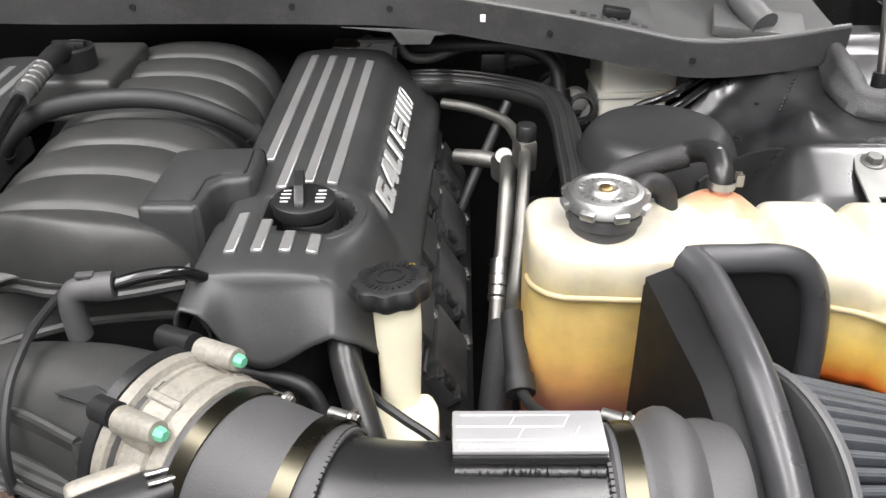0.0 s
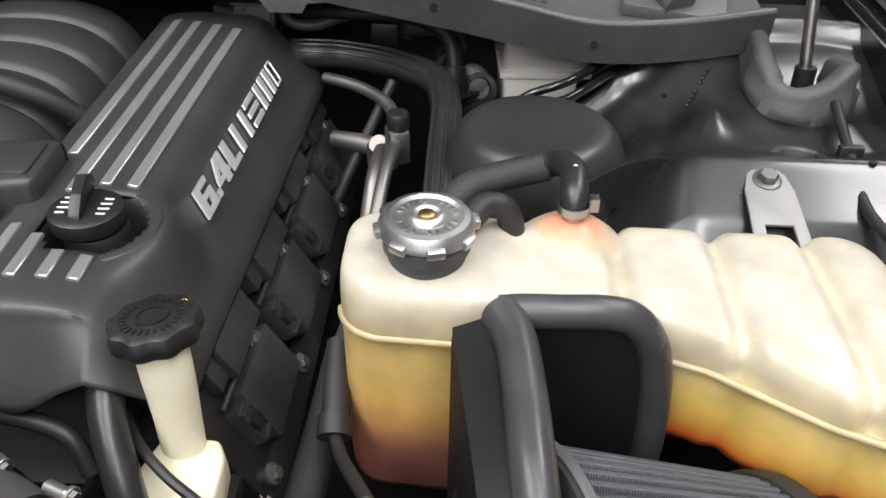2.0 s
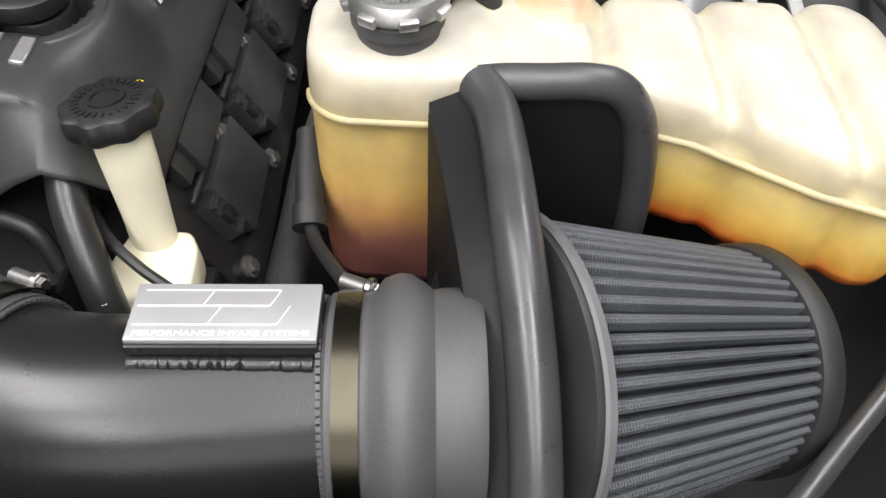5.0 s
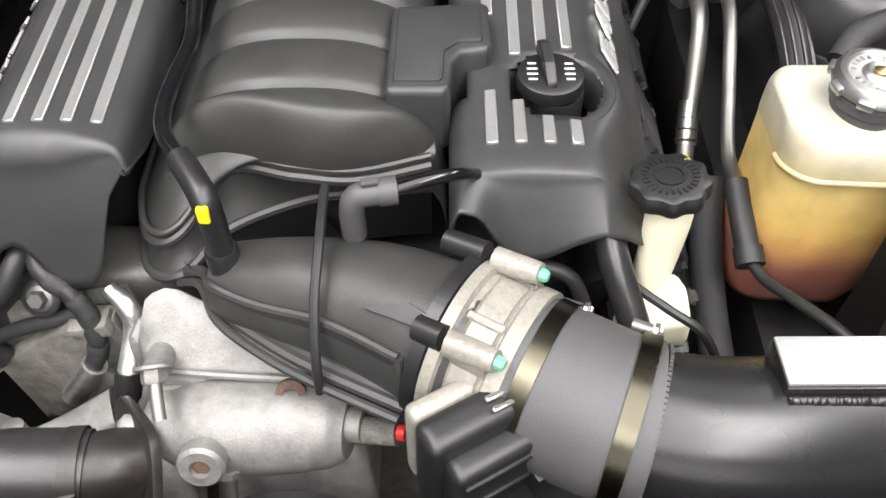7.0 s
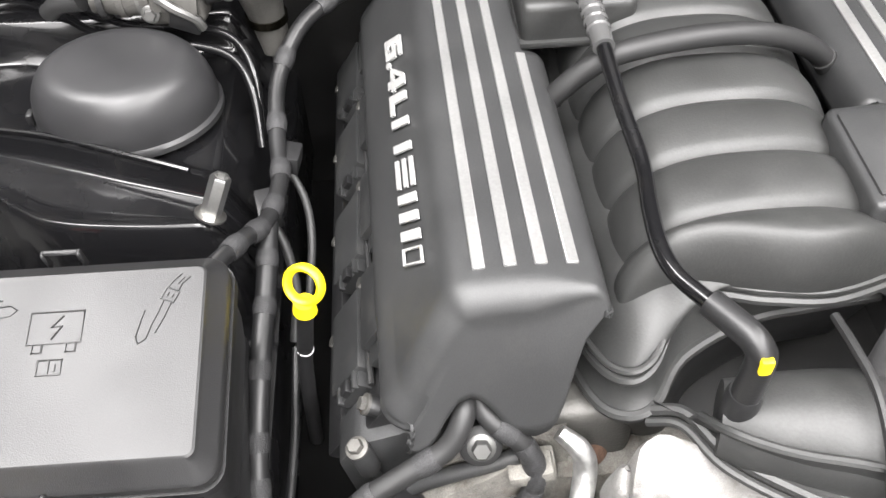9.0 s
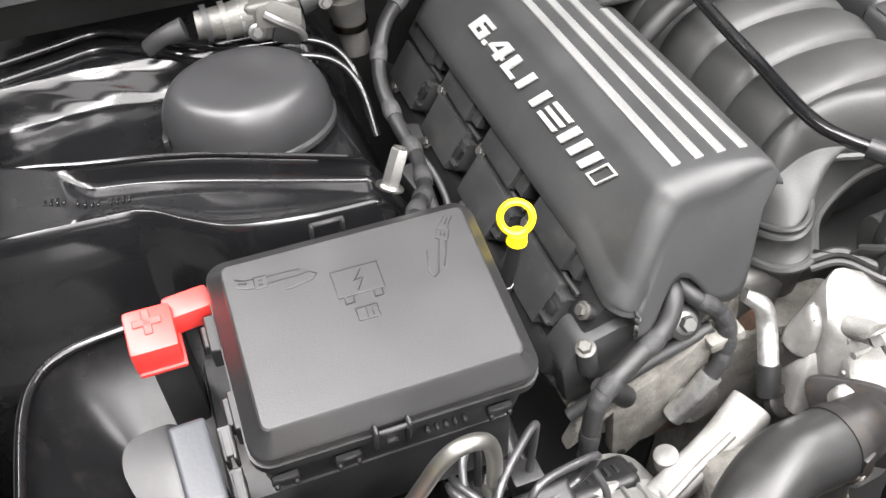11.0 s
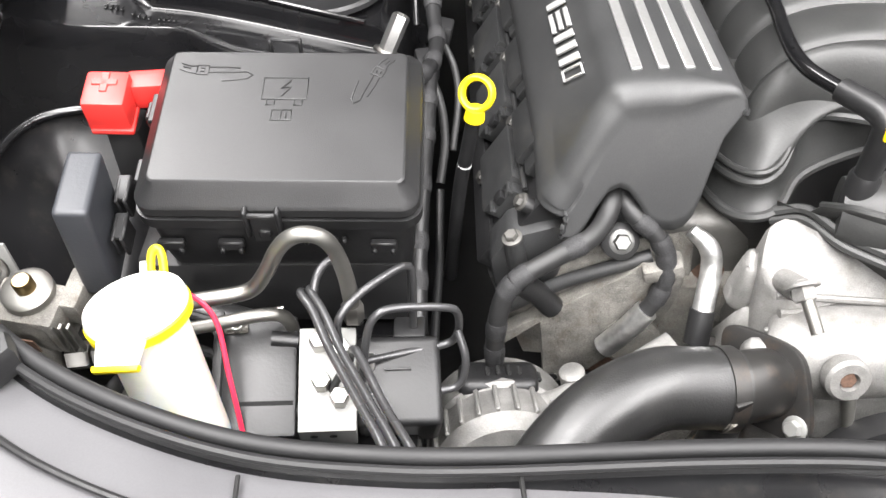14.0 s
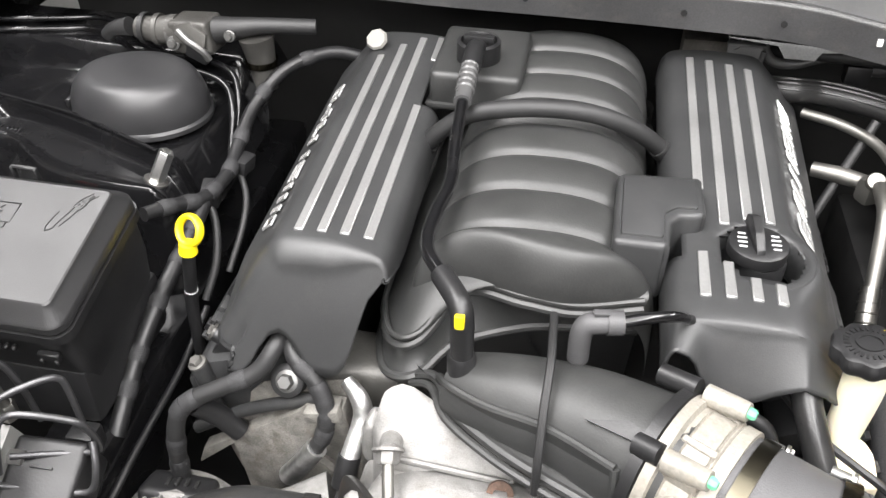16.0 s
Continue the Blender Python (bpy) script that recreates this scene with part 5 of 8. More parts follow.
# ---- air-conditioning pipes by the coolant bottle ----
def ac_lines():
    t = thing("air_conditioning_pipes", "bare aluminium air-conditioning pipes with a black service cap", "refrigerant pipe", (0.06, 0.75, 0.95))
    part("liquid_pipe", sweep([(0.079, 0.865, 1.060), (0.077, 0.835, 1.068), (0.073, 0.785, 1.070), (0.066, 0.720, 1.040), (0.058, 0.660, 1.018), (0.055, 0.615, 1.022)], 0.0062, 12), PIPE, t)
    part("suction_pipe", sweep([(0.062, 0.868, 1.045), (0.059, 0.820, 1.040), (0.054, 0.775, 0.995), (0.049, 0.745, 0.965), (0.045, 0.70, 0.93)], 0.0085, 14), PIPE, t)
    part("upper_pipe", sweep([(-0.01, 0.985, 1.065), (0.03, 0.960, 1.067), (0.062, 0.925, 1.066), (0.074, 0.880, 1.064)], 0.0062, 12), PIPE, t)
    part("valve_block", box((0.078, 0.852, 1.062), (0.020, 0.024, 0.034), 0.004, rot=(0, 0, 20)), PIPE, t)
    part("second_block", box((0.060, 0.885, 1.030), (0.028, 0.022, 0.030), 0.006, rot=(0, 0, 30)), PIPE, t)
    part("second_port", lathe([(0.0105, 0), (0.0105, 0.012), (0.009, 0.014), (0.0, 0.014)], aim((0.060, 0.880, 1.040), (-0.2, -0.6, 0.75)), 18), PIPE, t)
    bolt(t, (0.060, 0.878, 1.048), (-0.2, -0.6, 0.75), 0.005, 0.005, DULLSTEEL)
    cap = lathe([(0.010, 0), (0.0108, 0.002), (0.0108, 0.015), (0.0095, 0.017), (0, 0.017)], aim((0.079, 0.852, 1.078), (0, 0, 1)), 10)
    part("service_cap", cap, BLACK, t, "black service port cap")
    part("sleeve", sweep([(0.0545, 0.618, 1.023), (0.056, 0.585, 1.010), (0.058, 0.556, 0.999)], 0.0100, 18), RUBBER, t, "black foam sleeve")
    part("sleeve_end", sweep([(0.0575, 0.563, 1.002), (0.0585, 0.549, 0.996)], 0.0122, 18), RUBBER, t)
    part("lower_pipe", sweep([(0.058, 0.553, 0.998), (0.066, 0.530, 1.000), (0.080, 0.500, 1.012), (0.097, 0.468, 1.022), (0.115, 0.44, 1.02)], 0.0048, 10), RUBBER, t)
    part("braided_hose", sweep([(0.050, 0.66, 0.98), (0.042, 0.60, 0.955), (0.036, 0.54, 0.945), (0.032, 0.47, 0.94)], 0.0145, 18), FABRIC, t, "woven-sleeved hose")
    part("end_ferrule", sweep([(0.0515, 0.765, 0.985), (0.048, 0.735, 0.955)], 0.0105, 16), STEEL, t)
    for k in range(4):
        q = Vector((0.051, 0.762, 0.980)).lerp(Vector((0.0485, 0.738, 0.958)), k / 3)
        part("ferrule_ring", lathe([(0.0105, -0.0015), (0.0118, 0), (0.0105, 0.0015)], aim(q, (-0.003, -0.03, -0.03)), 18, close=False), STEEL, t)
    return t


ac_lines()


def ribbed_hose(name, pts, r, label, ribs=5):
    t = thing(name, label, "hose", pts[len(pts) // 2])
    part("hose_wall", sweep(pts, r, 20), HOSEMAT, t)
    for k in range(ribs):
        a = math.pi * (0.15 + 0.7 * k / (ribs - 1))
        path = smooth_path(pts, 6)
        side = None
        line = []
        for i, p in enumerate(path):
            tan = (path[min(i + 1, len(path) - 1)] - path[max(i - 1, 0)]).normalized()
            side = tan.cross(Vector((0, 0, 1))) if side is None else side
            side = (side - tan * side.dot(tan)).normalized()
            line.append(p + (side * math.cos(a) + side.cross(tan) * math.sin(a)) * r)
        part("rib", sweep(line, 0.0016, 6, 1), HOSEMAT, t)
    return t


ribbed_hose("heater_hose", [(-0.06, 1.02, 1.075), (-0.03, 0.998, 1.086), (0.011, 1.005, 1.082), (0.065, 0.985, 1.082), (0.108, 0.945, 1.084), (0.121, 0.895, 1.080), (0.122, 0.83, 1.075), (0.122, 0.76, 1.070), (0.122, 0.70, 1.05)], 0.0145,
            "thick ribbed black heater hose bending round the pipes")
single("brake_booster_hose", sweep([(-0.10, 1.02, 1.13), (-0.085, 1.045, 1.105), (-0.055, 1.055, 1.105), (-0.02, 1.035, 1.118), (0.032, 1.018, 1.125), (0.085, 1.015, 1.122), (0.118, 1.005, 1.108), (0.126, 0.99, 1.085), (0.125, 0.985, 1.06)], 0.0085, 14),
       RUBBER, "black rubber hose behind the engine", "hose")
single("hose_coupling", sweep([(0.125, 0.985, 1.082), (0.124, 0.975, 1.055)], 0.014, 16), BLACK, "black hose coupling by the firewall", "coupling")
single("rear_connector", box((0.05, 1.03, 1.10), (0.03, 0.02, 0.025), 0.004), BLACK, "black electrical connector behind the engine", "connector")
single("black_rod", sweep([(0.065, 0.955, 1.078), (0.020, 0.905, 0.992), (0.0, 0.88, 0.95)], 0.0058, 12), RUBBER, "dark rod leaning behind the valve cover", "rod")
single("round_plug", lathe([(0.018, 0), (0.018, 0.01), (0.013, 0.012), (0.010, 0.006), (0, 0.006)], aim((0.155, 0.99, 1.055), (-0.1, -0.9, 0.4)), 24), BLACK, "round black grommet near the brake reservoir", "grommet")
single("rear_sensor_box", box((-0.115, 1.10, 1.085), (0.075, 0.035, 0.035), 0.004), ALUDIRTY, "grey metal sensor box behind the engine", "sensor")


def brake_reservoir():
    t = thing("brake_fluid_reservoir", "white plastic brake fluid reservoir under the cowl", "fluid reservoir", (0.223, 1.05, 1.0))
    part("upper_half", box((0.223, 1.052, 1.088), (0.092, 0.080, 0.050), 0.008, 3, rot=(0, 0, 3)), WHITEPL, t)
    part("joint_lip", box((0.223, 1.052, 1.064), (0.101, 0.089, 0.008), 0.003, rot=(0, 0, 3)), WHITEPL, t)
    part("lower_half", box((0.218, 1.052, 1.035), (0.082, 0.078, 0.055), 0.006, 3, rot=(0, 0, 3)), WHITEPL, t)
    return t


brake_reservoir()
single("vacuum_canister", sweep([(0.028, 1.062, 1.120), (0.040, 1.060, 1.121), (0.090, 1.058, 1.124), (0.112, 1.056, 1.124)], [0.014, 0.021, 0.021, 0.016], 24), COWLMAT, "grey plastic vacuum canister under the cowl", "canister")
single("convoluted_sleeve", joined(*[lathe([(0.011, -0.003), (0.0145, 0), (0.011, 0.003)], aim((0.118 + 0.006 * k, 1.02 - 0.010 * k, 1.085 - 0.009 * k), (0.4, -0.65, -0.6)), 18) for k in range(6)]), RUBBER, "short black convoluted sleeve near the brake reservoir", "sleeve")
single("low_pressure_pipe", sweep([(0.005, 0.93, 1.022), (0.035, 0.915, 1.026), (0.060, 0.900, 1.028)], [0.009, 0.010, 0.009], 14), PIPE, "short aluminium pipe stub behind the valve cover", "refrigerant pipe")


def tower_cap(x, y, z, rx, ry, h):
    t = thing("strut_tower_cap", "smooth satin black domed strut tower cap", "strut cap", (x, y, z), "strut tower caps")
    m = Matrix.Translation((x, y, z)) @ Matrix.Diagonal((rx, ry, h, 1))
    part("dome", lathe([(1.0, 0), (1.0, 0.22), (0.988, 0.38), (0.962, 0.54), (0.925, 0.68), (0.88, 0.80), (0.83, 0.89), (0.775, 0.95), (0.71, 0.985), (0.60, 0.998), (0.30, 1.003), (0, 1.004)], m, 72), CAPMAT, t, angle=60)
    part("base_rim", lathe([(1.0, -0.06), (1.035, -0.06), (1.035, 0.04), (1.0, 0.10)], m, 72), CAPMAT, t)
    part("clip", box((x - rx * 0.99, y - ry * 0.28, z + 0.012), (0.006, 0.012, 0.012), 0.002), BLACK, t)
    return t


CAPMAT = material("satin_black_cap", (0.022, 0.022, 0.023), 0.38, vary=0.08, bump=0.1, grain_scale=800)
tower_cap(0.203, 0.800, 1.050, 0.081, 0.077, 0.066)
tower_cap(-0.800, 0.861, 1.052, 0.084, 0.070, 0.054)


# ---- hoses on the coolant bottle ----
def bottle_hose():
    t = thing("overflow_hose", "black rubber overflow hose with a woven sleeve and wire clip", "hose", (0.2, 0.68, 1.12))
    part("sleeve", sweep([(0.128, 0.672, 1.105), (0.145, 0.690, 1.117), (0.172, 0.702, 1.122), (0.205, 0.702, 1.132)], 0.0115, 18), FABRIC, t, "woven black sleeve")
    part("elbow", sweep([(0.198, 0.703, 1.130), (0.212, 0.696, 1.138), (0.2195, 0.672, 1.146), (0.2190, 0.648, 1.142), (0.2185, 0.641, 1.130)], 0.0098, 16), HOSEMAT, t)
    part("spring_clip", joined(lathe([(0.0105, -0.003), (0.0115, -0.003), (0.0115, 0.003), (0.0105, 0.003)], Matrix.Translation((0.2185, 0.641, 1.136)), 24, close=False),
                               box((0.2325, 0.640, 1.138), (0.006, 0.002, 0.010), 0), box((0.2325, 0.646, 1.138), (0.006, 0.002, 0.010), 0)), STEEL, t)
    part("white_mark", lathe([(0.002, 0), (0, 0.001)], aim((0.2195, 0.6625, 1.1560), (0, 0.3, 0.95)), 10), WRITE, t)
    part("cap_hose", sweep([(0.146, 0.620, 1.134), (0.158, 0.636, 1.138), (0.172, 0.640, 1.132), (0.178, 0.640, 1.112), (0.178, 0.640, 1.09)], 0.009, 14), RUBBER, t, "short black bypass hose")
    return t


bottle_hose()


def mounting_bracket():
    t = thing("bottle_bracket", "pale metal mounting bracket with one bolt behind the bottle", "bracket", (0.378, 0.69, 1.1))
    part("plate", prism([(-0.021, -0.012), (-0.011, -0.012), (-0.0105, 0.010), (0.0105, 0.010), (0.011, -0.012), (0.021, -0.012), (0.019, 0.045), (0.015, 0.062), (0.008, 0.070), (-0.008, 0.070), (-0.015, 0.062), (-0.019, 0.045)], 0.003, pose(0.376, 0.668, 1.098, 14), 0.0008), ALUBRACK, t)
    bolt(t, (0.376, 0.722, 1.1145), (0, -0.2, 1), 0.0078, 0.007, DULLSTEEL)
    return t


ALUBRACK = material("pale_zinc_bracket", (0.235, 0.235, 0.225), 0.5, metal=0.3, vary=0.1)
mounting_bracket()


# ---- aprons, cowl, hinge ----
def bump(x, y, cx, cy, rx, ry):
    return math.exp(-((x - cx) / rx) ** 2 - ((y - cy) / ry) ** 2)


def right_apron(u, v):
    x = 0.13 + 0.45 * u
    y = 0.66 + 0.42 * v
    low = 1.062 - 0.05 * bump(x, y, 0.18, 0.80, 0.09, 0.10) - 0.10 * max(0, (0.20 - x) / 0.07) ** 1.5
    shelf = interp(y, [(0.66, 1.066), (0.676, 1.082), (0.690, 1.096), (0.735, 1.1185), (0.747, 1.121), (0.762, 1.1135), (0.79, 1.102), (0.86, 1.100), (1.08, 1.100)])
    shelf += 0.016 * bump(x, y, 0.357, 0.842, 0.020, 0.030) - 0.024 * bump(x, y, 0.305, 0.865, 0.040, 0.055) + 0.010 * bump(x, y, 0.405, 0.875, 0.022, 0.03)
    shelf += 0.007 * math.exp(-((x - 0.292 - 0.022 * math.sin((y - 0.80) * 24)) / 0.012) ** 2) * soft(0.77, 0.82, y) * (1 - soft(0.92, 0.97, y))
    shelf += 0.05 * soft(0.86, 0.98, y) * soft(0.30, 0.36, x) * 0.5
    f = soft(0.245, 0.325, x)
    z = low + (shelf - low) * f
    ridge = 0.885 + 0.45 * max(0, x - 0.235) - 2.2 * max(0, x - 0.36) ** 2
    z += 0.018 * math.exp(-((y - ridge - 0.03) / 0.012) ** 2) - 0.05 * (0.5 + 0.5 * math.tanh((y - ridge - 0.05) / 0.01)) * (x < 0.4)
    return (x, y, z)


def soft(a, b, x):
    f = min(1, max(0, (x - a) / (b - a)))
    return f * f * (3 - 2 * f)


def on_apron(x, y, lift=0.0):
    return Vector(right_apron((x - 0.13) / 0.45, (y - 0.66) / 0.42)) + Vector((0, 0, lift))


right_fender = single("inner_fender", sheet(90, 84, right_apron, 0.002), FENDERPAINT, "glossy black pressed inner fender around the strut tower", "inner fender", "inner fenders", "structure", 80)
for k in range(9):
    if k != 4:
        part("code_bar", box(on_apron(0.347 + 0.0032 * k, 0.880 + 0.0055 * k, 0.0012), (0.0022, 0.0042, 0.0022), 0.0006, 1, rot=(0, 0, -58)), PAINT, right_fender, "embossed bar")
for x, y, r in ((0.366, 0.938, 0.0032), (0.330, 0.905, 0.0024), (0.462, 0.742, 0.003), (0.425, 0.752, 0.0045)):
    part("hole", lathe([(r, 0), (r, 0.0016), (0, 0.0016)], Matrix.Translation(on_apron(x, y, 0.0004)), 14), HOLE, right_fender, "small punched hole")


LIP = [(-1.14, 0.865), (-1.02, 0.850), (-0.96, 0.834), (-0.865, 0.811), (-0.78, 0.775), (-0.728, 0.752), (-0.68, 0.731)]
CREST = [(-1.14, 0.78), (-0.958, 0.774), (-0.916, 0.768), (-0.88, 0.741), (-0.842, 0.719), (-0.771, 0.707), (-0.68, 0.704)]


LIP_LINE, CREST_LINE = smooth_path([(*p, 0) for p in LIP], 8), smooth_path([(*p, 0) for p in CREST], 8)


def left_apron(u, v):
    x = -1.14 + 0.46 * u
    lip, crest = interp(x, [tuple(p.xy) for p in LIP_LINE]), interp(x, [tuple(p.xy) for p in CREST_LINE])
    # rows follow the crest and the lip, so that both folds stay clean
    if v < 0.45:
        f = v / 0.45
        y = 0.60 + (crest - 0.60) * (1 - (1 - f) ** 1.6)
        d = crest - y
        z = 1.052 - 0.17 * (1 - math.exp(-(d / 0.036) ** 1.7))
    elif v < 0.65:
        f = (v - 0.45) / 0.20
        y = crest + (lip - crest) * f
        step = 1.052 - 0.007 * soft(0, 0.30, f) + 0.021 * soft(0.84, 1.0, f)
        w = soft(-0.988, -0.958, x)
        z = step * w + (1.041 + 0.025 * f - 0.19 * (x + 0.99)) * (1 - w)
    else:
        f = (v - 0.65) / 0.35
        y = lip + (1.06 - lip) * f
        z = 1.066 - 0.024 * soft(0, 0.10, f)
        z += 0.006 * bump(x, y, -0.945, 0.900, 0.055, 0.08) - 0.006 * bump(x, y, -0.880, 0.900, 0.04, 0.06)
        z += 0.040 * soft(0.950, 0.968, y)
    z -= 0.06 * max(0, (x + 0.715) / 0.035) ** 1.4
    return (x, y, z)


left_fender = single("inner_fender", sheet(110, 120, left_apron, 0.002), PAINT, "glossy black pressed inner fender around the strut tower", "inner fender", "inner fenders", "structure", 80)
for x, y, r in ((-1.075, 0.858, 0.0042), (-1.030, 0.836, 0.0042), (-1.055, 0.815, 0.0028)):
    w = (y - interp(x, CREST)) / (interp(x, LIP) - interp(x, CREST))
    part("hole", lathe([(r, 0), (r, 0.0016), (0, 0.0016)], Matrix.Translation((x, y, 1.0414 + 0.025 * w)), 14), HOLE, left_fender, "small punched hole")
for k in range(14):
    if k % 5 != 4:
        part("code_bar", box((-1.000 + 0.0055 * k, 0.8085 - 0.0009 * k, 1.0462 + 0.009 * (1 - soft(-0.988, -0.958, -1.000 + 0.0055 * k))), (0.0028, 0.0075, 0.0018), 0.0005, 1, rot=(0, 0, -8)), PAINT, left_fender, "embossed bar")
single("pressed_lip", sweep([(x, y, 1.0675) for x, y in LIP[:-1]], 0.0028, 8, 6), PAINT, "thin folded sheet-metal lip before the strut tower", "metal lip", kind="structure")
for dy, dz in ((0, 0), (0.022, 0.006)):
    single("rolled_edge", sweep([(-1.06, 0.965 + dy, 1.086 + dz), (-0.979, 0.985 + dy, 1.086 + dz), (-0.926, 0.996 + dy, 1.086 + dz), (-0.880, 0.972 + dy, 1.086 + dz), (-0.839, 0.939 + dy, 1.085 + dz), (-0.795, 0.914 + dy, 1.085 + dz), (-0.735, 0.905 + dy, 1.085 + dz), (-0.700, 0.890 + dy, 1.078 + dz), (-0.684, 0.862 + dy, 1.060 + dz), (-0.680, 0.83 + dy, 1.02 + dz)], 0.0042, 10, 6),
           PAINT, "glossy rolled sheet-metal edge under the cowl", "metal edge", kind="structure")
    single("rolled_edge", sweep([(0.165, 0.880 + dy, 1.045 + dz), (0.195, 0.876 + dy, 1.085 + dz), (0.238, 0.884 + dy, 1.100 + dz), (0.285, 0.940 + dy, 1.102 + dz), (0.335, 0.990 + dy, 1.102 + dz), (0.375, 1.000 + dy, 1.104 + dz), (0.44, 0.985 + dy, 1.106 + dz)], 0.0042, 10, 6),
           PAINT, "glossy rolled sheet-metal edge under the cowl", "metal edge", kind="structure")


WALL_PLAN = smooth_path([(-0.895, 0.642, 0), (-0.950, 0.640, 0), (-0.995, 0.632, 0), (-1.018, 0.612, 0), (-1.028, 0.575, 0), (-1.030, 0.50, 0), (-1.030, 0.42, 0), (-1.030, 0.34, 0), (-1.030, 0.24, 0)], 8)


def left_wall(u, v):
    f = u * (len(WALL_PLAN) - 1)
    i = min(int(f), len(WALL_PLAN) - 2)
    p = WALL_PLAN[i].lerp(WALL_PLAN[i + 1], f - i)
    v = 1.3 * v
    lean = 0.095 * v ** 1.5
    towards = Vector((-0.90, 0.47, 0)) - Vector((p.x, p.y, 0))
    p = p + towards.normalized() * lean
    return (p.x, p.y, 1.046 - 0.10 * v)


single("fender_liner", sheet(64, 30, left_wall, 0.002), LINERPAINT, "glossy black wheel-house wall below the fender edge", "fender panel", kind="structure", angle=80)
single("wall_bead", sweep([(p.x, p.y - 0.002, 1.048) for p in WALL_PLAN[::2]], 0.0045, 12, 1), PAINT, "glossy rolled bead along the wheel-house wall", "metal edge", kind="structure")


def wheel_house(u, v):
    x = -1.045 + 0.165 * u
    y = 0.650 - 0.34 * v
    d = 0.650 - y
    return (x, y, 0.985 - 1.55 * d * d - (22.0 if x > -0.97 else 6.0) * max(0, abs(x + 0.970) - 0.03) ** 2)


single("wheel_house", sheet(30, 40, wheel_house, 0.002), LINERPAINT, "smooth black wheel-house dome beside the fuse box", "wheel house", kind="structure", angle=80)


def fender(s, x0, lean):
    t = thing("fender", "black painted fender with a folded inner flange", "fender", (x0 + s * 0.2, 0.6, 0.6))
    part("outer_skin", sheet(30, 20, lambda u, v: (x0 + s * (0.012 + 0.34 * v), -0.15 + 1.7 * u, 1.155 + 0.02 * u - 0.25 * v ** 2.2), 0.003), PAINT, t, angle=80)
    part("inner_flange", sheet(30, 6, lambda u, v: (x0 + s * (-0.028 + 0.034 * v), -0.15 + 1.7 * u, 1.132 + 0.02 * u + 0.004 * math.sin(v * 6)), 0.003), PAINT, t, angle=80)
    part("flange_bead", sweep([(x0 + s * 0.006, -0.15 + 0.17 * k, 1.145 + 0.002 * k) for k in range(11)], 0.006, 10, 2), RUBBER, t, "rubber edge bead")
    part("side_web", sheet(30, 6, lambda u, v: (x0 + s * (lean * v - 0.028), -0.15 + 1.7 * u, 1.132 + 0.02 * u - 0.10 * v), 0.003), PAINT, t)
    return t


fender(-1, -1.085, 0.05)
fender(1, 0.560, 0.0)


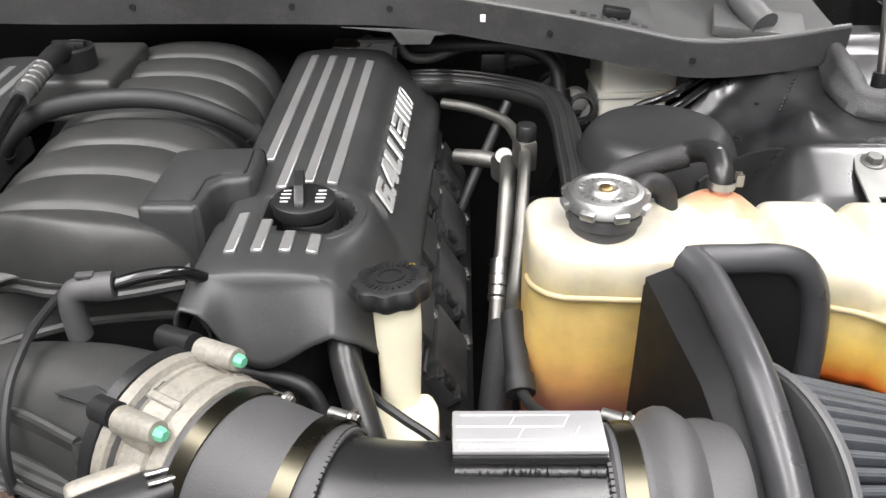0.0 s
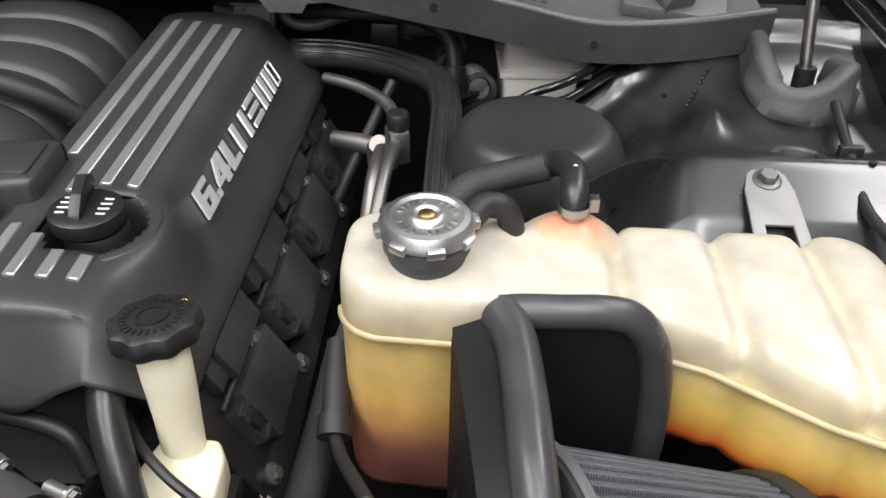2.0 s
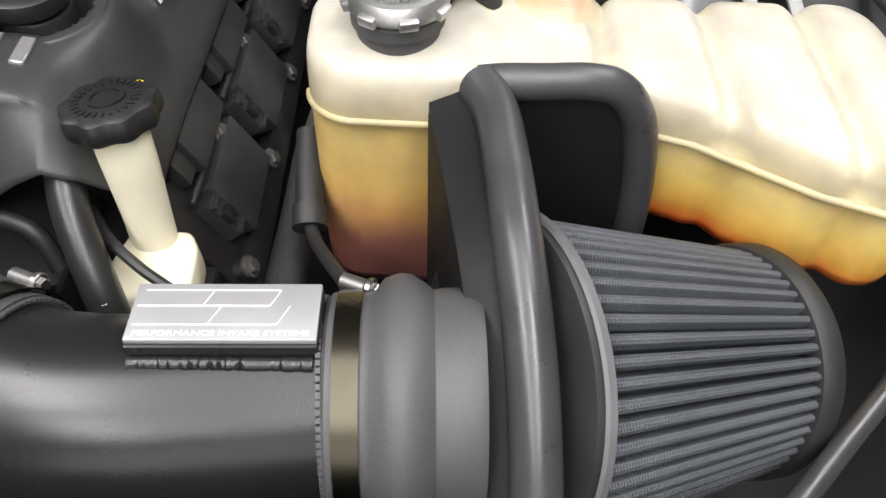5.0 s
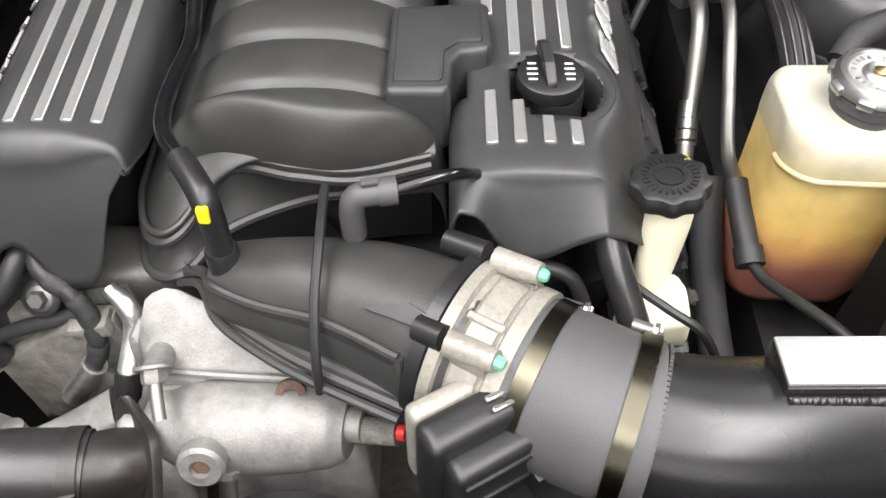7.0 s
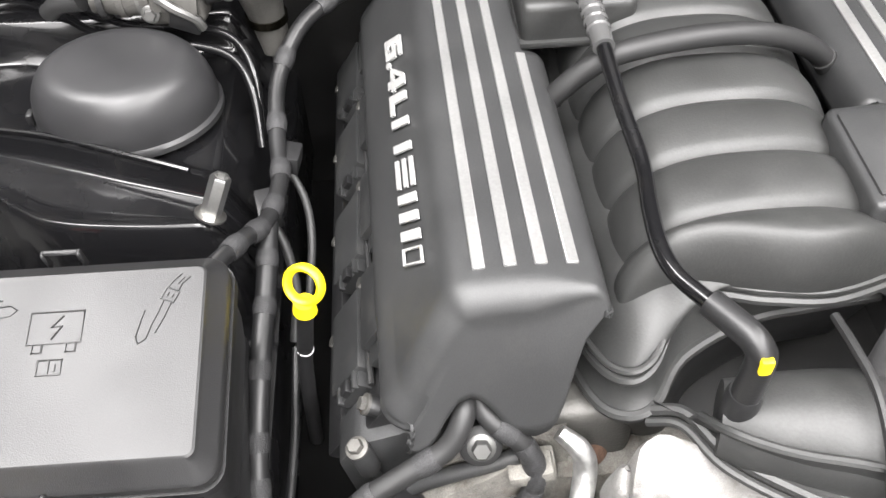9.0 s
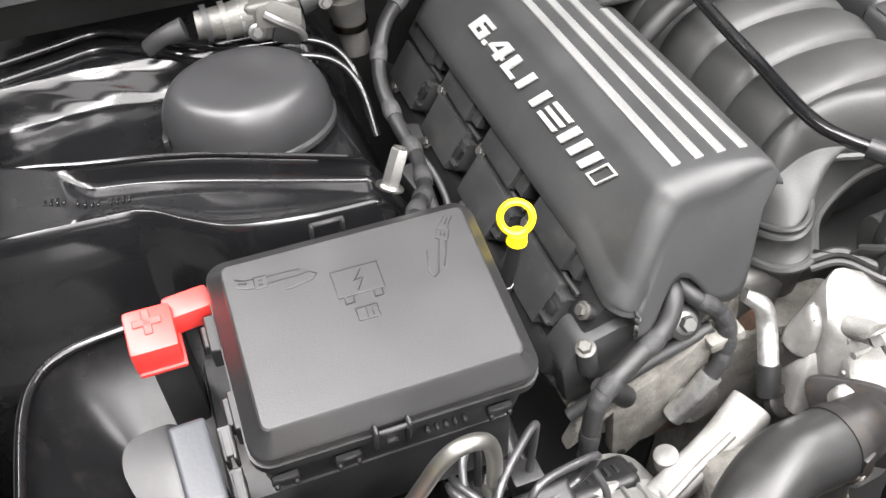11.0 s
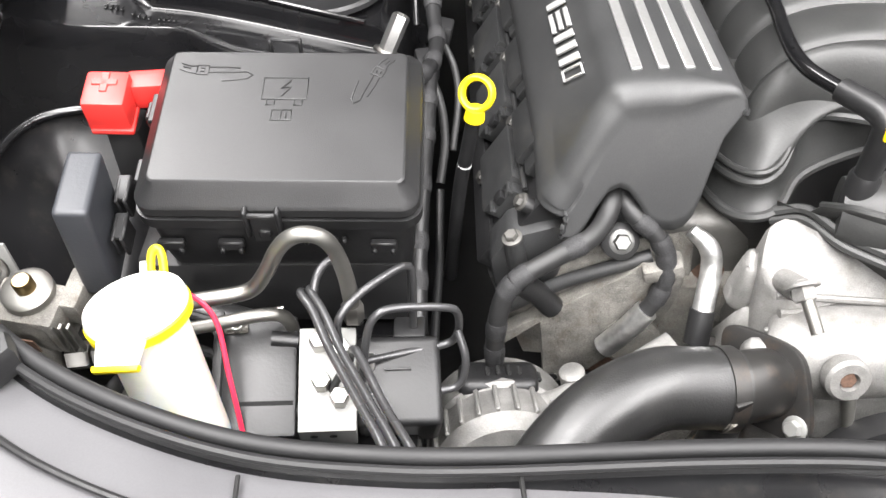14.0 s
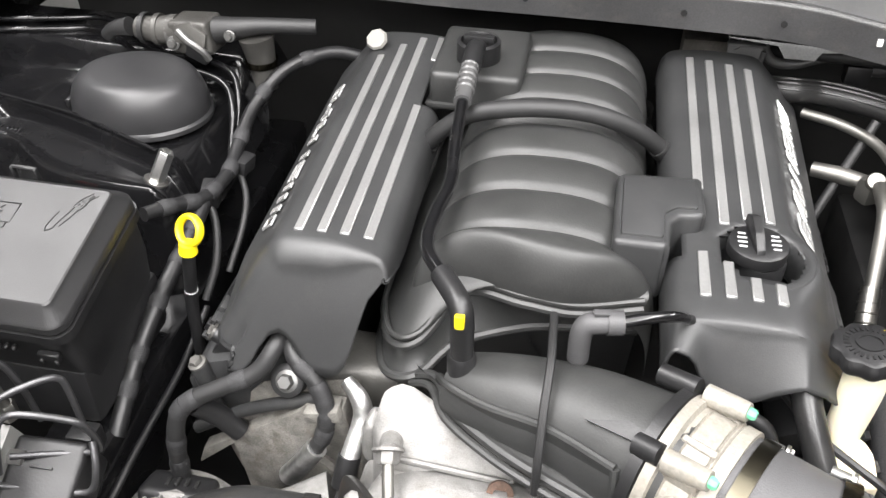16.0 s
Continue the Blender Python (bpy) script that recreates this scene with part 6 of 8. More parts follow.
def cowl():
    t = thing("cowl", "dark grey plastic cowl panel below the windscreen", "cowl panel", (C, 1.1, 1.15))
    edge = [(-1.05, 0.955, 1.190), (-0.90, 0.952, 1.194), (-0.75, 0.956, 1.198), (-0.60, 0.966, 1.193), (-0.45, 0.970, 1.187), (-0.30, 0.965, 1.188), (-0.15, 0.956, 1.189), (-0.05, 0.950, 1.187), (0.035, 0.944, 1.175), (0.12, 0.935, 1.162), (0.19, 0.930, 1.149),
            (0.26, 0.924, 1.137), (0.34, 0.930, 1.138), (0.43, 0.945, 1.146)]
    path = smooth_path(edge, 6)

    def at(u):
        f = u * (len(path) - 1)
        i = min(int(f), len(path) - 2)
        return path[i].lerp(path[i + 1], f - i)
    # upright face: its shade is in the darker colour
    part("front_face", sheet(90, 6, lambda u, v: at(u) + Vector((0, 0.006 * v, 0.020 - 0.040 * v)), 0.003), COWLSHADE, t)
    part("top_lip", sheet(90, 4, lambda u, v: at(u) + Vector((0, 0.022 * v, 0.019 - 0.003 * v)), 0.003), COWLMAT, t)
    part("top_panel", sheet(90, 20, lambda u, v: at(u) + Vector((0, 0.024 + 0.42 * v, 0.012 + 0.05 * v + 0.008 * math.sin(3 * v + 4 * u))), 0.003), COWLMAT, t, angle=80)
    part("under_return", sheet(90, 6, lambda u, v: at(u) + Vector((0, 0.008 + 0.22 * v, -0.018 - 0.012 * v)), 0.003), COWLMAT, t)
    part("lip_bead", sweep([at(k / 60) + Vector((0, 0.001, 0.0205)) for k in range(61)], 0.003, 8, 1), COWLMAT, t)
    for x, z in ((-0.362, 1.2), (-0.184, 1.195), (-0.065, 1.186), (0.10, 1.164), (0.259, 1.135)):
        p = min(path, key=lambda q: abs(q.x - x))
        part("hole", lathe([(0.0035, 0), (0.0035, 0.0012), (0, 0.0012)], aim(p + Vector((0, -0.001, 0)), (0, -1, 0)), 12), HOLE, t, "small round hole")
    p = min(path, key=lambda q: abs(q.x - 0.03))
    part("white_clip", box(p + Vector((0, -0.002, 0.004)), (0.006, 0.003, 0.008), 0.001), CAPWHITE, t)
    for x in (-0.125, 0.060):
        p = min(path, key=lambda q: abs(q.x - x))
        for k in range(5):
            part("weld_dot", lathe([(0.0022, 0), (0.0012, 0.0012), (0, 0.0014)], aim(p + Vector((0, -0.0005 + 0.0012 * k, 0.013 - 0.007 * k)), (0, -1, 0)), 8), ALUBRACK, t)
    p = min(path, key=lambda q: abs(q.x + 0.035))
    part("hanger", prism([(-0.085, 0), (0.07, -0.006), (0.018, -0.010), (0.012, -0.020), (-0.020, -0.020), (-0.030, -0.006)], 0.002, aim(p + Vector((0, 0.004, -0.018)), (0, -1, 0)) @ Matrix.Rotation(0, 4, "Z"), 0.0006), COWLMAT, t, "bent sheet hanger")
    hatch = [(0.10, 0.03), (0.22, 0.022), (0.232, 0.030), (0.235, 0.11), (0.10, 0.12), (0.088, 0.10), (0.088, 0.04)]
    part("access_hatch", prism(hatch, 0.006, pose(0.0, 0.955, 1.182, 6, 9, 0), 0.002), COWLMAT, t, "moulded access hatch")
    part("hatch_catch", box((0.185, 0.985, 1.172), (0.030, 0.014, 0.010), 0.002, rot=(0, 9, 0)), BLACK, t)
    for k in range(8):
        part("moulded_bar", box((0.135 + 0.011 * k, 0.972 - 0.002 * k, 1.1775 - 0.0019 * k), (0.007, 0.004, 0.002), 0, rot=(0, 9, -8)), GREYBAR, t)
    part("gutter_step", box((0.345, 0.99, 1.155), (0.10, 0.06, 0.014), 0.004, rot=(8, 4, -12)), COWLMAT, t)
    part("gutter_rib", sweep([(0.30, 1.14, 1.22), (0.315, 1.06, 1.20), (0.33, 1.00, 1.178), (0.345, 0.965, 1.162)], 0.016, 14), COWLMAT, t)
    return t


CAPGREY = material("dusty_grey_cap", (0.20, 0.195, 0.18), 0.6, vary=0.15)
GREYBAR = material("moulded_grey_bar", (0.055, 0.055, 0.055), 0.5)
cowl()


def hinge_boot():
    t = thing("hinge_boot", "grey rubber hood hinge boot with a gas strut", "hinge cover", (0.46, 0.88, 1.08))
    plan = [(0.420, 0.985, 1.146, 1.085), (0.409, 0.940, 1.150, 1.100), (0.401, 0.895, 1.150, 1.108), (0.403, 0.866, 1.143, 1.106), (0.414, 0.850, 1.134, 1.101), (0.434, 0.844, 1.130, 1.098),
            (0.456, 0.845, 1.136, 1.095), (0.474, 0.850, 1.148, 1.095), (0.487, 0.862, 1.152, 1.096), (0.494, 0.884, 1.144, 1.096), (0.497, 0.925, 1.132, 1.092)]
    outer = smooth_path([(x, y, top) for x, y, top, _ in plan], 6)
    lows = smooth_path([(x, y, low) for x, y, _, low in plan], 6)
    rings = []
    for k, (p, q) in enumerate(zip(outer, lows)):
        d = outer[min(k + 1, len(outer) - 1)] - outer[max(k - 1, 0)]
        side = Vector((-d.y, d.x, 0)).normalized()
        w = 0.016 + 0.005 * math.sin(math.pi * k / (len(outer) - 1))
        fold = 0.0025 * math.sin(k * 0.5)
        mid = p.lerp(q, 0.5)
        rings.append([q, q - side * 0.0045 + Vector((0, 0, 0.004)), mid - side * (0.004 + fold) + Vector((0, 0, -0.002)), mid - side * 0.0005 + Vector((0, 0, 0.003)), p - Vector((0, 0, 0.008)), p - Vector((0, 0, 0.002)) + side * 0.002,
                      p + side * w * 0.35, p + side * w * 0.7 - Vector((0, 0, 0.001)), p + side * w - Vector((0, 0, 0.006)), q + side * (w + 0.004) + Vector((0, 0, 0.010)), q + side * w])
    part("boot", loft([[tuple(v) for v in r] for r in rings]), BOOT, t, angle=60)
    part("boot_floor", box((0.452, 0.915, 1.098), (0.080, 0.110, 0.012), 0.004), BLACK, t)
    part("strut_end", sweep([(0.453, 0.895, 1.100), (0.4535, 0.898, 1.132)], 0.0100, 16), BLACK, t)
    part("strut_rod", sweep([(0.4535, 0.898, 1.125), (0.428, 0.935, 1.38), (0.400, 0.99, 1.68)], 0.0056, 14), STEEL, t, "slim gas strut rod")
    return t


BOOT = material("grey_moulded_rubber", (0.056, 0.056, 0.058), 0.6, vary=0.25, bump=0.5, grain_scale=500, lumps=0.3, lump_scale=120.0)
hinge_boot()
single("hood_cable", sweep([(0.466, 0.845, 1.122), (0.462, 0.80, 1.112), (0.455, 0.75, 1.108), (0.448, 0.69, 1.104), (0.470, 0.60, 1.10), (0.485, 0.52, 1.10)], 0.0045, 10), RUBBER, "thin black hood release cable", "cable")
single("cable_clip", box((0.458, 0.775, 1.113), (0.020, 0.008, 0.010), 0.002), BLACK, "small black plastic cable clip", "clip")
single("slotted_grommet", joined(lathe([(0.020, 0), (0.020, 0.003), (0.014, 0.004), (0.011, 0.001)], Matrix.Translation((0.419, 0.786, 1.100)) @ Matrix.Diagonal((1, 0.7, 1, 1)), 28)), GREYBAR, "slotted oval grommet in the inner fender", "grommet")
single("bay_seal", sheet(40, 6, lambda u, v: (0.225 + 0.125 * u, 0.726 + 0.035 * math.sin(u * 2.6), 1.066 + 0.028 * v + 0.016 * math.sin(u * 2.2) * v), 0.003), BLACK, "thin upright rubber seal flap", "seal")


# ---- fuse box ----
def rounded_ring(w, d, r, h, m, n=5):
    pts = []
    for cx, cy, a0 in ((w / 2 - r, d / 2 - r, 0), (-w / 2 + r, d / 2 - r, 90), (-w / 2 + r, -d / 2 + r, 180), (w / 2 - r, -d / 2 + r, 270)):
        for k in range(n + 1):
            a = radians(a0 + 90 * k / n)
            pts.append(m @ Vector((cx + r * math.cos(a), cy + r * math.sin(a), h)))
    return pts


FB = pose(-0.7715, 0.5255, 1.1205, 12.5, 0.8, 0)


def fb_line(pts, r=0.0007):
    return sweep([FB @ Vector((x, y, 0.0002)) for x, y in pts], r, 6, 1)


def fuse_box():
    t = thing("fuse_box", "black plastic fuse box with a closed lid and moulded symbols", "fuse box", (-0.7725, 0.533, 1.02))
    lid = [(0.181, 0.126, 0.005, 0.0), (0.184, 0.129, 0.006, -0.001), (0.1875, 0.1335, 0.008, -0.0055), (0.2035, 0.1525, 0.014, -0.0135), (0.2065, 0.156, 0.015, -0.0165), (0.2065, 0.156, 0.015, -0.024), (0.203, 0.152, 0.014, -0.026)]
    part("lid", loft([rounded_ring(w, d, r, h, FB) for w, d, r, h in lid]), LIDMAT, t, "black lid with bevelled edges", angle=30)
    rim = [(0.2095, 0.159, 0.016, -0.027), (0.2095, 0.159, 0.016, -0.037), (0.203, 0.151, 0.014, -0.039)]
    part("rim", loft([rounded_ring(w, d, r, h, FB) for w, d, r, h in rim]), BLACK, t)
    body = [(0.200, 0.148, 0.013, -0.038), (0.196, 0.144, 0.012, -0.085), (0.188, 0.134, 0.012, -0.120)]
    part("lower_case", loft([rounded_ring(w, d, r, h, FB) for w, d, r, h in body]), BLACK, t)

    def local(c, s, bevel=0.0012):
        b = box((0, 0, 0), s, bevel, 1)
        bmesh.ops.transform(b, matrix=FB @ Matrix.Translation(c), verts=b.verts)
        return b
    # latches
    x = -0.010
    part("latch", joined(local((x - 0.0115, -0.0815, -0.026), (0.0035, 0.008, 0.030)), local((x + 0.0115, -0.0815, -0.026), (0.0035, 0.008, 0.030)), local((x, -0.0830, -0.0165), (0.023, 0.004, 0.004)),
                         local((x, -0.0800, -0.036), (0.020, 0.004, 0.030)), local((x, -0.0830, -0.038), (0.009, 0.004, 0.009))), BLACK, t)
    part("latch", joined(local((-0.020, 0.0815, -0.012), (0.003, 0.006, 0.018)), local((0.004, 0.0815, -0.012), (0.003, 0.006, 0.018)), local((-0.008, 0.082, -0.004), (0.024, 0.004, 0.003))), BLACK, t)
    for x in (-0.085, -0.040, 0.075):
        part("mount_tab", joined(local((x, -0.0765, -0.062), (0.020, 0.006, 0.010)), local((x - 0.007, -0.080, -0.066), (0.004, 0.004, 0.006)), local((x + 0.007, -0.080, -0.066), (0.004, 0.004, 0.006))), BLACK, t)
    part("vent_grille", joined(*[local((0.018 + 0.007 * k, -0.078, -0.054), (0.004, 0.006, 0.006)) for k in range(5)]), BLACK, t)
    part("side_socket", joined(local((-0.103, -0.030, -0.045), (0.012, 0.030, 0.030)), local((-0.110, -0.030, -0.040), (0.006, 0.022, 0.018))), BLACK, t)
    part("side_socket", joined(local((-0.106, 0.030, -0.040), (0.012, 0.030, 0.026)), local((-0.113, 0.030, -0.036), (0.005, 0.018, 0.012))), BLACK, t)
    # moulded symbols on the lid
    part("battery_symbol", joined(fb_line([(-0.018, 0.036), (0.016, 0.036), (0.016, 0.014), (-0.018, 0.014), (-0.018, 0.036)]), fb_line([(-0.014, 0.014), (-0.014, 0.008), (-0.008, 0.008), (-0.008, 0.014)]), fb_line([(0.007, 0.014), (0.007, 0.008), (0.013, 0.008), (0.013, 0.014)]),
                                   fb_line([(0.003, 0.033), (-0.004, 0.025), (0.003, 0.026), (-0.003, 0.017)])), LIDMAT, t, "moulded battery outline")
    part("manual_symbol", joined(fb_line([(-0.009, 0.003), (0.006, 0.003), (0.006, -0.007), (-0.009, -0.007), (-0.009, 0.003)]), fb_line([(-0.002, 0.003), (-0.002, -0.007)]), fb_line([(0.002, 0.000), (0.002, -0.005)])), LIDMAT, t, "moulded booklet outline")
    def clamp_symbol(cx, cy, turn, size):
        ca, sa = math.cos(radians(turn)) * size, math.sin(radians(turn)) * size

        def put(pts):
            return fb_line([(cx + ca * a - sa * b, cy + sa * a + ca * b) for a, b in pts], 0.0006)
        strokes = [[(-0.026, 0.006), (-0.019, 0.0035), (-0.013, 0.004), (-0.013, -0.004), (-0.019, -0.003), (-0.026, -0.0005)], [(-0.024, 0.0025), (-0.018, 0.001)], [(-0.013, 0.005), (-0.004, 0.005), (-0.004, -0.0045), (-0.013, -0.0045)],
                   [(-0.010, 0.002), (-0.007, 0.002)], [(-0.010, -0.0015), (-0.007, -0.0015)], [(-0.004, 0.0035), (0.008, 0.0045), (0.020, 0.0045)], [(-0.004, -0.002), (0.006, -0.001), (0.016, -0.0005)],
                   [(0.016, -0.0005), (0.026, 0.001), (0.031, -0.002), (0.027, -0.006), (0.014, -0.009), (0.008, -0.010)]]
        part("cable_symbol", joined(*[put(q) for q in strokes]), LIDMAT, t, "moulded jumper clamp outline")

    clamp_symbol(-0.058, 0.043, -4, 1.0)
    clamp_symbol(0.066, 0.036, 245, 0.95)
    return t


fuse_box()


def jump_post():
    t = thing("jump_start_post", "red plastic cover over the positive jump post", "terminal cover", (-0.93, 0.58, 1.05))
    part("hood", box((-0.920, 0.574, 1.098), (0.034, 0.036, 0.034), 0.004, 2, rot=(14, 3, 2)), RED, t)
    part("arm", box((-0.892, 0.592, 1.098), (0.034, 0.020, 0.026), 0.004, 2, rot=(12, 0, 6)), RED, t)
    m = pose(-0.920, 0.5750, 1.1160, 14, 3, 2)
    cross = []
    for s in ((0.020, 0.006, 0.002), (0.006, 0.020, 0.002)):
        b = box((0, 0, 0), s, 0.0006, 1)
        bmesh.ops.transform(b, matrix=m, verts=b.verts)
        cross.append(b)
    part("plus_sign", joined(*cross), RED, t, "moulded plus sign")
    part("base_lip", box((-0.919, 0.576, 1.083), (0.034, 0.037, 0.005), 0.002, rot=(14, 3, 2)), RED, t)
    part("stand", box((-0.915, 0.582, 1.035), (0.028, 0.032, 0.080), 0.004), BLACK, t)
    return t


jump_post()


def relay_module():
    t = thing("relay_module", "dark grey relay module clipped beside the fuse box", "relay", (-0.92, 0.46, 1.02))
    part("case", box((-0.908, 0.458, 1.070), (0.024, 0.058, 0.096), 0.004, 3, rot=(9, 4, 4)), RELAYMAT, t)
    for dy, dz in ((0.012, 0.004), (-0.012, -0.012)):
        part("clip", joined(*[box((-0.890 + 0.006 * k, 0.466 + dy, 1.075 + dz), (0.003, 0.022, 0.022), 0.001, 1, rot=(16, 0, 0)) for k in range(2)], box((-0.887, 0.466 + dy, 1.084 + dz), (0.010, 0.022, 0.004), 0.001, 1, rot=(16, 0, 0))), BLACK, t)
    return t


RELAYMAT = material("grey_relay_plastic", (0.030, 0.032, 0.037), 0.5, vary=0.08, bump=0.15)
relay_module()

# stud, dipstick
stud = thing("earth_stud", "bare hexagonal metal stud on the inner fender", "stud", (-0.700, 0.706, 1.06))
part("sleeve", lathe([(0.0085, 0), (0.0085, 0.034), (0.0075, 0.036), (0.0055, 0.036), (0.005, 0.030), (0, 0.030)], aim((-0.704, 0.700, 1.068), (0.40, 0.22, 0.88)), 6), ALUBRIGHT, stud)
part("washer", lathe([(0.013, 0), (0.013, 0.002), (0.008, 0.003)], aim((-0.705, 0.699, 1.066), (0.40, 0.22, 0.88)), 20), STEEL, stud)


def dipstick():
    t = thing("oil_dipstick", "yellow ring-handled engine oil dipstick in a black tube", "dipstick", (-0.63, 0.60, 0.9))
    c = Vector((-0.6235, 0.606, 1.083))
    n = Vector((-0.35, -0.80, 0.49)).normalized()
    m = aim(c, n)
    bm = bmesh.new()
    rows = []
    for i in range(40):
        a = 2 * math.pi * i / 40
        rows.append([bm.verts.new(m @ Vector(((0.0135 + 0.0032 * math.cos(b)) * math.cos(a), (0.0135 + 0.0032 * math.cos(b)) * math.sin(a), 0.0048 * math.sin(b)))) for b in [2 * math.pi * k / 12 for k in range(12)]])
    for i in range(40):
        for k in range(12):
            bm.faces.new((rows[i][k], rows[i][(k + 1) % 12], rows[(i + 1) % 40][(k + 1) % 12], rows[(i + 1) % 40][k]))
    part("ring_handle", bm, YELLOW, t, "yellow ring handle")
    part("stopper", sweep([(-0.6245, 0.599, 1.0725), (-0.6255, 0.599, 1.062)], [0.0080, 0.0092], 16), YELLOW, t)
    part("tube", sweep([(-0.6255, 0.599, 1.064), (-0.631, 0.600, 1.025), (-0.637, 0.602, 0.98), (-0.645, 0.607, 0.86)], 0.0065, 12), BLACK, t)
    part("paint_mark", sweep([(-0.6328, 0.6005, 1.0118), (-0.6330, 0.6006, 1.0106)], 0.0068, 12), WRITE, t)
    return t


dipstick()


# ---- washer filler ----
def washer_filler():
    t = thing("washer_filler", "pale washer filler neck with a white, yellow-rimmed flip cap", "washer reservoir", (-0.82, 0.345, 0.95))
    ax = Vector((-0.14, 0.16, 0.975)).normalized()
    c = Vector((-0.846, 0.358, 1.083))
    back = Vector((0.12, 1.0, 0.0))
    back = (back - ax * back.dot(ax)).normalized()
    right = back.cross(ax)
    m = Matrix(((right.x, back.x, ax.x, c.x), (right.y, back.y, ax.y, c.y), (right.z, back.z, ax.z, c.z), (0, 0, 0, 1)))
    part("neck", sweep([c + ax * 0.004, c - ax * 0.05, c - ax * 0.11, c - ax * 0.20], [0.0275, 0.0270, 0.0265, 0.0265], 32), WASHER, t, "translucent filler neck with blue fluid")
    cap = part("cap", lathe([(0.0325, 0.0035), (0.0335, 0.0065), (0.032, 0.0115), (0.026, 0.0138), (0, 0.0148)], m, 48), CAPWHITE, t, "white flip cap")
    part("rim", lathe([(0.0300, -0.003), (0.0338, -0.002), (0.0342, 0.004), (0.0325, 0.0055)], m, 48), YELLOW, cap, "yellow rim")
    part("front_tab", prism([(-0.016, 0.0), (0.016, 0.0), (0.013, -0.019), (-0.013, -0.019)], 0.004, m @ pose(0.003, -0.0285, 0.003, 28, 0, 3), 0.001), CAPWHITE, cap)
    part("tab_edge", prism([(-0.0155, 0.0), (0.0155, 0.0), (0.0145, -0.004), (-0.0145, -0.004)], 0.005, m @ pose(0.003, -0.0285, 0.0025, 28, 0, 3) @ Matrix.Translation((0, -0.016, 0)), 0.001), YELLOW, cap)
    loop = [(-0.003, 0.031, 0.006), (-0.003, 0.036, 0.015), (-0.001, 0.040, 0.022), (0.003, 0.041, 0.023), (0.0055, 0.038, 0.018), (0.006, 0.031, 0.006)]
    part("hinge_loop", sweep([m @ Vector(p) for p in loop], 0.0028, 10), YELLOW, cap, "yellow strap loop")
    part("hinge_peg", sweep([m @ Vector(p) for p in ((-0.0085, 0.031, 0.004), (-0.0085, 0.035, 0.012), (-0.0085, 0.037, 0.016))], [0.0032, 0.0030, 0.0024], 10), CAPWHITE, cap, "white hinge peg")
    return t


washer_filler()
single("red_wire", sweep([(-0.895, 0.400, 1.035), (-0.868, 0.395, 1.055), (-0.835, 0.400, 1.06), (-0.812, 0.390, 1.045), (-0.803, 0.365, 1.010), (-0.795, 0.340, 0.97), (-0.79, 0.32, 0.93)], 0.0019, 8), WIRERED, "thin red wire round the washer filler", "wire")


def condenser_valve():
    t = thing("pressure_valve", "bare metal pressure valve on a bracket beside the washer filler", "valve", (-0.9, 0.36, 1.02))
    part("bracket", prism([(-0.014, 0), (0.014, 0), (0.016, 0.03), (0.010, 0.075), (-0.010, 0.075), (-0.016, 0.03)], 0.003, pose(-0.936, 0.382, 1.050, 82, 0, 8), 0.0008), ALUBRACK, t, "silver mounting tab")
    bolt(t, (-0.936, 0.3775, 1.110), (0.05, -0.95, 0.3), 0.0085, 0.006)
    part("body", box((-0.900, 0.352, 1.088), (0.050, 0.036, 0.046), 0.004, 2, rot=(14, 4, -8)), ALUDIRTY, t)
    part("top_collar", lathe([(0.019, 0), (0.019, 0.006), (0.015, 0.009), (0.0, 0.009)], aim((-0.898, 0.352, 1.112), (0.0, -0.2, 0.97)), 28), PIPE, t)
    part("gold_stem", lathe([(0.0075, 0), (0.0075, 0.009), (0.006, 0.011), (0, 0.011)], aim((-0.897, 0.350, 1.120), (0, -0.2, 0.97)), 14), BRASS, t, "brass stem")
    for k in range(4):
        part("fin", box((-0.885 + 0.006 * k, 0.3345, 1.082), (0.0025, 0.005, 0.040), 0.0006, 1, rot=(14, 4, -8)), PIPE, t)
    part("label_bar", box((-0.905, 0.3315, 1.078), (0.018, 0.001, 0.018), 0, rot=(14, 4, -8)), RUST, t, "rust-red printed label")
    part("flange", box((-0.868, 0.362, 1.098), (0.014, 0.034, 0.030), 0.003, 2, rot=(14, 4, -8)), ALUDIRTY, t)
    part("lower_port", sweep([(-0.905, 0.350, 1.070), (-0.908, 0.345, 1.03), (-0.910, 0.342, 0.99)], 0.013, 16), ALUDIRTY, t)
    part("nut", lathe([(0.0115, 0), (0.0115, 0.016), (0.010, 0.018), (0, 0.018)], aim((-0.886, 0.346, 1.046), (0.98, 0.05, 0.1)), 6), STEEL, t)
    part("second_nut", lathe([(0.0095, 0), (0.0095, 0.010), (0.008, 0.011), (0, 0.011)], aim((-0.866, 0.347, 1.048), (0.98, 0.05, 0.1)), 6), STEEL, t)
    part("pipe", sweep([(-0.858, 0.348, 1.049), (-0.845, 0.349, 1.047), (-0.838, 0.347, 1.040), (-0.843, 0.338, 1.015), (-0.860, 0.325, 1.000), (-0.890, 0.315, 1.00)], 0.006, 12), PIPE, t)
    t.location = (-0.959, 0.434, 0.939)
    return t


condenser_valve()


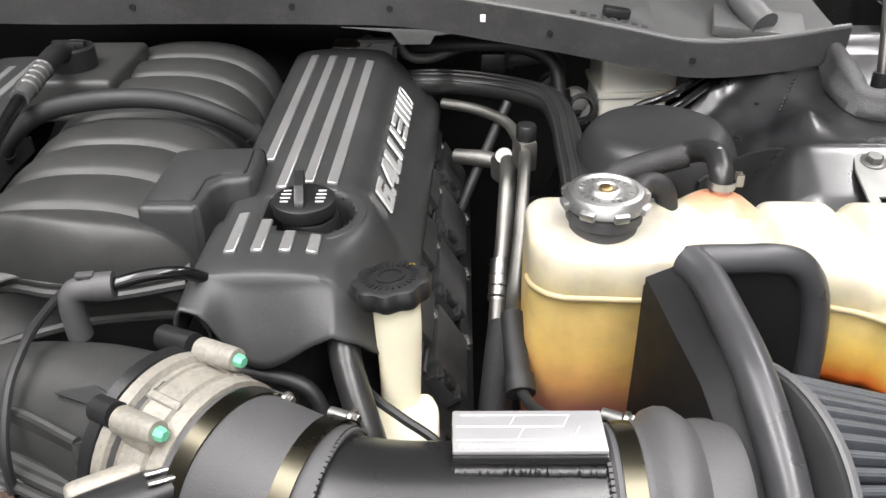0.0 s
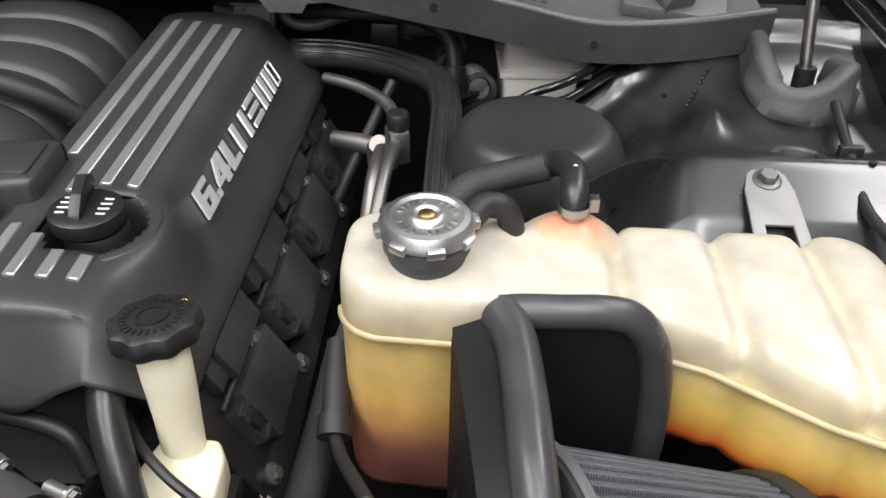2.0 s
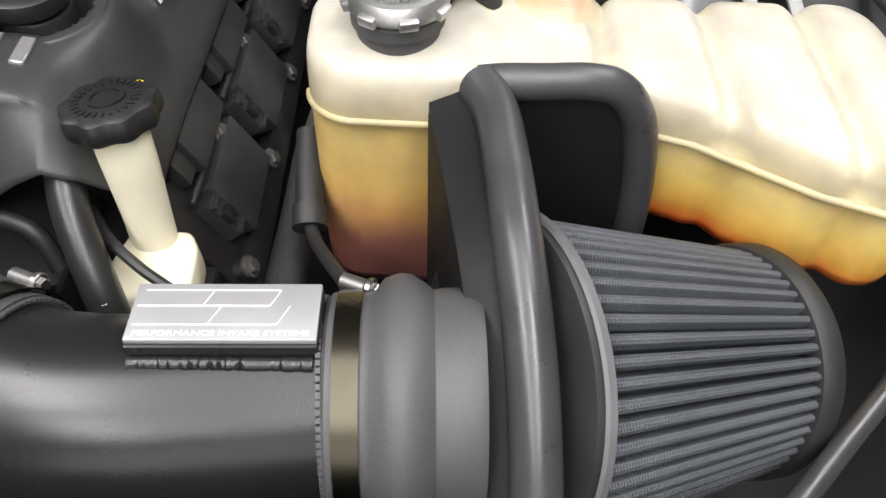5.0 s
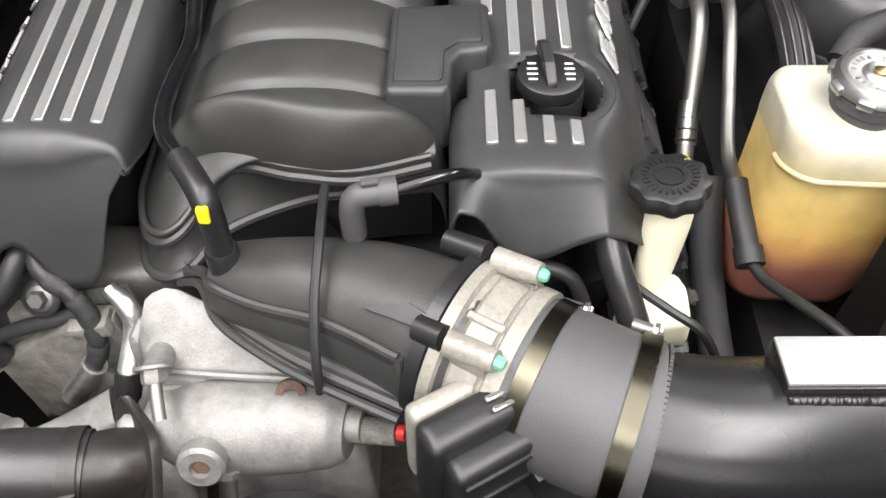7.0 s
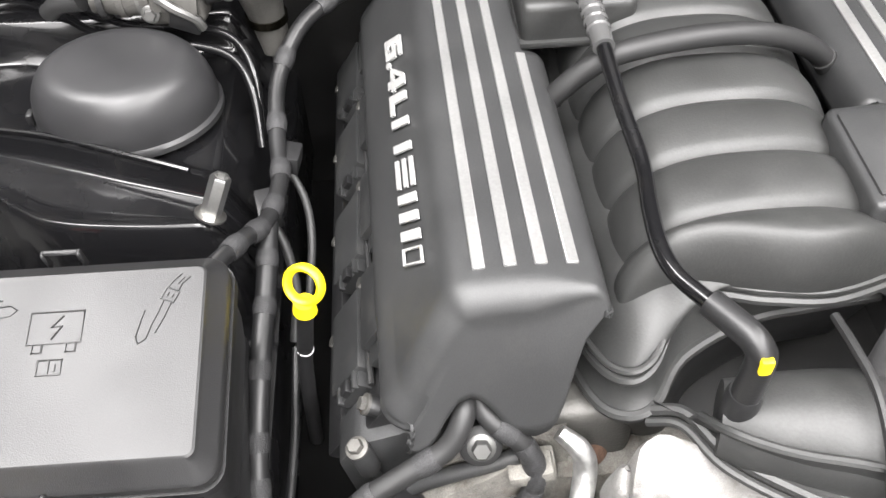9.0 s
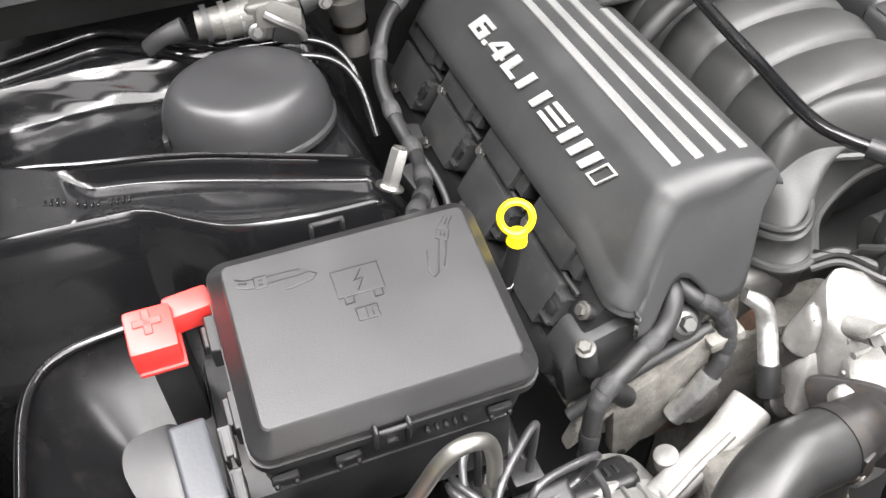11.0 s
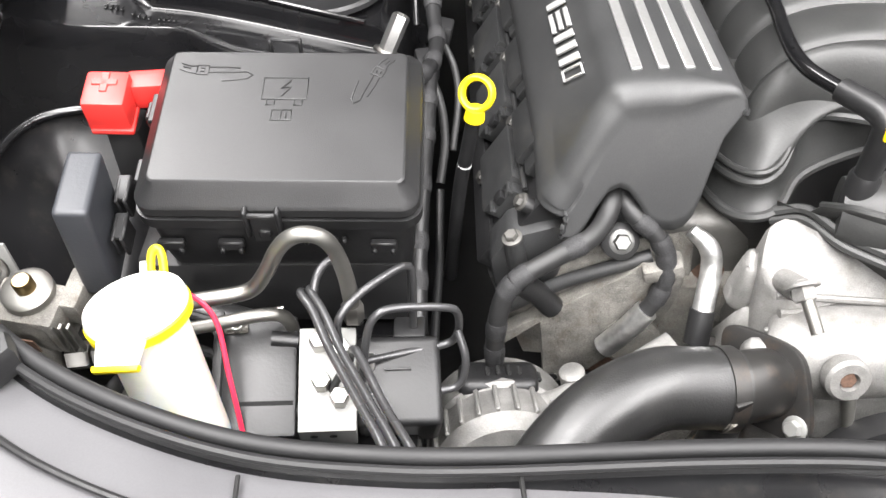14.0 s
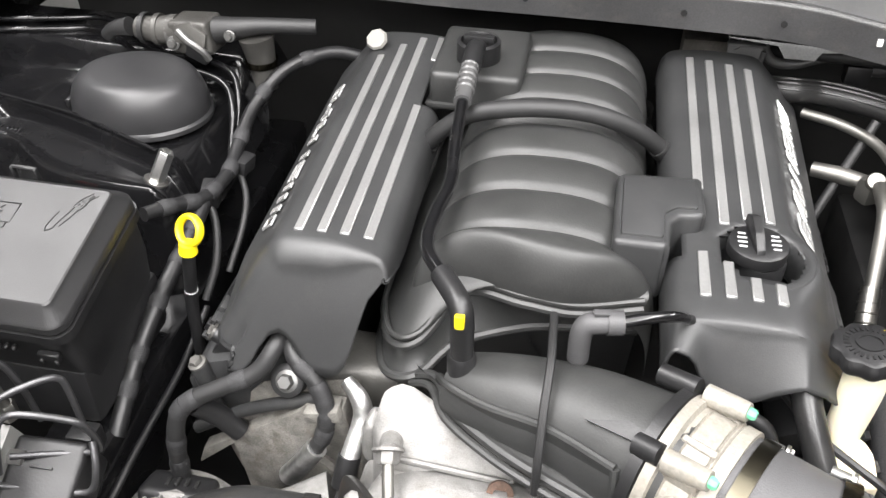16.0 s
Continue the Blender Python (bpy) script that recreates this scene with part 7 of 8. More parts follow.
def bay_pipes():
    t = thing("refrigerant_lines", "bent bare aluminium refrigerant lines in front of the fuse box", "refrigerant pipe", (-0.77, 0.42, 1.0))
    part("arched_pipe", sweep([(-0.850, 0.395, 1.050), (-0.820, 0.402, 1.050), (-0.790, 0.408, 1.052), (-0.776, 0.410, 1.068), (-0.764, 0.409, 1.092), (-0.752, 0.409, 1.104), (-0.738, 0.410, 1.104), (-0.728, 0.412, 1.092), (-0.722, 0.416, 1.062), (-0.720, 0.420, 1.025)], 0.0058, 14, 6), PIPE, t)
    part("low_pipe", sweep([(-0.860, 0.395, 1.020), (-0.82, 0.405, 1.020), (-0.785, 0.412, 1.022), (-0.770, 0.418, 1.012), (-0.766, 0.422, 0.985)], 0.0052, 12), PIPE, t)
    part("thin_pipe", sweep([(-0.86, 0.42, 1.000), (-0.82, 0.428, 0.998), (-0.775, 0.435, 1.003)], 0.0026, 8), STEEL, t)
    part("flare_nut", lathe([(0.0085, 0), (0.0085, 0.015), (0.007, 0.017), (0, 0.017)], aim((-0.720, 0.421, 1.008), (0, 0, 1)), 6), STEEL, t)
    return t


bay_pipes()


# ---- anti-lock brake unit ----
def brake_unit():
    t = thing("brake_control_unit", "aluminium brake valve block between black housings", "brake unit", (-0.74, 0.40, 0.9))
    m = pose(-0.738, 0.386, 0.988, 22, 3, 4)

    def loc(c, s, bevel=0.002, seg=2):
        b = box((0, 0, 0), s, bevel, seg)
        bmesh.ops.transform(b, matrix=m @ Matrix.Translation(c), verts=b.verts)
        return b
    part("valve_block", loc((0, -0.006, -0.030), (0.042, 0.078, 0.068), 0.0015), ALUBRACK, t, "machined aluminium valve block")
    part("controller", loc((-0.052, 0.000, -0.034), (0.058, 0.092, 0.062), 0.003), BLACK, t, "black electronic controller")
    part("controller_edge", loc((-0.080, 0.000, -0.028), (0.007, 0.096, 0.066), 0.002), BLACK, t)
    part("controller_foot", joined(loc((-0.070, -0.040, -0.022), (0.022, 0.010, 0.024), 0.002), loc((-0.045, -0.038, -0.020), (0.016, 0.010, 0.016), 0.002)), BLACK, t)
    part("controller_rib", loc((-0.045, 0.000, -0.006), (0.030, 0.002, 0.003), 0.0006), BLACK, t)
    for k in range(3):
        part("controller_rib", loc((-0.052, 0.034 - 0.030 * k, -0.0065), (0.046, 0.002, 0.003), 0.0006), BLACK, t)
    part("controller_plug", joined(loc((-0.060, -0.046, -0.030), (0.030, 0.016, 0.020), 0.002), loc((-0.060, -0.056, -0.030), (0.024, 0.008, 0.014), 0.002)), BLACK, t)
    for x in (-0.074, -0.032):
        part("controller_screw", lathe([(0.0035, 0), (0.0035, 0.003), (0.0015, 0.003), (0.0012, 0.0015), (0, 0.0015)], m @ Matrix.Translation((x, 0.038, -0.007)), 12), DULLSTEEL, t)
    part("controller_slot", loc((-0.045, -0.0215, -0.0032), (0.040, 0.0035, 0.001), 0.0003, 1), HOLE, t, "dark slot")
    part("pump_motor", loc((0.053, -0.004, -0.040), (0.064, 0.070, 0.056), 0.006, 3), BLACK, t, "black pump motor")
    part("motor_ridge", loc((0.052, 0.004, -0.011), (0.020, 0.002, 0.003), 0.0006), BLACK, t)
    for x, y in ((-0.006, 0.020), (0.010, 0.014), (-0.004, -0.010), (0.009, -0.022)):
        part("port_nut", lathe([(0.0072, -0.002), (0.0072, 0.010), (0.006, 0.012), (0, 0.012)], m @ Matrix.Translation((x, y, 0.005)), 6), STEEL, t)
    for x in (-0.010, 0.004):
        part("dowel_hole", lathe([(0.0028, 0), (0.0028, 0.0008), (0, 0.0008)], m @ Matrix.Translation((x, -0.0452, -0.010)) @ pose(0, 0, 0, 90), 12), HOLE, t)
    part("side_nut", lathe([(0.0075, 0), (0.0075, 0.014), (0.006, 0.015), (0, 0.015)], m @ Matrix.Translation((0.020, 0.010, -0.014)) @ pose(0, 0, 0, 0, 90, 0), 6), ALUBRIGHT, t)
    part("side_nut", lathe([(0.0070, 0), (0.0070, 0.012), (0.006, 0.013), (0, 0.013)], m @ Matrix.Translation((0.020, -0.014, -0.020)) @ pose(0, 0, 0, 0, 90, 0), 6), ALUBRIGHT, t)
    part("damper", sweep([m @ Vector((-0.022, 0.026, -0.006)), m @ Vector((-0.042, 0.028, -0.005))], 0.0065, 14), BLACK, t)
    part("damper", sweep([m @ Vector((-0.022, -0.026, -0.014)), m @ Vector((-0.046, -0.027, -0.014))], 0.0065, 14), BLACK, t)
    return t


brake_unit()


def brake_lines():
    runs = [
        [(-0.735, 0.400, 1.000), (-0.738, 0.402, 1.025), (-0.745, 0.412, 1.045), (-0.740, 0.428, 1.055), (-0.728, 0.440, 1.052), (-0.722, 0.446, 1.02), (-0.720, 0.45, 0.97)],
        [(-0.752, 0.425, 1.030), (-0.754, 0.410, 1.048), (-0.744, 0.395, 1.045), (-0.730, 0.365, 1.040), (-0.708, 0.320, 1.045), (-0.690, 0.283, 1.050), (-0.682, 0.262, 1.045)],
        [(-0.748, 0.430, 1.030), (-0.748, 0.414, 1.046), (-0.737, 0.396, 1.044), (-0.722, 0.365, 1.038), (-0.700, 0.320, 1.043), (-0.682, 0.283, 1.048), (-0.674, 0.262, 1.043)],
        [(-0.728, 0.396, 1.004), (-0.728, 0.398, 1.030), (-0.716, 0.412, 1.040), (-0.695, 0.430, 1.044), (-0.680, 0.442, 1.042), (-0.676, 0.446, 1.025), (-0.677, 0.449, 0.96)],
        [(-0.712, 0.380, 0.985), (-0.708, 0.388, 1.020), (-0.702, 0.394, 1.038), (-0.688, 0.400, 1.042), (-0.652, 0.408, 1.034), (-0.642, 0.412, 1.022), (-0.642, 0.420, 0.990), (-0.652, 0.420, 0.978), (-0.690, 0.408, 0.980), (-0.714, 0.398, 0.984)],
        [(-0.716, 0.378, 0.970), (-0.695, 0.382, 0.966), (-0.655, 0.388, 0.962), (-0.640, 0.392, 0.966), (-0.636, 0.400, 0.985), (-0.642, 0.414, 1.002)],
        [(-0.722, 0.385, 0.995), (-0.716, 0.378, 1.024), (-0.708, 0.362, 1.030), (-0.692, 0.325, 1.034), (-0.672, 0.284, 1.042), (-0.662, 0.262, 1.038)],
        [(-0.734, 0.372, 0.985), (-0.722, 0.370, 1.012), (-0.712, 0.350, 1.022), (-0.694, 0.312, 1.030), (-0.678, 0.28, 1.036)],
    ]
    for pts in runs:
        single("brake_line", sweep(pts, 0.0031, 10, 6), BRAKELINE, "thin dark steel brake line bent over the valve block", "brake line", "brake lines")


brake_lines()
single("line_connector", box((-0.680, 0.449, 0.953), (0.026, 0.022, 0.026), 0.003), BLACK, "black plastic line connector behind the pump", "connector")


# ---- thermostat housing, hoses and front of the engine ----
def thermostat():
    t = thing("thermostat_housing", "rough cast aluminium thermostat housing with plugs and bolts", "thermostat housing", (-0.35, 0.45, 0.9))
    def hull(points, bevel, seg=3):
        bm = bmesh.new()
        for p in points:
            bm.verts.new(p)
        bmesh.ops.convex_hull(bm, input=bm.verts)
        bmesh.ops.dissolve_limit(bm, angle_limit=0.09, verts=bm.verts, edges=bm.edges)
        bmesh.ops.bevel(bm, geom=list(bm.edges), offset=bevel, segments=seg, affect="EDGES", profile=0.6)
        return bm
    part("casting", hull([(-0.404, 0.478, 1.049), (-0.386, 0.486, 1.052), (-0.302, 0.462, 1.016), (-0.286, 0.440, 1.002), (-0.392, 0.430, 1.004), (-0.410, 0.456, 1.024),
                          (-0.410, 0.500, 0.92), (-0.280, 0.490, 0.92), (-0.280, 0.440, 0.92), (-0.405, 0.425, 0.92)], 0.0045, 2), ALU, t, "rough cast body", angle=40)
    part("drum", sweep([(-0.398, 0.430, 0.965), (-0.388, 0.427, 0.966), (-0.350, 0.422, 0.968), (-0.305, 0.420, 0.970), (-0.272, 0.418, 0.972), (-0.258, 0.416, 0.973)], [0.026, 0.036, 0.040, 0.037, 0.032, 0.024], 36, 6), ALU, t)
    part("side_lug", hull([(-0.4185, 0.472, 1.026), (-0.406, 0.480, 1.030), (-0.405, 0.460, 1.022), (-0.4185, 0.456, 1.018), (-0.424, 0.462, 0.975), (-0.405, 0.450, 0.970), (-0.42, 0.49, 0.965), (-0.40, 0.49, 0.965)], 0.0055), ALU, t)
    part("lower_web", hull([(-0.415, 0.455, 0.985), (-0.400, 0.452, 0.985), (-0.432, 0.432, 0.925), (-0.40, 0.425, 0.93), (-0.425, 0.48, 0.92), (-0.40, 0.48, 0.92)], 0.005), ALU, t)
    part("neck_column", hull([(-0.424, 0.420, 0.995), (-0.388, 0.415, 0.990), (-0.372, 0.380, 0.950), (-0.408, 0.372, 0.95), (-0.424, 0.385, 0.985), (-0.418, 0.36, 0.90), (-0.365, 0.366, 0.90), (-0.38, 0.43, 0.90), (-0.425, 0.43, 0.90)], 0.009), ALU, t)
    part("lower_casting", hull([(-0.36, 0.40, 0.935), (-0.25, 0.41, 0.945), (-0.25, 0.45, 0.94), (-0.37, 0.45, 0.94), (-0.37, 0.385, 0.87), (-0.24, 0.39, 0.87), (-0.24, 0.46, 0.87), (-0.37, 0.46, 0.87)], 0.012), ALU, t)
    part("hex_boss", sweep([(-0.392, 0.452, 1.016), (-0.388, 0.426, 1.030)], 0.0098, 20), ALU, t)
    part("rib", sweep([(-0.396, 0.430, 1.001), (-0.350, 0.433, 0.999), (-0.285, 0.440, 0.994)], 0.0035, 8), ALU, t)
    part("sensor", sweep([(-0.3875, 0.422, 1.032), (-0.385, 0.409, 1.025), (-0.382, 0.396, 1.017)], 0.0048, 14), PIPE, t, "steel threaded stud")
    bolt(t, (-0.389, 0.427, 1.034), (0.13, -0.80, -0.50), 0.0092, 0.011, ALU)
    part("web_rib", sweep([(-0.398, 0.440, 1.010), (-0.350, 0.436, 1.010), (-0.292, 0.436, 1.004)], 0.0030, 8), ALU, t)
    part("snout", lathe([(0.024, 0), (0.026, 0.012), (0.021, 0.045), (0.018, 0.052), (0.012, 0.054), (0.012, 0.066), (0, 0.066)], aim((-0.312, 0.424, 0.974), (0.97, -0.18, 0.12)), 32), ALU, t)
    part("seam", sweep([(-0.404, 0.4265, 0.985), (-0.350, 0.4245, 1.0035), (-0.290, 0.430, 0.999)], 0.0022, 8), ALU, t)
    plug = part("plug", lathe([(0.017, 0), (0.017, 0.010), (0.0145, 0.013), (0.0075, 0.013), (0.006, 0.008), (0, 0.008)], aim((-0.357, 0.3855, 0.9835), (0, -0.92, 0.4)), 28), ALU, t, "round threaded plug")
    part("socket", lathe([(0.0065, 0), (0.0065, 0.0012), (0, 0.0012)], aim((-0.357, 0.3775, 0.987), (0, -0.92, 0.4)), 6), RUST, plug)
    part("plug", lathe([(0.011, 0), (0.011, 0.008), (0.006, 0.009), (0.0055, 0.005), (0, 0.005)], aim((-0.299, 0.428, 1.000), (0.1, -0.7, 0.7)), 22), RUST, t, "rusty screw plug")
    part("bleeder", sweep([(-0.345, 0.386, 0.962), (-0.344, 0.376, 0.945), (-0.342, 0.368, 0.925)], [0.0065, 0.005, 0.0045], 12), PIPE, t)
    bolt(t, (-0.345, 0.388, 0.963), (0.03, -0.6, -0.8), 0.0085, 0.008, ALU)
    # hose neck with its two-bolt flange
    fz = Vector((-0.76, -0.44, 0.48)).normalized()
    fx = Vector((0.010, -0.055, -0.004))
    fx = (fx - fz * fx.dot(fz)).normalized()
    fy = fz.cross(fx)
    centre = Vector((-0.4055, 0.392, 0.966))
    fm = Matrix(((fx.x, fy.x, fz.x, centre.x), (fx.y, fy.y, fz.y, centre.y), (fx.z, fy.z, fz.z, centre.z), (0, 0, 0, 1)))
    lobes = []
    for k in range(48):
        a = 2 * math.pi * k / 48
        lobes.append(((0.034 + 0.0175 * abs(math.cos(a)) ** 2.2) * math.cos(a), 0.036 * math.sin(a) * (1 - 0.30 * abs(math.cos(a)) ** 2)))
    part("neck_flange", prism(lobes, 0.008, fm, 0.002), BLACKIRON, t, "dark two-bolt hose neck flange", angle=50)
    part("neck", sweep([(-0.404, 0.393, 0.964), (-0.420, 0.3835, 0.9735), (-0.434, 0.379, 0.976), (-0.452, 0.376, 0.977)], [0.0275, 0.027, 0.027, 0.0275], 28), BLACKIRON, t)
    bolt(t, fm @ Vector((0.0400, 0, 0.008)), fz, 0.0066, 0.007, ALUBRACK)
    part("red_seal", lathe([(0.006, 0), (0.006, 0.006), (0, 0.007)], aim((-0.222, 0.405, 0.985), (1, -0.3, 0.2)), 14), RED, t, "red sealing plug")
    part("outlet_pipe", sweep([(-0.264, 0.414, 0.975), (-0.245, 0.410, 0.978), (-0.222, 0.405, 0.984)], 0.010, 14), ALUDIRTY, t)
    return t


BLACKIRON = material("dark_pressed_iron", (0.030, 0.029, 0.028), 0.42, metal=0.5, vary=0.25, dirt=0.25, dirt_color=(0.16, 0.10, 0.06))
thermostat()


def radiator_hose():
    t = thing("radiator_hose", "thick black upper radiator hose curving into the thermostat neck", "hose", (-0.55, 0.36, 0.93))
    pts = [(-0.438, 0.378, 0.975), (-0.465, 0.376, 0.980), (-0.500, 0.371, 0.984), (-0.540, 0.352, 0.978), (-0.575, 0.322, 0.962), (-0.600, 0.290, 0.942), (-0.62, 0.25, 0.92), (-0.64, 0.19, 0.90)]
    fine = smooth_path(pts, 26)
    part("hose_wall", sweep(fine, [0.0304 + 0.00022 * (k % 2) * soft(30, 60, k) for k in range(len(fine))], 40, 1), HOSEMAT, t, angle=80)
    m = aim((-0.446, 0.3775, 0.9765), (-0.97, -0.1, 0.12))
    part("spring_clamp", lathe([(0.0310, -0.006), (0.0322, -0.006), (0.0322, 0.006), (0.0310, 0.006)], m, 40, close=False), BLACKIRON, t, "worn spring clamp")
    part("clamp_ear", box((-0.441, 0.351, 0.992), (0.013, 0.0035, 0.007), 0.001, rot=(0, 0, 20)), BLACKIRON, t)
    part("clamp_ear", box((-0.447, 0.3475, 0.972), (0.005, 0.004, 0.014), 0.001, rot=(20, 0, 30)), ALUDIRTY, t)
    return t


radiator_hose()


def alternator():
    t = thing("alternator", "finned cast aluminium alternator below the hose", "alternator", (-0.6, 0.40, 0.86))
    m = aim((-0.600, 0.402, 0.846), (0.05, -0.90, 0.30))
    part("rear_case", lathe([(0.040, -0.070), (0.064, -0.060), (0.066, -0.02), (0.060, -0.015)], m, 48), ALU, t)
    part("front_case", lathe([(0.060, -0.014), (0.066, -0.010), (0.066, 0.022), (0.056, 0.034), (0.030, 0.038), (0, 0.038)], m, 48), ALU, t)
    part("winding", lathe([(0.060, -0.017), (0.060, -0.012)], m, 48), BRASS, t)
    for k in range(26):
        a = 2 * math.pi * k / 26
        b = box((0, 0, 0), (0.006, 0.004, 0.034), 0.001, 1)
        bmesh.ops.transform(b, matrix=m @ Matrix.Rotation(a, 4, "Z") @ Matrix.Translation((0.0665, 0, 0.005)), verts=b.verts)
        part("fin", b, ALU, t)
    for k in range(7):
        b = box((0, 0, 0), (0.010, 0.004, 0.012), 0.001, 1)
        bmesh.ops.transform(b, matrix=m @ Matrix.Rotation(radians(60 + 8 * k), 4, "Z") @ Matrix.Translation((0.064, 0, -0.035)), verts=b.verts)
        part("slot", b, HOLE, t)
    part("mount_arm", box((-0.545, 0.374, 0.873), (0.080, 0.026, 0.030), 0.006, 3, rot=(0, -8, -14)), ALU, t)
    part("mount_rib", box((-0.555, 0.368, 0.892), (0.060, 0.006, 0.008), 0.002, rot=(0, -8, -14)), ALU, t)
    bolt(t, (-0.645, 0.374, 0.878), (0, -0.9, 0.4), 0.009, 0.012)
    part("rear_cover", box((-0.605, 0.450, 0.878), (0.070, 0.040, 0.040), 0.010, 3, rot=(-20, 0, 0)), BLACK, t)
    return t


alternator()


def cast_arm(t, name, pts, r, flat):
    section = [(math.copysign(abs(math.cos(a)) ** 0.5, math.cos(a)), flat * math.copysign(abs(math.sin(a)) ** 0.5, math.sin(a))) for a in [2 * math.pi * k / 20 for k in range(20)]]
    return part(name, sweep(pts, r, 20, 6, section), ALU, t)


def accessory_bracket():
    t = thing("accessory_bracket", "pale rough cast arm carrying the alternator behind the hose", "bracket", (-0.52, 0.41, 0.88))
    cast_arm(t, "arm", [(-0.585, 0.410, 0.884), (-0.552, 0.424, 0.890), (-0.4955, 0.441, 0.904), (-0.452, 0.458, 0.916)], [0.017, 0.015, 0.017, 0.020], 0.8)
    cast_arm(t, "rib", [(-0.565, 0.410, 0.900), (-0.525, 0.425, 0.910), (-0.485, 0.438, 0.920)], 0.0035, 1.0)
    part("pad", lathe([(0.011, -0.012), (0.011, 0.004), (0.008, 0.006), (0, 0.006)], aim((-0.542, 0.448, 0.902), (-0.2, 0.1, 0.97)), 28), ALU, t, "round cast pad")
    part("plug", lathe([(0.015, 0), (0.015, 0.008), (0.012, 0.010), (0.007, 0.010), (0.006, 0.007), (0, 0.007)], aim((-0.432, 0.452, 0.925), (0.2, -0.6, 0.75)), 28), BLACKIRON, t, "dark round plug")
    bolt(t, (-0.455, 0.376, 0.912), (-0.1, -0.5, 0.85), 0.0085, 0.009, ALUDIRTY)
    return t


accessory_bracket()


def lower_hose():
    t = thing("bypass_hose", "dark bypass hose with a tan spring clamp below the thermostat", "hose", (-0.445, 0.36, 0.86))
    part("hose_wall", sweep([(-0.440, 0.372, 0.945), (-0.446, 0.362, 0.925), (-0.452, 0.350, 0.895), (-0.460, 0.334, 0.850)], 0.0145, 20), HOSEMAT, t)
    part("clamp_band", lathe([(0.0150, -0.006), (0.0160, -0.006), (0.0160, 0.006), (0.0150, 0.006)], aim((-0.447, 0.360, 0.920), (0.12, 0.30, 0.94)), 28, close=False), CLAMPTAN, t, "tan coated spring clamp")
    for dz in (-0.0045, 0.0045):
        part("clamp_ear", box((-0.436, 0.346, 0.917 + dz), (0.016, 0.004, 0.0025), 0.0006, 1, rot=(18, 0, 20)), CLAMPTAN, t)
    part("clamp_ear", box((-0.4285, 0.3485, 0.917), (0.003, 0.004, 0.012), 0.0006, 1, rot=(18, 0, 20)), CLAMPTAN, t)
    return t


CLAMPTAN = material("tan_coated_clamp", (0.30, 0.245, 0.165), 0.45, metal=0.4, vary=0.25, dirt=0.3)
lower_hose()


def head_front():
    t = thing("cylinder_head_front", "grimy cast cylinder head end with brackets", "cylinder head", (-0.5, 0.53, 0.85))
    part("casting", loft([[(-0.60, 0.535, 0.90), (-0.60, 0.56, 0.90), (-0.42, 0.56, 0.985), (-0.44, 0.525, 1.000), (-0.53, 0.52, 0.985)], [(-0.575, 0.525, 0.84), (-0.57, 0.56, 0.84), (-0.40, 0.56, 0.88), (-0.43, 0.515, 0.88), (-0.52, 0.51, 0.85)]]), ALUDIRTY, t)
    outline = [(-0.609, 0.866), (-0.566, 0.907), (-0.560, 0.860), (-0.557, 0.828), (-0.549, 0.820), (-0.540, 0.821), (-0.528, 0.837), (-0.516, 0.838), (-0.493, 0.864), (-0.466, 0.880), (-0.450, 0.930), (-0.446, 0.960), (-0.450, 0.984), (-0.485, 0.983), (-0.500, 0.965), (-0.542, 0.935), (-0.600, 0.892)]
    part("bracket", prism(outline, 0.016, Matrix(((1, 0, 0, 0), (0, 0, 1, 0.502), (0, 1, 0, 0), (0, 0, 0, 1))), 0.003), ALUDIRTY, t, "rough cast bracket with a lug")
    part("lug_hole", lathe([(0.0048, 0), (0.0048, 0.001), (0, 0.001)], aim((-0.548, 0.5015, 0.830), (0, -1, 0)), 14), HOLE, t)
    part("block_ear", box((-0.468, 0.502, 0.978), (0.034, 0.020, 0.014), 0.003, rot=(0, -14, 0)), ALUDIRTY, t)
    part("drum", lathe([(0.026, 0), (0.026, 0.014), (0.022, 0.018), (0, 0.018)], aim((-0.482, 0.508, 0.888), (0, -1, 0.15)), 30), ALUDIRTY, t)
    part("inner_casting", box((-0.435, 0.555, 0.93), (0.10, 0.06, 0.16), 0.015, 3), CLUTTER, t)
    part("rusty_casting", box((-0.462, 0.522, 0.868), (0.12, 0.03, 0.09), 0.012, 3), RUST, t, "rust-brown casting in the gap")
    part("rusty_pipe", sweep([(-0.425, 0.57, 0.99), (-0.418, 0.54, 0.955), (-0.425, 0.525, 0.92), (-0.45, 0.53, 0.87)], 0.018, 20), RUST, t, "rusty exhaust pipe")
    part("grommet", lathe([(0.016, 0), (0.016, 0.012), (0.012, 0.015), (0.0, 0.015)], aim((-0.504, 0.522, 0.992), (-0.05, -0.8, 0.6)), 26), RUBBER, t)
    bolt(t, (-0.504, 0.5105, 1.0005), (-0.05, -0.8, 0.6), 0.0074, 0.008, DULLSTEEL)
    return t


head_front()


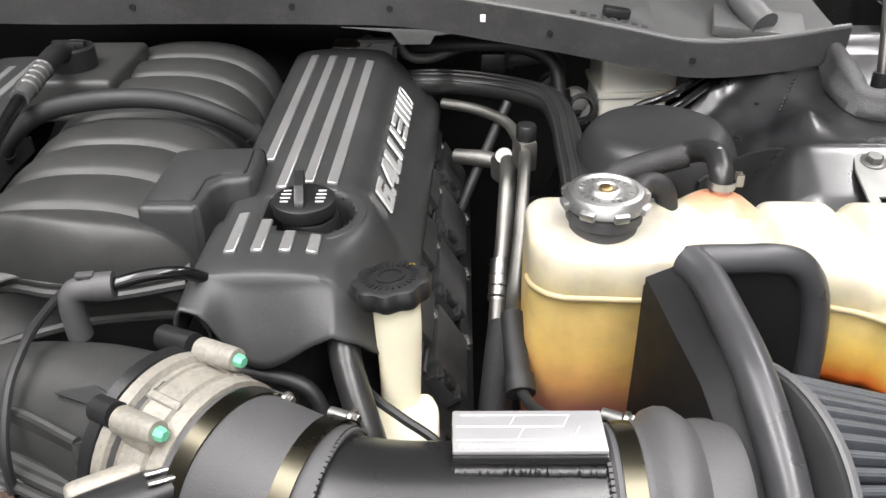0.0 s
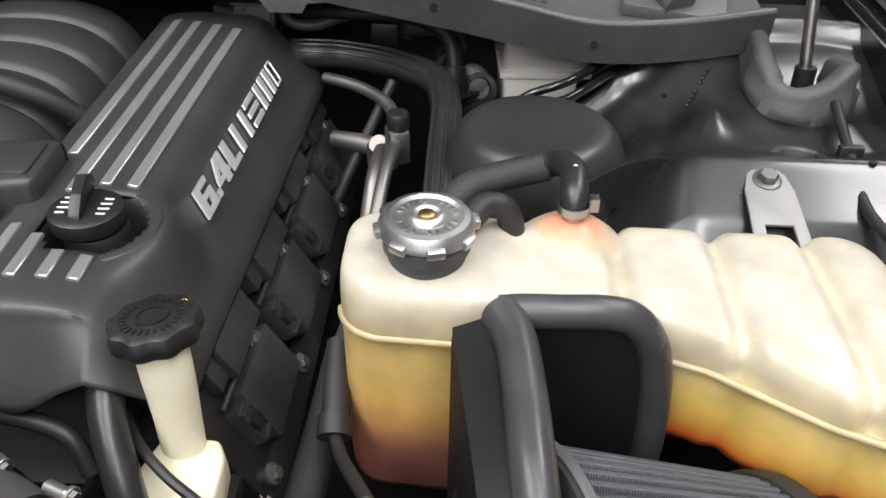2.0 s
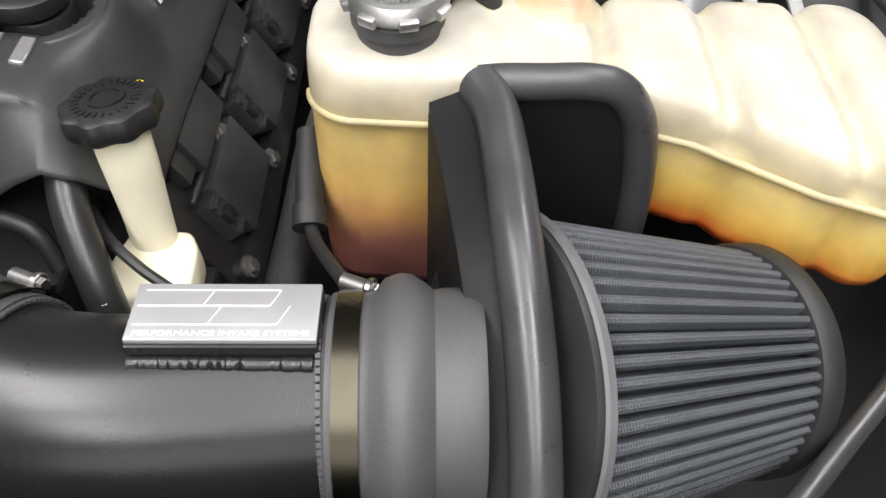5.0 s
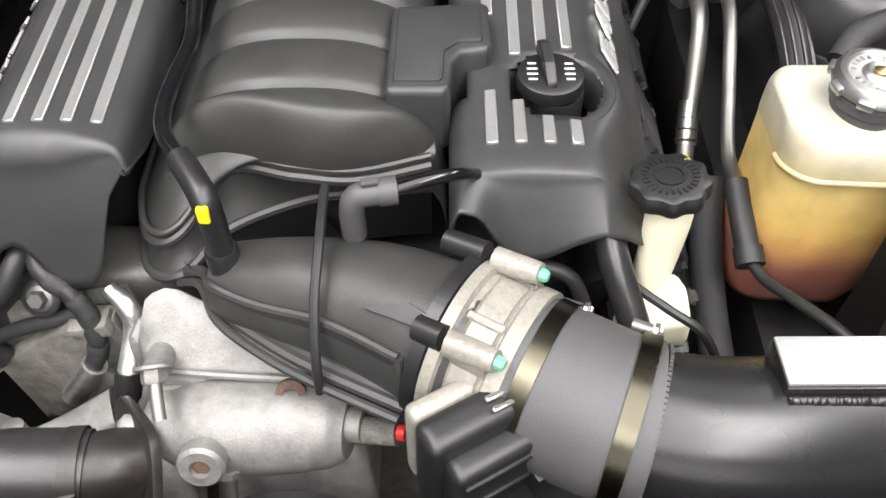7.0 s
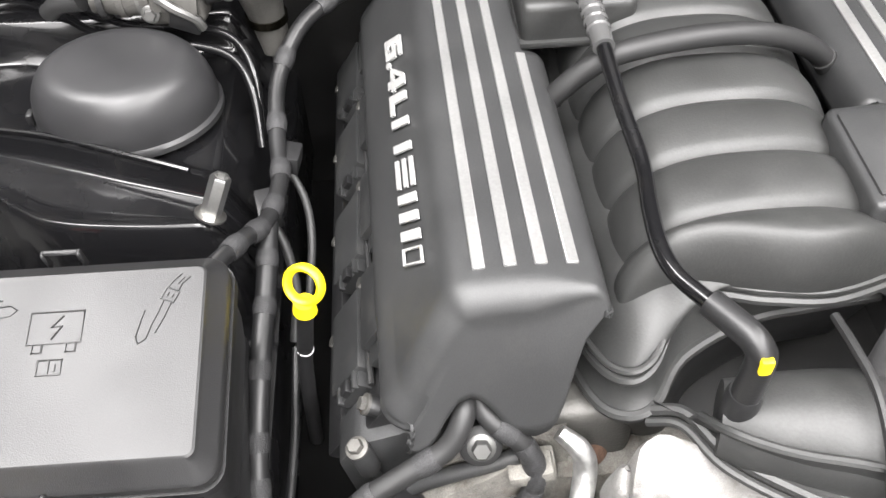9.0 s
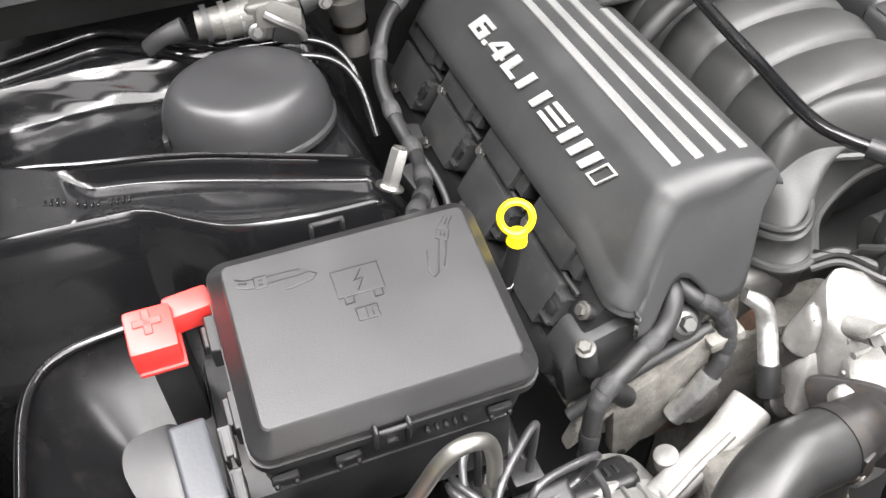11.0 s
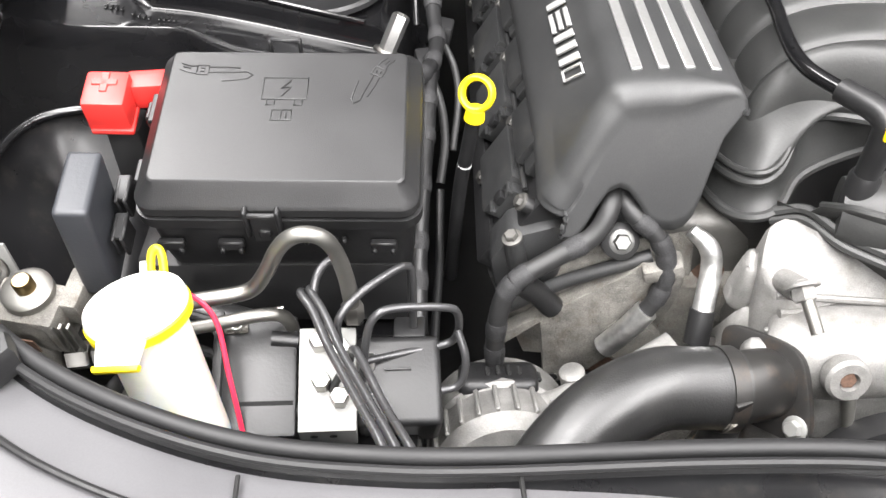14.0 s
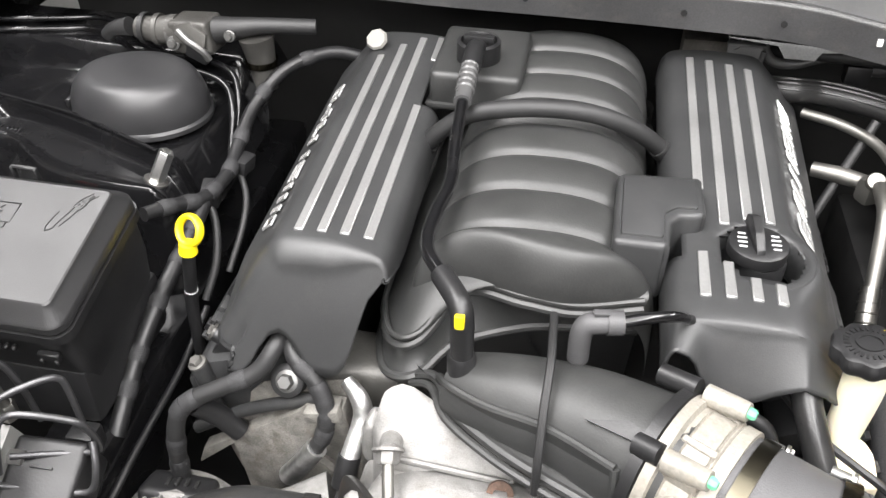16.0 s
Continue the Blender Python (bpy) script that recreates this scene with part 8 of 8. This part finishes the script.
def valve_cover_skirt():
    t = thing("cover_skirt", "black plastic lower end of the valve cover with a bolt rail", "valve cover", (-0.56, 0.525, 0.95))
    poly = [(-0.612, 0.965), (-0.596, 0.992), (-0.560, 1.004), (-0.520, 1.004), (-0.470, 0.986), (-0.476, 0.974), (-0.545, 0.946), (-0.588, 0.905), (-0.604, 0.915)]
    m = Matrix(((1, 0, 0, 0), (0, 0, 1, 0.524), (0, 1, 0, 0), (0, 0, 0, 1)))
    part("face", prism(poly, 0.040, m, 0.006), COILMAT, t)
    part("rail", sweep([(-0.606, 0.512, 0.912), (-0.546, 0.510, 0.954), (-0.476, 0.510, 0.984)], 0.0065, 10), COILMAT, t)
    part("web", sweep([(-0.596, 0.522, 0.985), (-0.585, 0.520, 0.955), (-0.575, 0.518, 0.932)], 0.004, 8), COILMAT, t)
    part("bolt_tower", sweep([(-0.594, 0.520, 0.996), (-0.588, 0.520, 0.965)], 0.009, 14), COILMAT, t)
    bolt(t, (-0.5945, 0.5195, 0.997), (-0.3, -0.1, 0.95), 0.0062, 0.006, CLUTTER)
    return t


valve_cover_skirt()
def breather_tube(pts, r, bands, label):
    t = thing("breather_tube", label, "hose", pts[-1])
    part("hose_wall", sweep(pts, r, 18), RUBBER, t)
    path = smooth_path(pts, 6)
    for k in bands:
        d = (path[k + 1] - path[k - 1]).normalized()
        part("tape_wrap", sweep([path[k] - d * 0.008, path[k] - d * 0.003, path[k] + d * 0.004, path[k] + d * 0.008], [r + 0.0004, r + 0.0012, r + 0.0008, r + 0.0004], 16), FABRIC, t, "wound cloth tape")
    return t


breather_tube([(-0.512, 0.545, 1.035), (-0.516, 0.520, 1.030), (-0.530, 0.505, 1.012), (-0.560, 0.495, 0.998), (-0.592, 0.484, 0.982), (-0.604, 0.478, 0.960), (-0.608, 0.472, 0.920), (-0.607, 0.468, 0.88)], 0.0084, (15, 23, 26, 34, 38),
              "black taped hose running down from the engine cover")
breather_tube([(-0.508, 0.545, 1.035), (-0.498, 0.520, 1.025), (-0.476, 0.508, 1.008), (-0.466, 0.500, 0.985), (-0.468, 0.494, 0.955), (-0.480, 0.491, 0.930)], 0.0078, (9, 14, 17, 20, 24),
              "black cloth-taped hose ending in a foil sleeve")
single("foil_sleeve", sweep([(-0.476, 0.492, 0.936), (-0.490, 0.490, 0.914), (-0.508, 0.490, 0.888)], 0.0105, 16), FOIL, "silver foil heat sleeve on a cable", "heat sleeve")
single("foil_sleeve", sweep([(-0.448, 0.512, 1.012), (-0.434, 0.502, 1.002), (-0.430, 0.494, 0.985), (-0.437, 0.470, 0.958)], [0.006, 0.0085, 0.0090, 0.0090], 14), FOIL, "silver foil heat sleeve on a cable", "heat sleeve")
single("cable_boot", sweep([(-0.437, 0.471, 0.960), (-0.441, 0.455, 0.935)], 0.0105, 14), BLACK, "black rubber boot below the foil sleeve", "boot")
single("plug_connector", sweep([(-0.590, 0.492, 0.972), (-0.572, 0.500, 0.950), (-0.556, 0.503, 0.928)], 0.0105, 14), BLACK, "black round plug connector", "connector")
single("pump_casting", box((-0.470, 0.400, 0.880), (0.110, 0.07, 0.08), 0.02, 3), ALUDIRTY, "dull cast water pump behind the hose", "water pump")
single("pulley_cover", lathe([(0.075, 0), (0.075, 0.02), (0.06, 0.026), (0, 0.026)], aim((-0.30, 0.36, 0.88), (0, -1, 0.2)), 40), BLACK, "black round pulley below the thermostat", "pulley")


# ---- loom along the left bank ----
def main_loom():
    t = thing("main_loom", "black wrapped wiring loom with tape bands along the inner fender", "wiring loom", (-0.66, 0.82, 1.04))
    pts = [(-0.545, 0.985, 1.085), (-0.590, 0.965, 1.098), (-0.635, 0.925, 1.090), (-0.660, 0.875, 1.065), (-0.662, 0.82, 1.045), (-0.658, 0.77, 1.035), (-0.666, 0.72, 1.035), (-0.682, 0.690, 1.045), (-0.70, 0.655, 1.055)]
    part("sleeve", sweep(pts, 0.0078, 14), BLACK, t)
    path = smooth_path(pts, 6)
    for k in (9, 16, 23, 29, 34, 39, 44):
        d = (path[k + 1] - path[k - 1]).normalized()
        part("tape_band", sweep([path[k] - d * 0.009, path[k], path[k] + d * 0.009], [0.0086, 0.0098, 0.0088], 14), FABRIC, t)
    part("connector", box((-0.668, 0.742, 1.026), (0.020, 0.034, 0.018), 0.003, 2, rot=(8, 0, 12)), BLACK, t)
    part("connector", box((-0.650, 0.800, 1.030), (0.016, 0.028, 0.020), 0.003, 2, rot=(-6, 10, -8)), BLACK, t)
    part("tail", sweep([(-0.668, 0.735, 1.024), (-0.655, 0.715, 1.000), (-0.650, 0.69, 0.97), (-0.655, 0.66, 0.94)], 0.0045, 10), RUBBER, t)
    part("tail", sweep([(-0.652, 0.79, 1.024), (-0.640, 0.77, 1.005), (-0.636, 0.74, 0.985), (-0.642, 0.70, 0.95)], 0.0038, 10), RUBBER, t)
    return t


main_loom()
loom_branch = thing("loom_branch", "black taped loom dropping beside the fuse box", "wiring loom", (-0.675, 0.48, 0.92))
branch_path = [(-0.666, 0.72, 1.030), (-0.668, 0.66, 1.010), (-0.672, 0.60, 0.99), (-0.675, 0.54, 0.96), (-0.675, 0.48, 0.92)]
part("sleeve", sweep(branch_path, 0.0088, 14), BLACK, loom_branch)
for k in (4, 8, 13, 18, 21):
    p, q = smooth_path(branch_path, 6)[k - 1:k + 1]
    part("tape_wrap", sweep([p.lerp(q, -0.5), p.lerp(q, 0.2), p.lerp(q, 0.9)], [0.0092, 0.0101, 0.0093], 14), FABRIC, loom_branch, "wound cloth tape")
single("fuel_line", sweep([(-0.655, 0.66, 0.93), (-0.656, 0.58, 0.91), (-0.660, 0.50, 0.90), (-0.662, 0.42, 0.89)], 0.004, 10), BLACK, "thin dark line in the gap beside the engine", "fuel line")
single("frame_rail", box((-0.705, 0.70, 0.86), (0.07, 0.75, 0.14), 0.012), PAINT, "glossy black frame rail beside the engine", "frame rail", kind="structure")
single("frame_rail", box((0.14, 0.75, 0.80), (0.07, 0.75, 0.14), 0.012), DARK, "dark frame rail under the coolant bottle", "frame rail", kind="structure")
single("battery_tray", box((-0.79, 0.550, 0.975), (0.22, 0.15, 0.07), 0.01), BLACK, "black plastic tray under the fuse box", "tray", kind="structure")


single("heater_hose", sweep([(-0.862, 0.455, 0.985), (-0.83, 0.448, 0.978), (-0.80, 0.446, 0.966), (-0.775, 0.440, 0.945), (-0.765, 0.43, 0.915)], 0.0135, 16), HOSEMAT, "thick black hose in the dark below the fuse box", "hose")
single("loose_wire", sweep([(-0.872, 0.430, 1.012), (-0.845, 0.436, 0.994), (-0.815, 0.430, 0.985), (-0.792, 0.418, 0.972), (-0.784, 0.405, 0.945)], 0.0036, 8), RUBBER, "thin black wire hanging below the fuse box", "wire")
single("loose_wire", sweep([(-0.865, 0.420, 0.985), (-0.84, 0.424, 0.965), (-0.81, 0.416, 0.955), (-0.795, 0.40, 0.93)], 0.0045, 8), RUBBER, "thin black wire hanging below the fuse box", "wire")
nut_clip = thing("pipe_clip", "small bare metal clip with two studs on the pipe", "clip", (-0.812, 0.416, 1.000))
part("plate", box((-0.812, 0.416, 1.004), (0.026, 0.010, 0.005), 0.001, rot=(0, 4, 8)), ALUDIRTY, nut_clip)
for dx in (-0.006, 0.005):
    bolt(nut_clip, (-0.812 + dx, 0.416, 1.0065), (0, -0.2, 1), 0.0036, 0.004, STEEL)


def motor_cluster():
    t = thing("wiper_motor", "grimy grey wiper motor with clamps under the cowl", "wiper motor", (-0.70, 0.95, 1.08))
    part("barrel", sweep([(-0.800, 0.932, 1.118), (-0.770, 0.930, 1.118), (-0.745, 0.930, 1.120)], [0.014, 0.017, 0.019], 20), CLUTTER, t)
    part("gearbox", box((-0.722, 0.930, 1.118), (0.055, 0.040, 0.042), 0.006, 3, rot=(0, -6, -8)), CLUTTER, t)
    part("crank_plate", prism([(-0.022, -0.008), (0.022, -0.010), (0.024, 0.006), (0.0, 0.018), (-0.020, 0.012)], 0.004, pose(-0.722, 0.909, 1.122, 75, 0, -8), 0.001), CLUTTER, t)
    part("collar", sweep([(-0.695, 0.930, 1.124), (-0.672, 0.930, 1.128), (-0.640, 0.935, 1.132), (-0.575, 0.95, 1.130)], [0.017, 0.014, 0.010, 0.009], 16), RUBBER, t)
    part("stand", sweep([(-0.648, 0.935, 1.118), (-0.645, 0.935, 1.09), (-0.640, 0.93, 1.05)], [0.022, 0.018, 0.014], 20), CLUTTER, t)
    part("clamp", lathe([(0.019, -0.004), (0.0205, -0.004), (0.0205, 0.004), (0.019, 0.004)], aim((-0.645, 0.935, 1.085), (0, 0, 1)), 24, close=False), BAND, t)
    for k in range(3):
        part("band", lathe([(0.0175, -0.003), (0.0195, -0.003), (0.0195, 0.003), (0.0175, 0.003)], aim((-0.790 + 0.018 * k, 0.931, 1.118), (1, 0, 0.02)), 22, close=False), (RUBBER, CLUTTER, DULLSTEEL)[k], t)
    part("lever", sweep([(-0.735, 0.906, 1.130), (-0.722, 0.900, 1.122), (-0.705, 0.902, 1.108), (-0.700, 0.905, 1.096)], 0.0045, 8), DULLSTEEL, t)
    part("pad", box((-0.715, 0.910, 1.102), (0.030, 0.010, 0.020), 0.003, rot=(0, 20, -8)), BLACK, t)
    part("stub", sweep([(-0.812, 0.932, 1.118), (-0.835, 0.934, 1.112), (-0.85, 0.94, 1.10)], [0.012, 0.009, 0.009], 14), RUBBER, t)
    bolt(t, (-0.745, 0.908, 1.112), (0, -1, 0.2), 0.006, 0.006, DULLSTEEL)
    bolt(t, (-0.672, 0.912, 1.126), (0, -1, 0.2), 0.005, 0.006, DULLSTEEL)
    t.location += Vector((-0.026, 0.004, 0.006))
    return t


motor_cluster()
single("white_cap", lathe([(0.0125, 0), (0.0138, 0.003), (0.0118, 0.006), (0, 0.0065)], aim((-0.520, 0.938, 1.133), (-0.15, -0.65, 0.7)), 8), CAPGREY, "small lobed grey plastic cap behind the cover", "cap")


# ---- front closing panel ----
def front_panel():
    t = thing("radiator_cover", "dark grey plastic radiator closing panel with a rubber seal", "front panel", (-0.4, 0.1, 1.0))
    edge = [(-1.12, 0.52, 1.128), (-1.06, 0.455, 1.127), (-1.005, 0.408, 1.125), (-0.940, 0.347, 1.120), (-0.880, 0.303, 1.112), (-0.820, 0.278, 1.101), (-0.757, 0.265, 1.089), (-0.690, 0.258, 1.088), (-0.628, 0.255, 1.091), (-0.500, 0.262, 1.087),
            (-0.400, 0.262, 1.083), (-0.25, 0.250, 1.072), (-0.05, 0.225, 1.055), (0.2, 0.21, 1.045), (0.5, 0.20, 1.045)]
    path = smooth_path(edge, 6)

    def at(u):
        f = u * (len(path) - 1)
        i = min(int(f), len(path) - 2)
        return path[i].lerp(path[i + 1], f - i)
    def gutter(x):
        return interp(x, [(-1.2, 0.0), (-0.62, 0.0), (-0.557, 0.006), (-0.498, 0.014), (-0.44, 0.022), (-0.3, 0.03), (0.5, 0.03)])

    part("gutter_strip", sheet(100, 3, lambda u, v: at(u) + Vector((0, -0.012 - (0.014 + gutter(at(u).x)) * v, -0.0065)), 0.003), LINERPAINT, t, "black gutter strip")
    part("panel_skin", sheet(100, 16, lambda u, v: at(u) + Vector((-0.02 * v * max(0, 0.4 - u) * 4, -0.022 - gutter(at(u).x) - 0.36 * v, -0.006 + 0.010 * math.sin(min(1, v * 5) * math.pi / 2) - 0.05 * v * v)), 0.003), PANELMAT, t, angle=60)
    part("back_drop", sheet(100, 5, lambda u, v: at(u) + Vector((0, -0.018 - 0.004 * v, -0.006 - 0.09 * v)), 0.003), BLACK, t)
    part("seal_strip", sweep([at(k / 110) + Vector((0, -0.006, 0.000)) for k in range(111)], 0.0052, 10, 1), SEAL, t, "black rubber seal strip")
    part("seal_lip", sweep([at(k / 110) + Vector((0, -0.017, 0.003)) for k in range(111)], 0.0030, 8, 1), SEAL, t)
    part("inner_step", sweep([at(k / 110) + Vector((0, -0.060, 0.0045)) for k in range(45)], 0.0022, 8, 1), BLACK, t)
    part("inner_step", sweep([at(0.55 + 0.45 * k / 60) + Vector((0, -0.045, 0.0042)) for k in range(61)], 0.0022, 8, 1), BLACK, t)
    for x in (-0.762, -0.612):
        part("panel_gap", sweep([(x, 0.238, 1.0905), (x + 0.003, 0.18, 1.0925), (x + 0.005, 0.08, 1.087)], 0.0014, 6, 3), HOLE, t)
    head = part("plastic_fastener", lathe([(0.016, 0), (0.0155, 0.014), (0.013, 0.018), (0.006, 0.0185), (0, 0.0165)], Matrix.Translation((-0.902, 0.292, 1.114)), 6), BLACK, t, "black hexagonal fastener")
    return t


SEAL = material("black_bulb_seal", (0.012, 0.012, 0.0125), 0.55, vary=0.2, spec=0.35)
PANELMAT = material("grey_closing_panel", (0.074, 0.073, 0.077), 0.5, grain=0.04, grain_scale=900, bump=0.06, vary=0.06)
front_panel()
single("front_rail", sweep([(0.44, 0.45, 1.005), (0.378, 0.390, 1.000), (0.336, 0.349, 1.000), (0.27, 0.29, 0.99)], 0.007, 14), BRAKELINE, "grimy grey metal rail in front of the filter", "rail")
single("splash_shield", box((0.38, 0.45, 0.84), (0.42, 0.62, 0.02), 0.004), SHIELD, "dark splash shield below the filter", "splash shield", kind="structure")


# ---- hoses and fittings below the cowl, behind the right bank ----
# hose and canister colours lifted to make up for light the hood blocks
single("heater_hose", sweep([(-0.066, 1.03, 1.14), (-0.061, 1.03, 1.119), (-0.048, 1.03, 1.106), (-0.024, 1.03, 1.105), (0.003, 1.03, 1.115), (0.029, 1.03, 1.121), (0.062, 1.03, 1.122), (0.095, 1.03, 1.119), (0.119, 1.03, 1.112), (0.13, 1.03, 1.099), (0.133, 1.03, 1.083)], 0.0062, 14), GREYBAR, "black rubber hose looped below the cowl, colour lifted for blocked light", "hose")
barrel = thing("vacuum_canister", "small grey plastic canister with a clamp below the cowl", "canister", (0.083, 1.06, 1.095))
part("canister_body", sweep([(0.071, 1.06, 1.094), (0.083, 1.06, 1.095), (0.103, 1.06, 1.098), (0.127, 1.06, 1.099)], [0.009, 0.0115, 0.0120, 0.0105], 18), GREYBAR, barrel)
part("clamp", box((0.071, 1.06, 1.094), (0.016, 0.010, 0.026), 0.003, 2, rot=(0, 12, 0)), GREYBAR, barrel)
single("hose_fitting", sweep([(0.132, 1.02, 1.089), (0.122, 1.02, 1.08), (0.111, 1.02, 1.069)], [0.0085, 0.0105, 0.007], 14), CLUTTER, "grimy grey elbow fitting on the heater hose", "fitting")
plug = thing("wiring_connector", "round grimy wiring connector with pin holes", "connector", (0.146, 0.99, 1.066))
part("housing", lathe([(0.013, -0.02), (0.0165, -0.018), (0.0165, 0.002), (0.013, 0.004), (0, 0.004)], aim((0.146, 0.99, 1.066), (-0.1, -0.9, 0.4)), 20), CLUTTER, plug)
for dx, dz in ((-0.005, 0.003), (0.005, 0.003), (0.0, -0.005)):
    part("pin_hole", lathe([(0.002, 0.004), (0.002, 0.0046), (0, 0.0046)], aim(Vector((0.146, 0.99, 1.066)) + Vector((dx, 0, dz)), (-0.1, -0.9, 0.4)), 10), HOLE, plug)
tab = thing("lifting_bracket", "pale grey stamped engine bracket behind the cover", "bracket", (-0.087, 1.015, 1.12))
part("plate", box((-0.087, 1.015, 1.12), (0.042, 0.003, 0.026), 0.001, 1, rot=(-12, 0, 0)), GREYBAR, tab)
part("fold", box(Vector((-0.087, 1.015, 1.12)) + Vector((0.0, -0.004, 0.014)), (0.044, 0.010, 0.003), 0.001, 1), GREYBAR, tab)
part("arm", sweep([(-0.066, 1.012, 1.126), (-0.068, 1.012, 1.098)], 0.003, 8), GREYBAR, tab)
